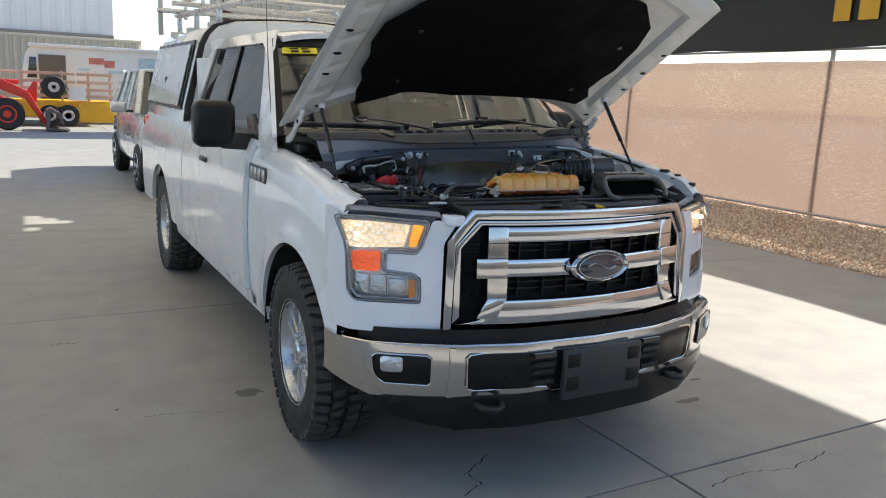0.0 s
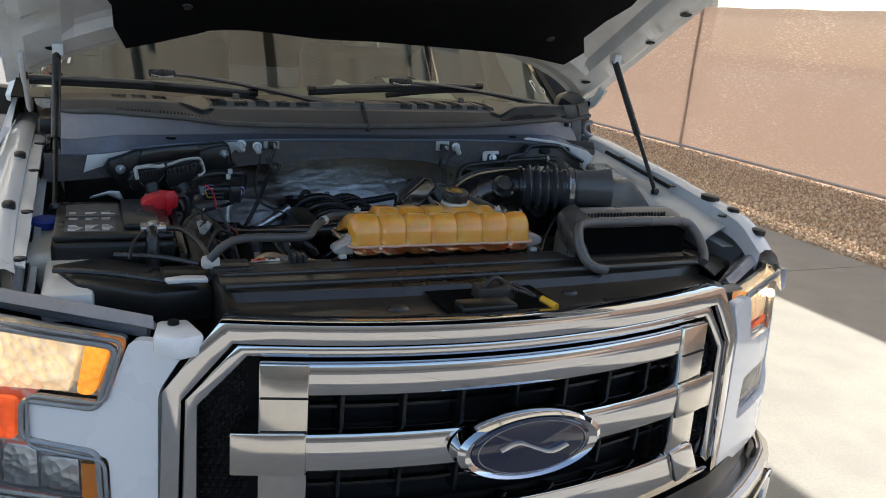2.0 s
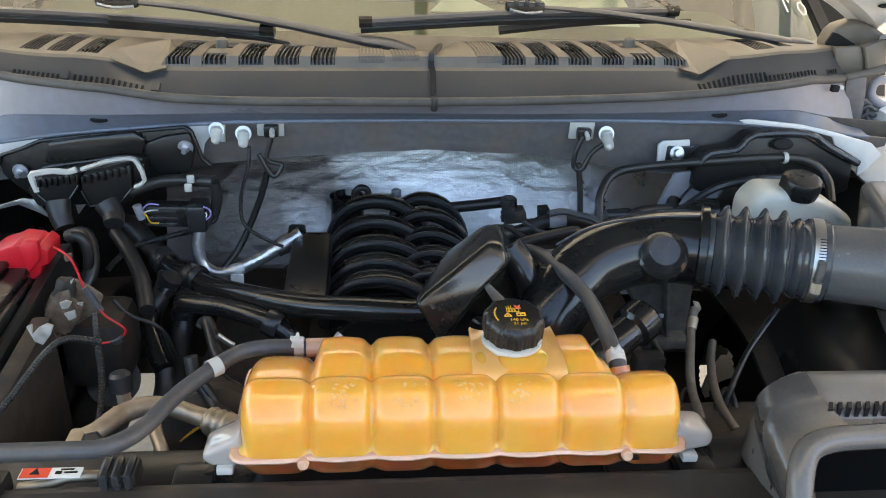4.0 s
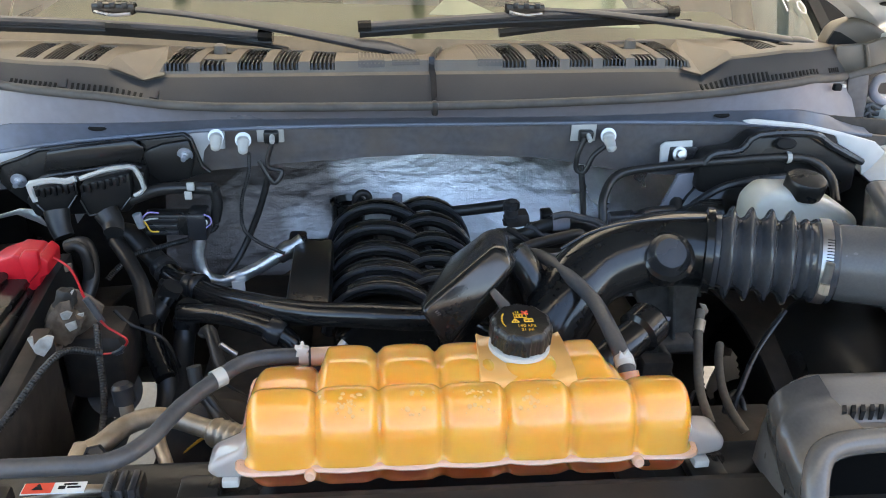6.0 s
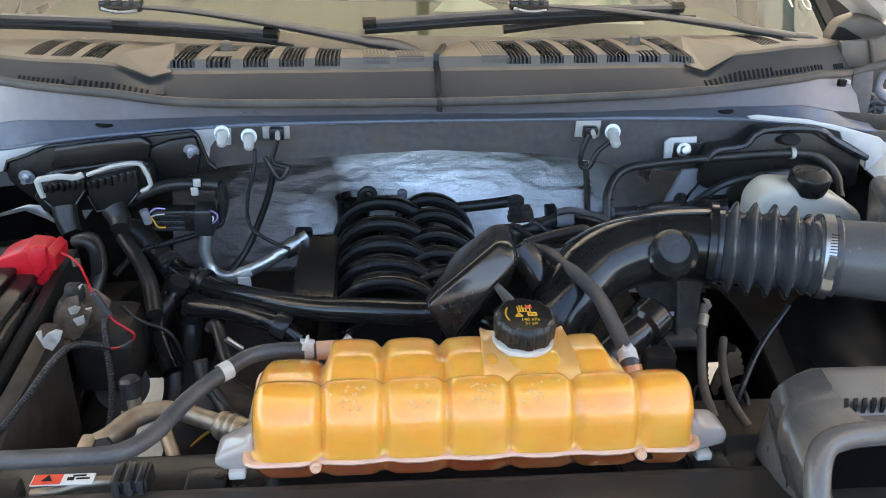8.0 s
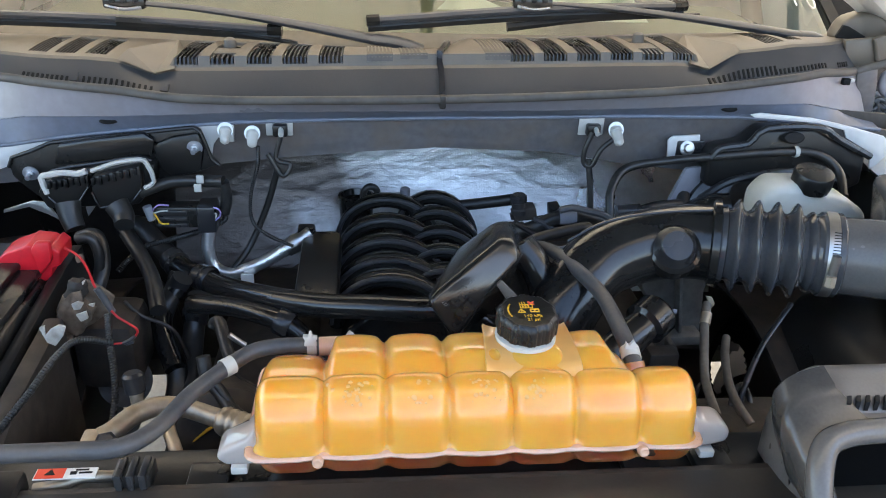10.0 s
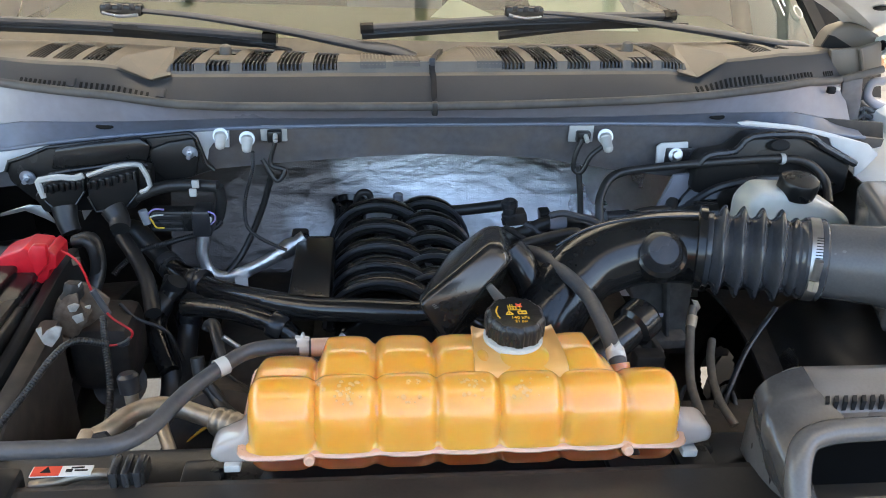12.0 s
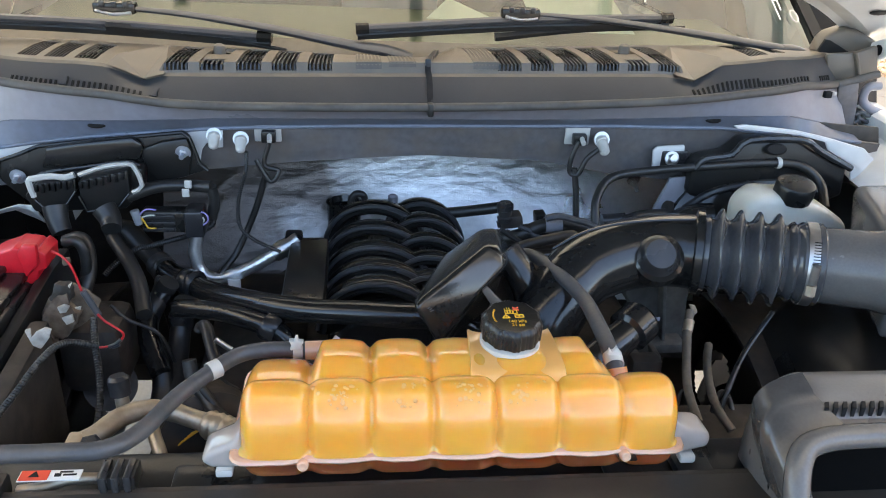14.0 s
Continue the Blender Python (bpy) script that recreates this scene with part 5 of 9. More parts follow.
bead_z = lut([-0.76, -0.685, -0.585, -0.496, -0.411, -0.326, -0.17, -0.011, 0.116, 0.207, 0.348, 0.444, 0.547, 0.67, 0.962, 1.062], [1.383, 1.393, 1.393, 1.391, 1.382, 1.38, 1.382, 1.385, 1.389, 1.393, 1.4, 1.406, 1.414, 1.419, 1.381, 1.396])
fold_z = lut([-0.784, -0.702, -0.549, -0.504, -0.447, -0.416, -0.242, -0.008, 0.121, 0.31, 0.408, 0.457, 0.507, 0.622, 0.792, 0.982, 1.082], [1.402, 1.414, 1.422, 1.421, 1.403, 1.411, 1.416, 1.422, 1.425, 1.43, 1.431, 1.423, 1.45, 1.456, 1.446, 1.418, 1.429])
back_z = lut([-0.932, -0.813, -0.619, -0.463, -0.261, -0.117, -0.006, 0.041, 0.067, 0.211, 0.431, 0.614, 0.778, 0.932, 1.193], [1.373, 1.396, 1.414, 1.414, 1.413, 1.407, 1.403, 1.414, 1.427, 1.432, 1.441, 1.441, 1.419, 1.383, 1.404])
lip_z = lut([-0.757, -0.694, -0.653, -0.332, -0.008, 0.169, 0.36, 0.5, 0.642, 0.752, 0.994], [1.315, 1.327, 1.335, 1.352, 1.358, 1.36, 1.366, 1.371, 1.369, 1.345, 1.297])
low_z = lut([-0.749, -0.696, -0.607, -0.517, -0.428, -0.338, -0.173, -0.006, 0.128, 0.323, 0.524, 0.736, 0.89], [1.284, 1.288, 1.303, 1.313, 1.321, 1.329, 1.335, 1.339, 1.341, 1.345, 1.345, 1.329, 1.315])
MID = (-0.428, 0.448)


def sweep(x):
    """How far the cowl's ends sweep back towards the pillars."""
    return 0.11 * min(1.25, abs(x) / 0.733) ** 5




def mid(x):
    """1 across the middle vents, 0 outside them."""
    return max(0.0, min(1.0, (x - MID[0]) / 0.012, (MID[1] - x) / 0.012))


def cowl_pt(x, v):
    """Across the cowl cover: v 0 at the seal, 0.3 the fold, 0.36 the ledge, 0.48 the riser's top, 1 under the windscreen."""
    k = mid(x)
    w = sweep(x)
    zf, zb = fold_z(x), back_z(x)
    rise = 0.016 * k + 0.004
    ys = [1.060 + w, 1.100 + w, 1.107 + w, 1.113 + 0.004 * (1 - k) + w, 1.315 + 0.8 * w]
    zs = [bead_z(x) + 0.001, zf, zf + 0.0035, zf + rise, zb]
    return Vector((x, float(np.interp(v, [0, 0.3, 0.36, 0.48, 1], ys)), float(np.interp(v, [0, 0.3, 0.36, 0.48, 1], zs)) + 0.005 * math.sin(math.pi * max(0, (v - 0.48) / 0.52))))


SIDE_VENTS = [(c - 0.018, c + 0.018, 0.50, 0.86) for c in (-0.648, -0.598, -0.546)] + [(0.578, 0.618, 0.52, 0.90), (0.634, 0.672, 0.56, 0.90), (0.692, 0.724, 0.66, 0.90)]
MID_VENTS = [(c - 0.0195, c + 0.0195, 0.39, 0.92) for c in (-0.3985, -0.284, -0.228, -0.171)] + [(c - 0.0195, c + 0.0195, 0.39, 0.90) for c in (0.139, 0.194, 0.250, 0.306, 0.414)]
KNOB_VENTS = [(c - 0.019, c + 0.019, 0.39, 0.90) for c in (-0.342, 0.360)]
VENTS = SIDE_VENTS + MID_VENTS + KNOB_VENTS


def cowl_sheet():
    """The cover's top with its vents cut through."""
    xs = sorted(set([round(x, 4) for x in frange(-0.83, 0.83, 120)] + [round(q, 4) for v in VENTS for q in v[:2]] + [MID[0], MID[0] + 0.012, MID[1] - 0.012, MID[1]]))
    vs = sorted(set([round(v, 3) for v in (0.3, 0.33, 0.36, 0.42, 0.48, 0.49, 0.6, 0.7, 0.8, 0.95, 1.0)] + [round(q, 3) for v in VENTS for q in v[2:]]))
    b = bmesh.new()
    g = [[b.verts.new(cowl_pt(x, v)) for v in vs] for x in xs]
    for i in range(len(xs) - 1):
        for j in range(len(vs) - 1):
            cx, cv = (xs[i] + xs[i + 1]) / 2, (vs[j] + vs[j + 1]) / 2
            if any(x0 < cx < x1 and v0 < cv < v1 for x0, x1, v0, v1 in VENTS):
                continue
            b.faces.new((g[i][j], g[i + 1][j], g[i + 1][j + 1], g[i][j + 1]))
    bmesh.ops.recalc_face_normals(b, faces=b.faces)
    bmesh.ops.solidify(b, geom=b.faces[:], thickness=0.005)
    return b


# the tone change at the fold puts light and shade into the colour
cowl = part("cowl_cover", cowl_sheet(), cowl_plastic, truck, "dusty faded cowl cover, its top coloured paler as lit, with vents below the windscreen", sharp=22)
part("cowl_face", sheet(lambda u, v: cowl_pt(-0.815 + 1.63 * u, 0.298 * v), 150, 6, 0.003), cowl_shaded, cowl, "front face of the cowl cover, coloured darker as shaded", sharp=28)


def slot_patch(x0, x1, v0, v1, lift, mm, name, thick=0.004, k=4):
    return part(name, sheet(lambda u, v: cowl_pt(x0 + (x1 - x0) * u, v0 + (v1 - v0) * v) + Vector((0, -lift * 0.35, lift)), 2, k, thick), mm, cowl)


# black floors put the shade below the vents into colour
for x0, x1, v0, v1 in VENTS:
    slot_patch(x0 - 0.002, x1 + 0.002, v0 - 0.01, v1 + 0.01, -0.011, ink_and_shade_black, "vent_shade_floor", 0.001, 6)
for x0, x1, v0, v1 in SIDE_VENTS + MID_VENTS:
    w = x1 - x0
    for i in range(6):
        a = x0 + w * (i + 0.34) / 6
        slot_patch(a, a + w / 6 * 0.38, v0, v1, -0.002, satin_black, "vent_slat", 0.004, 6)
for x0, x1, v0, v1 in KNOB_VENTS:
    c, w = (x0 + x1) / 2, x1 - x0
    slot_patch(x0, x1, 0.56, 0.68, -0.0015, cowl_plastic, "vent_bridge", 0.004)
    for i in range(5):
        a = x0 + w * (i + 0.3) / 5
        slot_patch(a, a + w / 5 * 0.4, v0, 0.55, -0.002, satin_black, "vent_slat", 0.004)
    p = cowl_pt(c, 0.70)
    part("clip_knob", lathe([(0.0105, -0.008), (0.0105, 0.004), (0.009, 0.012), (0.005, 0.015), (0, 0.0155)], Matrix.Translation(p), 14), seal_grey, cowl)
# three closed vents, their grid only moulded
for x0, x1, v0, v1 in ((-0.114, -0.072, 0.40, 0.86), (-0.060, -0.016, 0.42, 0.80), (0.078, 0.120, 0.40, 0.88)):
    slot_patch(x0, x1, v0, v1, 0.0012, seal_grey, "closed_vent", 0.001, 6)
    for i in range(7):
        a = x0 + (x1 - x0) * (i + 0.3) / 7
        slot_patch(a, a + 0.0022, v0 + 0.04, v1 - 0.03, 0.0024, cowl_plastic, "closed_rib", 0.001, 6)
# black strips stand for the shade in slots that aren't cut
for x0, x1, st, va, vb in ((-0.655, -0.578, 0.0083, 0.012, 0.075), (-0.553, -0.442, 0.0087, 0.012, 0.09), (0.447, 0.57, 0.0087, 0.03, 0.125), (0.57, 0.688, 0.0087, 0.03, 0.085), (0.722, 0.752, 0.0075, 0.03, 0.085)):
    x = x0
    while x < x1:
        slot_patch(x, x + 0.0038, va, vb, 0.0012, ink_and_shade_black, "tooth_slot_shade", 0.002, 1)
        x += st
for x in (-0.572, -0.432):
    slot_patch(x, x + 0.012, 0.012, 0.12, 0.004, cowl_shaded, "face_rib", 0.004, 1)
# folded wings either side of the middle vents
for pts in ([(-0.414, 1.105, 1.412), (-0.444, 1.1, 1.405), (-0.502, 1.118, 1.422), (-0.493, 1.15, 1.431), (-0.433, 1.241, 1.428)],
            [(0.422, 1.106, 1.431), (0.454, 1.102, 1.424), (0.51, 1.121, 1.449), (0.515, 1.154, 1.454), (0.458, 1.242, 1.453)]):
    wing = bmesh.new()
    q = [wing.verts.new(Vector(p) + Vector((0, -0.003, 0.004))) for p in pts]
    q.append(wing.verts.new(Vector(pts[0]) + Vector((0, 0.10, 0.0))))
    for f_ in ((0, 1, 4), (1, 3, 4), (1, 2, 3), (0, 4, 5)):
        wing.faces.new([q[i] for i in f_])
    part("wing", wing, cowl_plastic, cowl, sharp=6)
part("center_seam", loft([[cowl_pt(x - 0.0045, v) + Vector((0, -h * 0.5, h)), cowl_pt(x + 0.0045, v) + Vector((0, -h * 0.5, h)), cowl_pt(x + 0.0045, v) - Vector((0, 0, 0.004)), cowl_pt(x - 0.0045, v) - Vector((0, 0, 0.004))]
                          for x, v, h in ((0.005, 0.0, 0.004), (0.005, 0.28, 0.004), (0.003, 0.36, 0.006), (0.003, 0.48, 0.006), (0.014, 0.62, 0.007), (0.030, 0.86, 0.010))]), satin_black, cowl)
part("corner_cap", bevel(prism([(0.762, 1.444), (0.762, 1.457), (0.769, 1.476), (0.779, 1.487), (0.808, 1.497), (0.837, 1.493), (0.881, 1.471), (0.89, 1.442)], "y", 1.262, 1.30, 0.0), 0.008, 3), cowl_plastic, cowl, sharp=50)
part("cowl_end", prism([(0.755, 1.455), (0.784, 1.457), (0.816, 1.46), (0.851, 1.473), (0.868, 1.417), (0.835, 1.407), (0.797, 1.399), (0.771, 1.399)], "y", 1.218, 1.232, 0.004), cowl_plastic, cowl, "dusty end of the cowl against the fender")
part("cowl_end_fold", tube([(0.808, 1.214, 1.46), (0.817, 1.214, 1.441), (0.829, 1.214, 1.409)], 0.004, 8, 3), cowl_plastic, cowl)
part("hood_seal", tube([(0.774, 1.192, 1.405), (0.796, 1.192, 1.412), (0.819, 1.192, 1.418), (0.849, 1.192, 1.427)], 0.0072, 12, 3), seal_grey, truck)
part("apron_end", prism([(0.774, 1.403), (0.812, 1.411), (0.82, 1.373), (0.824, 1.341), (0.826, 1.306), (0.789, 1.317)], "y", 1.186, 1.192, 0.002), dash_panel, truck, "dusty grey end of the apron")
# dark sheet added to fill the gap with the shade seen there
part("corner_shade_sheet", prism([(0.817, 1.405), (0.885, 1.419), (0.927, 1.284), (0.852, 1.284)], "y", 1.25, 1.256, 0.0), satin_black, truck, "dark sheet standing for the shade behind the fender")
part("pocket_hose", tube([(0.868, 1.205, 1.402), (0.848, 1.205, 1.399), (0.841, 1.205, 1.388), (0.843, 1.205, 1.372), (0.859, 1.205, 1.359), (0.884, 1.205, 1.35)], 0.0085, 10, 4), apron_grey, truck)
for k, pts in enumerate(([(0.83, 1.2, 1.347), (0.842, 1.2, 1.352), (0.858, 1.2, 1.345), (0.879, 1.2, 1.35)], [(0.833, 1.2, 1.33), (0.843, 1.2, 1.339), (0.859, 1.2, 1.333), (0.882, 1.2, 1.339)], [(0.837, 1.2, 1.354), (0.84, 1.2, 1.339), (0.85, 1.2, 1.324), (0.868, 1.2, 1.321)])):
    part("pocket_wire", tube(pts, 0.0042, 8, 4), grey_hose, truck)
part("corner_shelf", prism([(0.679, 1.356), (0.745, 1.349), (0.835, 1.344), (0.849, 1.299), (0.805, 1.308), (0.741, 1.325)], "y", 1.128, 1.134, 0.002), tray_brown, truck, "grimy shelf below the apron's end")
# black plate stands for the shade in the corner cap's recess
part("corner_recess_shade", prism([(0.759, 1.455), (0.768, 1.475), (0.779, 1.473), (0.822, 1.452), (0.793, 1.445), (0.764, 1.446)], "y", 1.256, 1.2615, 0.0), ink_and_shade_black, cowl)
for xa, xb in ((-0.80, 0.0005), (0.0095, 0.80)):
    part("hood_seal", tube([(x, 1.052 + sweep(x), bead_z(x) - 0.001) for x in frange(xa, xb, 24)], 0.0072, 12, 2), seal_grey, truck, "rubber hood seal along the cowl")
part("seal_joint", box(0.0, 0.010, 1.044, 1.06, 1.370, 1.392, 0.003), rubber, truck)
part("apron", sheet(lambda u, v: ((u - 0.5) * 1.58, 1.056 + 0.022 * v + sweep((u - 0.5) * 1.58) * (1 - 0.5 * v), (bead_z((u - 0.5) * 1.58) - 0.004) * (1 - v) + lip_z((u - 0.5) * 1.58) * v), 60, 5, 0.004), apron_grey, truck, "dusty grey cowl apron")
part("apron_lip", sheet(lambda u, v: ((u - 0.5) * 1.58, 1.080 + 0.026 * v + 0.5 * sweep((u - 0.5) * 1.58) * (1 - v), (lip_z((u - 0.5) * 1.58) - 0.001) * (1 - v) + low_z((u - 0.5) * 1.58) * v), 60, 3, 0.003), lip_metal, truck, "dark painted lip below the apron")
part("lip_edge", tube([(x, 1.104, low_z(x) - 0.001) for x in frange(-0.79, 0.79, 30)], 0.0035, 8, 1), lip_metal, truck)
# black discs stand for the shade in the drain holes
for x in (-0.525, 0.50):
    part("drain_hole", lathe([(0, 0.003), (0.008, 0.003), (0.010, 0)], aim((x, 1.088 + 0.4 * sweep(x), lip_z(x) - 0.010), (0, -1, 0.9)) @ Matrix.Diagonal((1.5, 0.6, 1, 1)), 12), ink_and_shade_black, truck)
part("notch", box(0.722, 0.736, 1.140, 1.150, 1.392, 1.404, 0.002), ink_and_shade_black, truck)
part("notch", box(0.735, 0.742, 1.138, 1.148, 1.398, 1.404, 0.001), white_inner, truck)

dash_low = lut([-0.9, -0.42, -0.228, 0, 0.2, 0.342, 0.47, 0.9], [1.20, 1.245, 1.266, 1.283, 1.276, 1.252, 1.24, 1.24])
part("dash_panel_upper", sheet(lambda u, v: ((u - 0.5) * 1.66, 1.110 + 0.012 * v + 0.003 * noise.noise((u * 20, v * 4, 1.0)), low_z((u - 0.5) * 1.66) * (1 - v) + dash_low((u - 0.5) * 1.66) * v), 60, 8, 0.004), dash_panel, truck, "dark stained upper bulkhead panel")


def foil_pt(u, v):
    """Crinkled foil that leans back at the top."""
    x = -0.50 + 1.12 * u
    y = 1.45 - 0.17 * v - 0.05 * max(0, abs(x - 0.05) - 0.2)
    z = 1.265 - 0.36 * v
    fold = lambda a, b_, c: 1 - abs(noise.noise((a, b_, c)))
    wr = 0.006 * noise.noise((x * 2.2, v * 1.4, 0.3)) + 0.0012 * fold(x * 5 + v * 7, v * 5 - x * 3, 1.7) ** 6 + 0.0011 * fold(x * 10 + v * 9, v * 9 - x * 8, 5.2) ** 8 + 0.0005 * fold(x * 24 + v * 20, v * 16 - 20 * x, 3.1) ** 6
    return Vector((x, y - wr, z + wr * 0.6))


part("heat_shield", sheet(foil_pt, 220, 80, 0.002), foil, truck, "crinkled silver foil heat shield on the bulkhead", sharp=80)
part("bulkhead_lower", box(-0.80, 0.80, 1.49, 1.52, 0.60, 1.27, 0.01), oil_brown, truck, "dark lower bulkhead")
for sgn in (-1, 1):
    apron = sheet(lambda u, v, sgn=sgn: (sgn * (0.845 - 0.14 * min(1, 1.5 * v)), 0.42 + 1.10 * u, (top_z(0.42 + 1.10 * u) - 0.085) * (1 - v) + 0.40 * v), 150, 100, 0.006)
    gap = Vector((0.71, 1.26, 0.685)) if sgn > 0 else Vector((-0.705, 1.44, 0.54))
    bmesh.ops.delete(apron, geom=[f for f in apron.faces if (f.calc_center_median() - gap).length < (0.078 if sgn > 0 else 0.042)], context="FACES")
    part("inner_apron", apron, black_plastic, truck, "dark inner fender apron with an opening to the wheel arch")
    x_in = 0.765 if sgn > 0 else 0.835
    rail = part("fender_rail", sheet(lambda u, v, sgn=sgn: (sgn * (x_in + (0.866 - x_in) * v), 0.47 + 0.85 * u + 0.02 * v, top_z(0.47 + 0.85 * u, sgn) - 0.060 * (x_in < 0.8) - 0.02 + (0.044 if x_in < 0.8 else 0.004) * v ** 0.6 + 0.004 * math.sin(25 * u) * (1 - v)), 40, 6, 0.004), white_inner, truck, "dusty white inner fender rail")
    for y, r_ in ((0.40, 0.016), (0.497, 0.013), (0.591, 0.021)) if sgn > 0 else ((0.72, 0.013), (1.05, 0.013)):
        part("rail_pad", lathe([(r_, -0.01), (r_, 0.006), (r_ * 0.7, 0.010), (0, 0.0105)], Matrix.Translation((sgn * 0.878, y, top_z(y, sgn) - 0.002)) @ Matrix.Diagonal((1, 1.5, 0.8, 1)), 16), rubber, rail)
    if sgn > 0:
        part("rail_slot", tube([(0.835, y, top_z(y, 1) - 0.021) for y in frange(0.72, 1.05, 6)], 0.006, 8, 2), ink_and_shade_black, rail)
    part("fender_flange", sheet(lambda u, v, sgn=sgn: (sgn * (0.825 + 0.040 * v), 0.46 + 0.98 * u, top_z(0.46 + 0.98 * u, sgn) - 0.085 - 0.006 * math.sin(9 * u)), 20, 2, 0.003), white_inner, truck, "dusty white inner fender flange")
    part("wheel_tower", sheet(lambda u, v, sgn=sgn: (sgn * (0.52 + 0.26 * v), 0.965 + 0.40 * math.cos(math.pi * u), 0.70 + 0.36 * math.sin(math.pi * u) - 0.02 * v), 20, 4, 0.006), oil_brown, truck)

# white flanges at the bulkhead's ends
part("flange", prism([(-0.729, 1.283), (-0.694, 1.288), (-0.605, 1.303), (-0.427, 1.321), (-0.33, 1.329), (-0.332, 1.295), (-0.347, 1.294), (-0.357, 1.303), (-0.366, 1.291), (-0.371, 1.266), (-0.379, 1.301), (-0.387, 1.316), (-0.427, 1.315), (-0.562, 1.301), (-0.619, 1.291), (-0.651, 1.278), (-0.684, 1.268), (-0.693, 1.253), (-0.74, 1.235)], "y", 1.103, 1.107, 0.001), white_inner, truck, "white painted flange")
part("flange", prism([(0.521, 1.362), (0.539, 1.365), (0.631, 1.357), (0.679, 1.348), (0.705, 1.342), (0.768, 1.326), (0.793, 1.307), (0.774, 1.278), (0.759, 1.265), (0.751, 1.297), (0.701, 1.322), (0.693, 1.336), (0.643, 1.348), (0.529, 1.357)], "y", 1.058, 1.063, 0.0015), white_inner, truck, "white painted flange")
part("foil_scrap", prism([(-0.727, 1.168), (-0.678, 1.184), (-0.655, 1.182), (-0.638, 1.148), (-0.656, 1.159), (-0.685, 1.173), (-0.728, 1.162)], "y", 1.118, 1.122, 0.001), wrap_silver, truck)
part("foil_scrap", prism([(-0.593, 1.173), (-0.579, 1.183), (-0.573, 1.178), (-0.591, 1.155)], "y", 1.118, 1.122, 0.001), wrap_silver, truck)


def stud(x, y, z, mm, r=0.010, body=0.02):
    """A threaded stud under a nylon cap."""
    d = (0, -1, 0.35)
    s = part("stud", lathe([(r * 1.1, -0.004), (r * 1.15, 0.002), (r * 0.95, 0.004), (r * 0.8, body), (r * 0.4, body + 0.004), (0, body + 0.005)], aim((x, y, z), (0.05, -1, -0.55)), 14), mm, truck, "white capped stud")
    part("washer", lathe([(r * 1.35, -0.003), (r * 1.35, 0.001), (0, 0.0012)], aim((x, y, z + 0.003), d), 18), steel, s)


stud(-0.343, 1.092, 1.316, white_nylon, 0.0095)
stud(-0.300, 1.088, 1.312, white_nylon, 0.0095)
stud(0.305, 1.088, 1.322, white_nylon, 0.010, 0.026)
for x, z in ((-0.258, 1.322), (0.266, 1.326)):
    plate_ = part("clip_plate", box(x - 0.022, x + 0.022, 1.103, 1.107, z - 0.016, z + 0.018, 0.006), white_nylon, truck, "white clip plate")
    part("clip_block", box(x - 0.010, x + 0.014, 1.088, 1.104, z - 0.014, z + 0.006, 0.003), black_plastic, plate_)
    part("clip_pin", tube([(x + 0.004, 1.09, z), (x + 0.005, 1.076, z - 0.006)], 0.0042, 8, 1), white_nylon, plate_)
bk = part("hook_plate", prism([(0.406, 1.270), (0.402, 1.305), (0.410, 1.312), (0.458, 1.315), (0.460, 1.302), (0.424, 1.298), (0.420, 1.270)], "y", 1.094, 1.100, 0.002), white_inner, truck, "white bracket with a bolt")
part("bolt", lathe([(0.013, 0), (0.013, 0.003), (0.008, 0.004), (0.007, 0.012), (0, 0.013)], aim((0.436, 1.090, 1.292), (0, -1, 0.3)), 12), steel, bk)
part("pad", box(0.418, 0.470, 1.092, 1.10, 1.268, 1.305, 0.008), satin_black, bk)


def run(name, pts, r, mm, label="", parent=None, ribbed=False, seg=10):
    b = corrugated(pts, r) if ribbed else tube(pts, r, seg, 6)
    return part(name, b, mm, parent or truck, label)


run("ground_wire", [(-0.291, 1.080, 1.296), (-0.295, 1.085, 1.260), (-0.307, 1.07, 1.217), (-0.304, 1.045, 1.179), (-0.280, 1.035, 1.158), (-0.238, 1.025, 1.141)], 0.0034, rubber, "black ribbed ground wire", ribbed=True)
run("ground_strap", [(-0.254, 1.08, 1.312), (-0.263, 1.078, 1.275), (-0.240, 1.075, 1.266), (-0.254, 1.07, 1.249), (-0.276, 1.075, 1.285)], 0.004, rubber)
run("ground_strap", [(-0.262, 1.08, 1.258), (-0.284, 1.09, 1.188), (-0.316, 1.08, 1.117), (-0.343, 1.05, 1.087)], 0.0055, rubber)
run("ground_strap", [(0.263, 1.082, 1.322), (0.253, 1.08, 1.292), (0.254, 1.08, 1.268), (0.267, 1.075, 1.266), (0.279, 1.075, 1.294), (0.298, 1.075, 1.312)], 0.0045, rubber, "black looped ground strap")
run("ground_strap", [(0.261, 1.08, 1.275), (0.268, 1.07, 1.223), (0.273, 1.05, 1.145), (0.274, 1.03, 1.10)], 0.0055, rubber)
run("vacuum_hose", [(0.284, 0.99, 1.19), (0.284, 1.0, 1.215), (0.288, 1.02, 1.243), (0.316, 1.045, 1.271), (0.382, 1.052, 1.282), (0.510, 1.052, 1.294), (0.610, 1.052, 1.300), (0.657, 1.045, 1.295), (0.683, 1.025, 1.272), (0.679, 0.99, 1.243)], 0.0075, rubber, "black rubber vacuum hose")
part("hose_clip", lathe([(0.0095, -0.004), (0.0105, 0), (0.0095, 0.004)], aim((0.612, 1.052, 1.300), (1, 0, 0.05)), 14, None, False), white_nylon, truck)

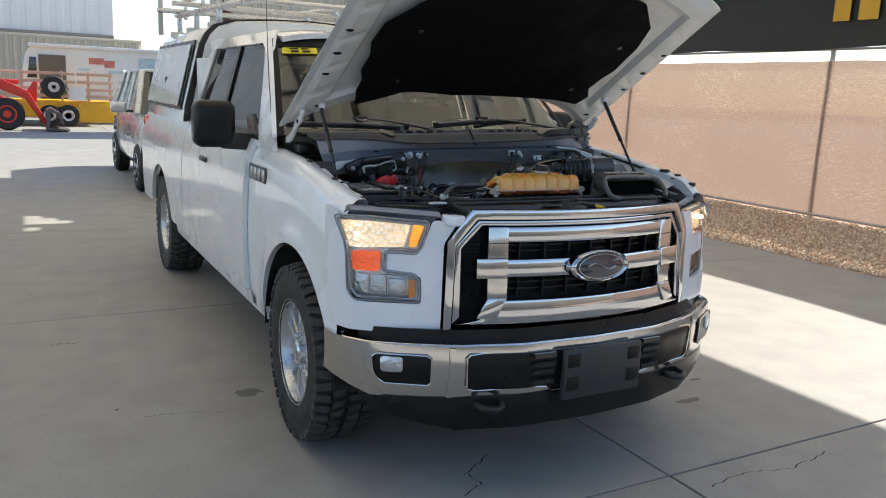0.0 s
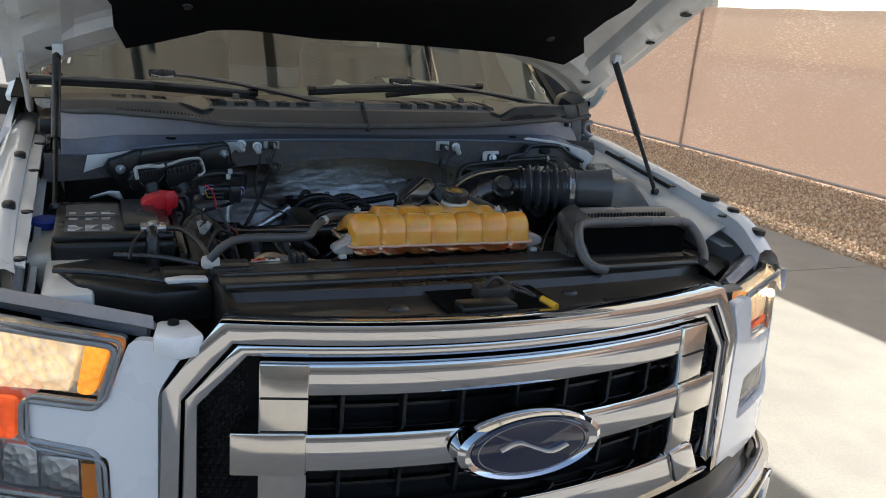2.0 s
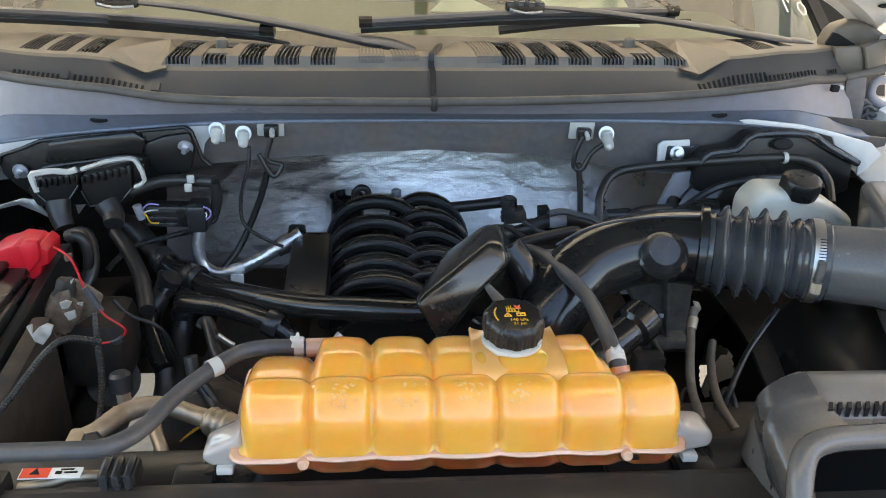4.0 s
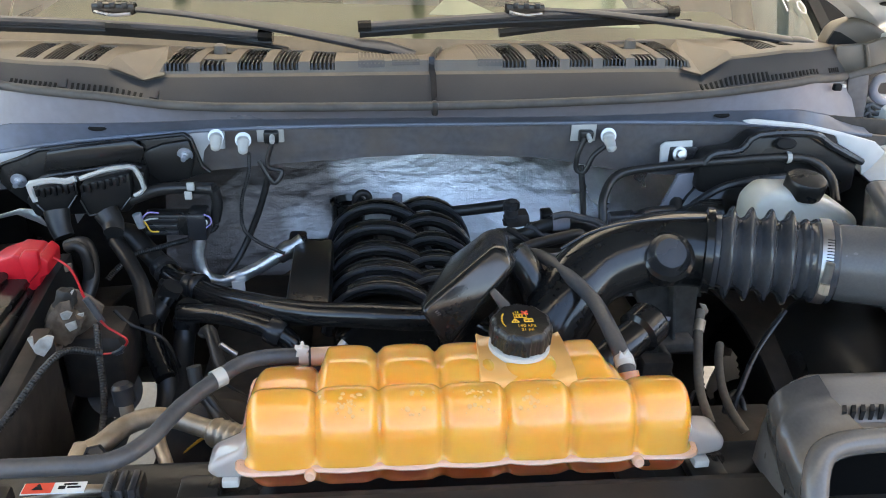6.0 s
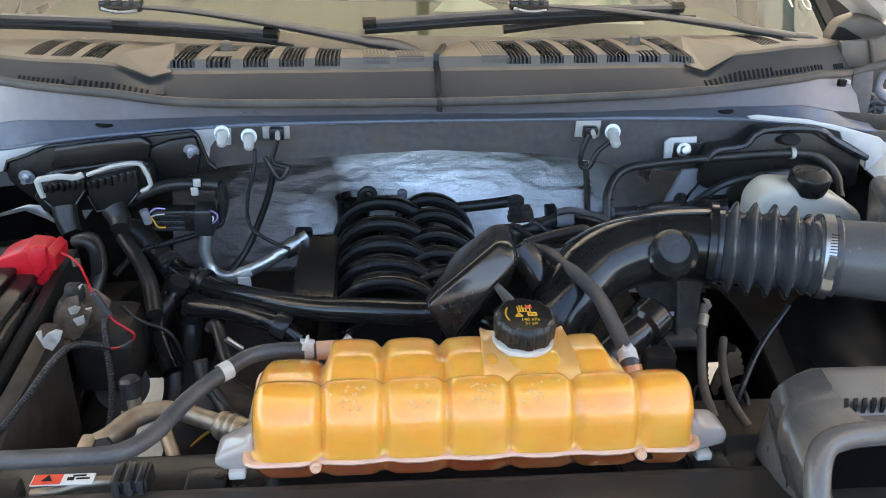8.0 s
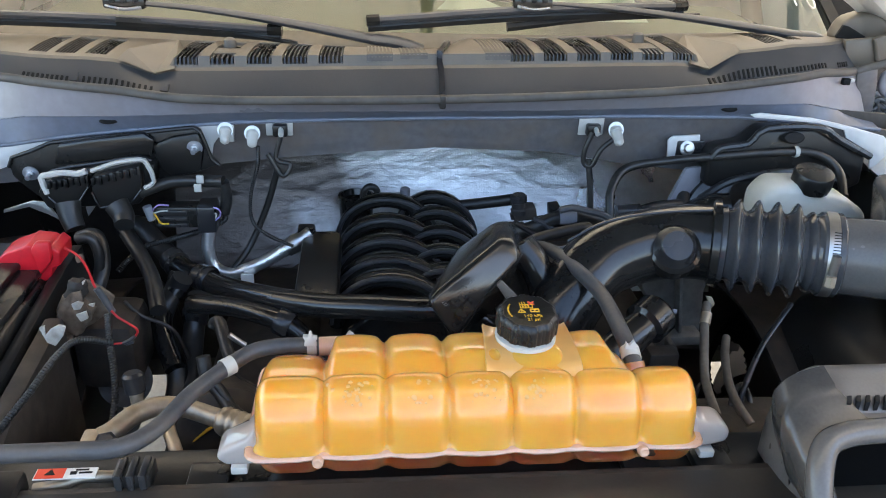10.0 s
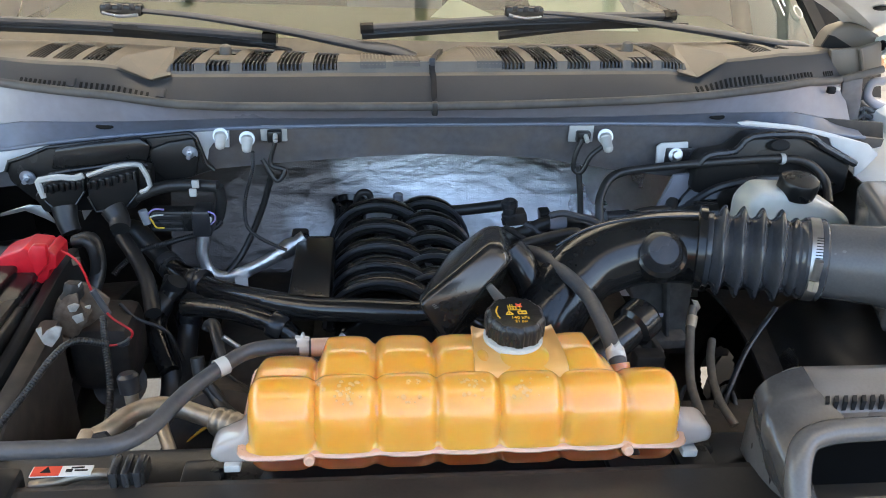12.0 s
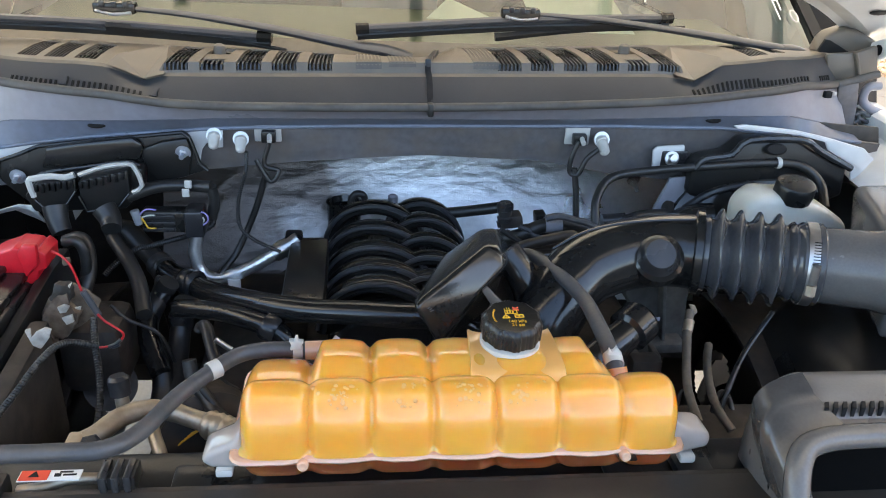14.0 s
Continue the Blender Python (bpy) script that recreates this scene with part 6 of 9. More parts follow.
# control module with its two plugs
MOD = [(-0.686, 1.258), (-0.679, 1.274), (-0.648, 1.285), (-0.616, 1.299), (-0.558, 1.307), (-0.469, 1.317), (-0.391, 1.326), (-0.381, 1.318), (-0.374, 1.295), (-0.368, 1.273), (-0.356, 1.262), (-0.402, 1.246), (-0.436, 1.228), (-0.492, 1.213), (-0.495, 1.196), (-0.639, 1.195), (-0.658, 1.213), (-0.672, 1.227), (-0.684, 1.241)]
mod = part("control_module", bevel(prism(MOD, "y", 1.084, 1.1, 0.0), 0.004), black_plastic, truck, "black engine control module on the bulkhead")
part("module_rim", tube([(x, 1.083, z) for x, z in MOD[:11]], 0.0032, 8, 1), black_plastic, mod)
part("module_panel", bevel(prism([(-0.612, 1.265), (-0.6, 1.301), (-0.551, 1.309), (-0.467, 1.32), (-0.45, 1.308), (-0.459, 1.28), (-0.482, 1.281)], "y", 1.070, 1.088, 0.0), 0.005), gloss_black, mod)
part("module_step", tube([(-0.628, 1.062, 1.24), (-0.616, 1.062, 1.257), (-0.599, 1.062, 1.264), (-0.537, 1.062, 1.274), (-0.48, 1.062, 1.283), (-0.457, 1.062, 1.277)], 0.0028, 8, 3), satin_black, mod)
part("module_body", bevel(prism([(-0.638, 1.226), (-0.613, 1.258), (-0.48, 1.282), (-0.45, 1.275), (-0.453, 1.24), (-0.484, 1.205), (-0.626, 1.198)], "y", 1.05, 1.084, 0.0), 0.006), black_plastic, mod)
part("module_ear", bevel(prism([(-0.459, 1.298), (-0.424, 1.312), (-0.383, 1.319), (-0.376, 1.293), (-0.386, 1.252), (-0.432, 1.242), (-0.452, 1.262)], "y", 1.076, 1.088, 0.0), 0.006), black_plastic, mod)
for x, z in [(-0.652, 1.25), (-0.391, 1.294)]:
    part("bolt", lathe([(0.0125, 0), (0.0125, 0.002), (0.0065, 0.003), (0.0068, 0.007), (0.004, 0.008), (0.004, 0.018), (0, 0.0185)], aim((x, 1.078, z), (0, -1, -0.15)), 16), zinc, mod, "zinc bolt and washer")
for pts in ([(-0.613, 1.03, 1.234), (-0.618, 1.03, 1.26), (-0.607, 1.03, 1.265), (-0.583, 1.03, 1.269), (-0.563, 1.03, 1.267), (-0.548, 1.03, 1.272)], [(-0.541, 1.03, 1.272), (-0.522, 1.03, 1.279), (-0.501, 1.03, 1.286), (-0.466, 1.03, 1.291), (-0.456, 1.03, 1.284), (-0.448, 1.03, 1.255), (-0.464, 1.03, 1.244)]):
    part("lever", tube(pts, 0.0052, 6, 2, None, True, 0.7), white_nylon, mod, "white plug lever")
for pts, boot in (([(-0.609, 1.256), (-0.547, 1.266), (-0.548, 1.247), (-0.567, 1.221), (-0.599, 1.215), (-0.611, 1.231)], [(-0.581, 1.02, 1.223), (-0.577, 1.01, 1.204), (-0.569, 1, 1.187)]), ([(-0.543, 1.262), (-0.467, 1.281), (-0.468, 1.243), (-0.486, 1.221), (-0.536, 1.211), (-0.545, 1.237)], [(-0.508, 1.02, 1.22), (-0.497, 1.01, 1.205), (-0.493, 0.995, 1.196)])):
    plug = part("plug", bevel(prism(pts, "y", 1.028, 1.05, 0.0), 0.004), black_plastic, mod, "black multi-pin plug")
    (xa, za), (xb, zb) = pts[0], pts[1]
    for i in range(7):
        k = (i + 0.4) / 7
        part("plug_rib", box(xa + (xb - xa) * k - 0.003, xa + (xb - xa) * k + 0.002, 1.022, 1.03, za + (zb - za) * k - 0.012 - 0.003 * (i % 2), za + (zb - za) * k - 0.001, 0.001), trim_black, plug)
    part("plug_edge", tube([(x, 1.026, z) for x, z in pts[2:]], 0.0016, 6, 1), satin_black, plug)
    part("plug_boot", tube(boot, lambda t: 0.019 - 0.004 * t, 12, 4), rubber, mod)
cn = part("connector", box(-0.452, -0.360, 1.015, 1.045, 1.180, 1.216, 0.004), black_plastic, truck, "black wiring connector")
for i in range(3):
    part("connector_rib", box(-0.448, -0.40, 1.010, 1.016, 1.184 + 0.011 * i, 1.190 + 0.011 * i, 0.001), satin_black, cn)
part("connector_end", box(-0.385, -0.355, 1.006, 1.05, 1.174, 1.22, 0.005), satin_black, cn)
run("harness", [(-0.478, 1.045, 1.230), (-0.434, 1.055, 1.243), (-0.389, 1.055, 1.246), (-0.345, 1.045, 1.248)], 0.010, rubber, "taped wiring harness")
for x in (-0.385, -0.380):
    part("clip_tab", box(x - 0.006, x + 0.006, 1.038, 1.043, 1.232 + (x + 0.385) * 3, 1.246 + (x + 0.385) * 3, 0.002), white_nylon, truck)
run("harness", [(-0.345, 1.045, 1.248), (-0.343, 1.05, 1.22), (-0.350, 1.05, 1.19)], 0.009, rubber)
run("conduit", [(-0.52, 1.01, 1.105), (-0.506, 1.02, 1.119), (-0.477, 1.03, 1.140), (-0.432, 1.04, 1.150), (-0.378, 1.05, 1.163), (-0.349, 1.05, 1.180), (-0.355, 1.05, 1.2)], 0.0050, rubber, "black ribbed conduit", ribbed=True)
for pts, mm in (([(-0.426, 1.01, 1.222), (-0.44, 1.01, 1.223), (-0.449, 1.01, 1.217), (-0.454, 1.01, 1.209)], lilac_wire), ([(-0.428, 1.01, 1.213), (-0.44, 1.01, 1.212), (-0.449, 1.01, 1.209)], white_nylon), ([(-0.429, 1.01, 1.19), (-0.441, 1.01, 1.191), (-0.446, 1.01, 1.201), (-0.45, 1.01, 1.209)], yellow_ink), ([(-0.358, 1.01, 1.219), (-0.349, 1.01, 1.214), (-0.348, 1.01, 1.204), (-0.356, 1.01, 1.196)], lilac_wire), ([(-0.36, 1.01, 1.212), (-0.354, 1.01, 1.206), (-0.358, 1.01, 1.197)], white_nylon)):
    run("pigtail", pts, 0.0014, mm)
part("wire_sleeve", lathe([(0.007, -0.012), (0.006, 0.012)], aim([(-0.457, 1.01, 1.209)][0], (0.2, 0, -1)), 10), zinc, truck)

# insulated refrigerant pipe
u_ = run("foil_pipe", [(-0.372, 1.07, 1.19), (-0.380, 1.065, 1.152), (-0.384, 1.06, 1.120), (-0.376, 1.055, 1.090), (-0.352, 1.05, 1.078), (-0.320, 1.05, 1.086), (-0.280, 1.055, 1.104), (-0.236, 1.06, 1.131)], 0.0108, wrap_silver, "silver wrapped refrigerant pipe")
part("tape", lathe([(0.0105, -0.012), (0.0115, 0), (0.0105, 0.012)], aim((-0.318, 1.05, 1.086), (1, 0, 0.3)), 12, None, False), white_paper, u_)
part("tape_tail", box(-0.330, -0.308, 1.036, 1.039, 1.048, 1.083, 0.002), white_paper, u_)
part("pipe_joint", lathe([(0.014, -0.02), (0.016, 0.0), (0.012, 0.014), (0.012, 0.03)], aim((-0.236, 1.06, 1.131), (0.8, 0.2, 0.5)), 12), steel, u_)
part("joint_block", box(-0.235, -0.205, 1.06, 1.10, 1.11, 1.15, 0.006), satin_black, u_)

# ---- engine: manifold, covers ----
part("engine_block", bevel(prism([(-0.30, 0.62), (0.30, 0.62), (0.27, 0.98), (0.16, 1.02), (-0.16, 1.02), (-0.27, 0.98)], "y", 0.62, 1.28, 0.02), 0.0), oil_brown, truck, "dark engine block")
mf = part("intake_manifold", bevel(prism([(-0.165, 0.98), (0.12, 0.98), (0.10, 1.06), (0.04, 1.095), (-0.09, 1.095), (-0.155, 1.05)], "y", 0.90, 1.27, 0.012), 0.0), gloss_black, truck, "black plastic intake manifold with curved runners")


def runner(x0, x1, y, h, w, k=14):
    """One flattened runner arching across the engine."""
    rings = []
    for i in range(k + 1):
        a = math.pi * (0.02 + 0.96 * i / k)
        c = Vector(((x0 + x1) / 2 - math.cos(a) * (x1 - x0) / 2, y + 0.018 * math.cos(a), 1.03 + h * math.sin(a) ** 0.8))
        n_ = Vector((-math.cos(a) * h, 0, math.sin(a) * (x1 - x0) / 2)).normalized()
        rings.append([c + n_ * 0.013 * math.sin(q) + Vector((0, w * math.copysign(abs(math.cos(q)) ** 0.7, math.cos(q)), 0)) for q in (2 * math.pi * j / 12 for j in range(12))])
    return loft(rings)


def runner_lip(x0, x1, y, h, w, r):
    """The moulded lip along a runner's near edge, thickened to bring out highlights."""
    pts = []
    for i in range(17):
        a = math.pi * (0.04 + 0.92 * i / 16)
        pts.append(Vector(((x0 + x1) / 2 - math.cos(a) * ((x1 - x0) / 2 + 0.010), y + 0.018 * math.cos(a) - w, 1.03 + (h + 0.008) * math.sin(a) ** 0.8)))
    return tube(pts, r, 8, 1)


for y in (1.235, 1.14, 1.055, 0.985, 0.925):
    part("runner", runner(-0.165, 0.020, y, 0.105, 0.0185), gloss_black, mf)
    part("runner_lip", runner_lip(-0.165, 0.020, y, 0.105, 0.0185, 0.0046), lip_black, mf)
for y in (1.265, 1.19, 1.105, 1.03, 0.96):
    part("runner", runner(-0.050, 0.090, y, 0.098, 0.0175), gloss_black, mf)
    part("runner_lip", runner_lip(-0.050, 0.090, y, 0.098, 0.0175, 0.0046), lip_black, mf)
part("port_cup", lathe([(0.045, -0.06), (0.048, 0.0), (0.050, 0.006), (0.042, 0.008), (0.036, -0.004), (0.0, -0.006)], Matrix.Translation((-0.137, 1.30, 1.112)) @ Matrix.Diagonal((0.72, 0.72, 1, 1)), 24), gloss_black, mf)
run("breather_pipe", [(-0.122, 1.29, 1.105), (-0.122, 1.288, 1.128), (-0.112, 1.288, 1.140), (-0.098, 1.288, 1.136), (-0.094, 1.288, 1.115)], 0.007, rubber, "bent breather pipe", mf)
part("sensor", box(-0.085, -0.03, 1.27, 1.30, 1.10, 1.125, 0.004), steel, mf)
part("sensor_plug", lathe([(0.010, 0), (0.010, 0.015), (0.006, 0.018), (0, 0.018)], Matrix.Translation((-0.04, 1.285, 1.122)), 10), apron_grey, mf)
run("fuel_pipe", [(0.06, 1.25, 1.115), (0.11, 1.24, 1.125), (0.17, 1.225, 1.140)], 0.011, rubber, "black fuel pipe", mf)
part("pipe_collar", lathe([(0.014, -0.02), (0.017, -0.008), (0.013, -0.006), (0.013, 0.008), (0.016, 0.010), (0.014, 0.02)], aim((0.175, 1.21, 1.125), (0, 0.3, 1)), 14), satin_black, mf)
part("fuel_rail", box(-0.225, -0.160, 0.86, 1.08, 1.10, 1.145, 0.008), black_plastic, truck, "flat black coil cover beside the manifold")
part("valve_cover", box(-0.36, -0.19, 0.74, 1.20, 0.90, 1.02, 0.03, seg=3), oil_brown, truck)
part("valve_cover", box(0.17, 0.36, 0.74, 1.20, 0.90, 1.06, 0.03, seg=3), oil_brown, truck)

# wedge-shaped resonator box
rb2 = bmesh.new()
front = [(-0.047, 0.615, 1.273), (-0.035, 0.63, 1.279), (0.049, 0.7, 1.312), (0.068, 0.71, 1.304), (0.074, 0.69, 1.289), (0.029, 0.655, 1.258), (-0.015, 0.625, 1.212)]
backp = [(-0.047, 0.65, 1.26), (0, 0.77, 1.261), (0.053, 0.79, 1.293), (0.074, 0.79, 1.296), (0.103, 0.79, 1.256), (0.068, 0.76, 1.185), (0.008, 0.72, 1.156)]
fv, bv = [rb2.verts.new(p) for p in front], [rb2.verts.new(p) for p in backp]
rb2.faces.new(fv)
rb2.faces.new(bv)
for i in range(7):
    rb2.faces.new((fv[i], fv[(i + 1) % 7], bv[(i + 1) % 7], bv[i]))
bmesh.ops.recalc_face_normals(rb2, faces=rb2.faces)
bmesh.ops.triangulate(rb2, faces=[f for f in rb2.faces if len(f.verts) > 4])
reso = part("resonator", bevel(rb2, 0.007, 4), gloss_black, truck, "glossy black wedge-shaped resonator box", sharp=60)
part("resonator_neck", tube([(0.085, 0.76, 1.271), (0.1, 0.75, 1.255), (0.11, 0.74, 1.238), (0.117, 0.735, 1.216), (0.116, 0.73, 1.197)], lambda t: 0.022 - 0.003 * t, 18, 5), gloss_black, reso)
part("resonator_bracket", prism([(0.039, 1.267), (0.045, 1.273), (0.066, 1.251), (0.064, 1.238), (0.056, 1.241)], "y", 0.662, 0.668, 0.002), seal_grey, reso)
for k in range(3):
    part("mould_mark", tube([(-0.033, 0.6, 1.28), (-0.03, 0.6, 1.282)] if k == 0 else ([(-0.031, 0.6, 1.278), (-0.028, 0.6, 1.28)] if k == 1 else [(-0.03, 0.6, 1.276), (-0.026, 0.6, 1.278)]), 0.0005, 5, 1), seal_grey, reso)

# intake duct, bellows, air meter
duct = part("intake_duct", tube([(0.088, 0.70, 1.10), (0.108, 0.69, 1.15), (0.130, 0.70, 1.190), (0.155, 0.72, 1.225), (0.190, 0.745, 1.250), (0.236, 0.760, 1.264), (0.285, 0.770, 1.269), (0.325, 0.766, 1.272), (0.352, 0.756, 1.274)], lambda t: 0.043 + 0.009 * t, 24, 6), gloss_black, truck, "glossy black intake duct")
AXIS = Vector((0.925, -0.373, 0.06)).normalized()
BEL0, BEL1 = Vector((0.3735, 0.7481, 1.2752)), Vector((0.478, 0.706, 1.282))
part("duct_collar", lathe([(0.052, -0.006), (0.0585, -0.004), (0.0585, 0.005), (0.052, 0.007)], aim(BEL0 - AXIS * 0.026, AXIS), 36, None, False), gloss_black, duct)
part("duct_knob", lathe([(0.030, -0.03), (0.028, 0.0), (0.0225, 0.006), (0.0215, 0.012), (0.019, 0.0145), (0, 0.015)], aim((0.278, 0.716, 1.288), (-0.12, -0.75, 0.6)), 28), satin_black, duct)
part("knob_collar", lathe([(0.036, -0.022), (0.033, 0.0), (0.027, 0.004)], aim((0.280, 0.718, 1.285), (-0.12, -0.75, 0.6)), 24, None, False), gloss_black, duct)
part("duct_seam", tube([(0.143, 0.74, 1.287), (0.178, 0.74, 1.309), (0.221, 0.74, 1.322), (0.273, 0.74, 1.328), (0.329, 0.74, 1.33)], 0.0020, 6, 5), gloss_black, duct)
for pts in ([(0.273, 0.715, 1.267), (0.279, 0.715, 1.269)], [(0.275, 0.715, 1.263), (0.28, 0.715, 1.267)]):
    part("mould_mark", tube(pts, 0.0005, 5, 1), white_ink, duct)
prof = []
for i in range(4):
    for q, r in ((0.0, 0.0475), (0.18, 0.0500), (0.34, 0.0580), (0.44, 0.0618), (0.53, 0.0628), (0.60, 0.0612), (0.66, 0.0565), (0.72, 0.0545), (0.80, 0.0500)):
        prof.append((r, -0.011 + 0.0238 * (i + q)))
prof += [(0.0475, 0.0842), (0.0520, 0.0885), (0.0535, 0.0925), (0.0500, 0.0965), (0.0520, 0.1005), (0.0545, 0.1025), (0.0545, 0.1260), (0.0510, 0.1290)]
bel = part("bellows", lathe([(0.051, -0.019), (0.0525, -0.013)] + prof, aim(BEL0, AXIS), 56, None, False), bellows_rubber, truck, "black ribbed rubber intake bellows", sharp=40)
cl = part("hose_clamp", lathe([(0.0548, -0.0065), (0.0556, -0.0065), (0.0556, 0.0065), (0.0548, 0.0065)], aim(BEL1, AXIS), 48, None, False), steel, bel, "steel worm-drive hose clamp")
near = (Vector((-0.36, -0.93, 0.0)).normalized())
for up, r_, name in ((12, 0.0, "clamp_screw"), (2, 0.0, "clamp_screw_head")):
    d_ = near * math.cos(radians(up)) + Vector((0, 0, math.sin(radians(up))))
    c_ = BEL1 + d_ * 0.0575
    if name == "clamp_screw":
        part(name, tube([c_ + Vector((0, 0, 0.012)), c_ - Vector((0, 0, 0.014))], 0.0055, 10, 1), steel, cl)
    else:
        part(name, tube([c_ - Vector((0, 0, 0.006)), c_ - Vector((0, 0, 0.019)) + d_ * 0.002], 0.0068, 6, 1), aluminium, cl)
for i in range(9):
    up = 22 + 4.0 * i
    d_ = near * math.cos(radians(up)) + Vector((0, 0, math.sin(radians(up))))
    c_ = BEL1 + d_ * 0.0558
    part("clamp_slot", tube([c_ - AXIS * 0.0042, c_ + AXIS * 0.0042], 0.0007, 5, 1), ink_and_shade_black, cl)
part("meter_tube", lathe([(0.050, 0.010), (0.051, 0.075), (0.054, 0.090), (0.056, 0.110)], aim(BEL1, AXIS), 40), faded_black, truck, "faded black air meter tube")
ab = bmesh.new()
fv, bv = [ab.verts.new(p) for p in [(0.592, 0.68, 1.304), (0.671, 0.68, 1.31), (0.794, 0.69, 1.188), (0.574, 0.655, 1.188)]], [ab.verts.new(p) for p in [(0.671, 0.93, 1.311), (0.745, 0.93, 1.314), (0.975, 0.95, 1.153), (0.704, 0.93, 1.164)]]
ab.faces.new(fv)
ab.faces.new(bv)
for i in range(4):
    ab.faces.new((fv[i], fv[(i + 1) % 4], bv[(i + 1) % 4], bv[i]))
bmesh.ops.recalc_face_normals(ab, faces=ab.faces)
abx = part("air_box", bevel(ab, 0.016, 4), faded_black, truck, "faded black air filter box", sharp=50)

part("air_box_lower", bevel(prism([(0.54, 0.90), (0.56, 1.04), (0.60, 1.10), (0.80, 1.16), (0.81, 0.90)], "y", 0.62, 0.93, 0.0), 0.025, 3), black_plastic, abx, sharp=60)
part("mount_bag", lathe([(0.05, -0.03), (0.055, 0.0), (0.03, 0.022), (0, 0.025)], Matrix.Translation((0.79, 0.64, 1.19)) @ Matrix.Diagonal((0.7, 0.7, 0.7, 1)), 16), satin_black, abx)

# ---- snorkel ----
SN = [(0.478, 1.14), (0.477, 1.235), (0.470, 1.272), (0.455, 1.288), (0.436, 1.295), (0.415, 1.294), (0.397, 1.286), (0.386, 1.275), (0.381, 1.264), (0.386, 1.258), (0.40, 1.262), (0.43, 1.268), (0.455, 1.252), (0.464, 1.14)]
rings = []
for i in range(33):
    x = 0.288 + 0.385 * (i / 32) ** 1.4
    f = max(0.0, 1 - max(0, 1 - (x - 0.288) / 0.042) ** 2.4) ** 0.5 * (1 - 0.6 * max(0, (x - 0.58) / 0.09) ** 2)
    rings.append([Vector((x + 0.28 * (1.285 - z) * max(0, 1 - (x - 0.288) / 0.10), y - 0.012 * (1 - f) + 0.03 * max(0, x - 0.42), 1.14 + (z - 1.14) * (0.30 + 0.70 * f))) for y, z in SN])
sn_ = part("snorkel", loft(rings), pale_black, truck, "faded black air snorkel mouth behind the radiator cover", sharp=60)
part("snorkel_frame", tube([(0.325, 0.284, 1.190), (0.300, 0.290, 1.194), (0.282, 0.303, 1.206), (0.274, 0.322, 1.230), (0.276, 0.340, 1.255), (0.288, 0.358, 1.271), (0.310, 0.366, 1.276), (0.345, 0.369, 1.277), (0.42, 0.370, 1.277), (0.52, 0.372, 1.276), (0.595, 0.376, 1.272), (0.622, 0.372, 1.262), (0.632, 0.35, 1.240), (0.630, 0.32, 1.21), (0.615, 0.30, 1.192)], 0.0115, 14, 6), faded_black, sn_)
part("snorkel_brow", sheet(lambda u, v: (0.30 + 0.30 * u, 0.368 + 0.022 * v, 1.276 + 0.004 * v), 8, 3, 0.004), pale_black, sn_)
# black sheet puts the hollow's shade into the mouth
part("snorkel_mouth_shade", sheet(lambda u, v: (0.288 + 0.34 * u, 0.392 + 0.004 * v, 1.186 + 0.082 * v), 6, 4, 0.003), void_black, sn_, "black sheet standing for the shade in the snorkel mouth")
part("snorkel_side", sheet(lambda u, v: (0.279 + 0.022 * v + 0.036 * u + 0.006 * math.sin(3.1 * u), 0.324 + 0.10 * v + 0.01 * (1 - u), (1.255 + 0.022 * v) * (1 - u) + 1.180 * u), 8, 8, 0.004), faded_black, sn_)

# black bars stand for the shaded gaps between the snorkel's ribs
for i in range(26):
    x = 0.322 + 0.0092 * i
    part("snorkel_gap_shade", prism([(x, 0.392), (x + 0.0042, 0.392), (x + 0.0098, 0.402), (x + 0.0056, 0.402)], "z", 1.275, 1.2912, 0.0), ink_and_shade_black, sn_)
CHEEK_OUT = smooth([(0.316, 0.43, 1.306), (0.299, 0.43, 1.301), (0.285, 0.43, 1.294), (0.276, 0.43, 1.283), (0.273, 0.43, 1.271), (0.277, 0.43, 1.251), (0.285, 0.43, 1.228), (0.296, 0.43, 1.206), (0.316, 0.43, 1.181)], 4)
CHEEK_IN = smooth([(0.345, 0.374, 1.277), (0.310, 0.371, 1.277), (0.288, 0.362, 1.271), (0.277, 0.345, 1.256), (0.275, 0.330, 1.240), (0.276, 0.318, 1.225), (0.281, 0.308, 1.209), (0.290, 0.300, 1.200), (0.310, 0.294, 1.192)], 4)


def cheek_pt(u, v):
    """The rounded left wall of the snorkel, from its body to the mouth's frame."""
    a, b_ = CHEEK_OUT[round(u * (len(CHEEK_OUT) - 1))], CHEEK_IN[round(u * (len(CHEEK_IN) - 1))]
    p = Vector(a).lerp(Vector(b_), v)
    swell = math.sin(math.pi * v) * 0.012 + 0.004 * (abs(v - 0.35) < 0.06)
    return p + Vector((-swell * 0.6, -swell * 0.2, swell * (1 - u) * 0.1))


part("snorkel_cheek", sheet(cheek_pt, 32, 14, 0.003), shiny_black, sn_, sharp=60)

# ---- coolant reservoir ----
CELLS = [-0.224, -0.158, -0.099, -0.039, 0.022, 0.085, 0.149, 0.209]


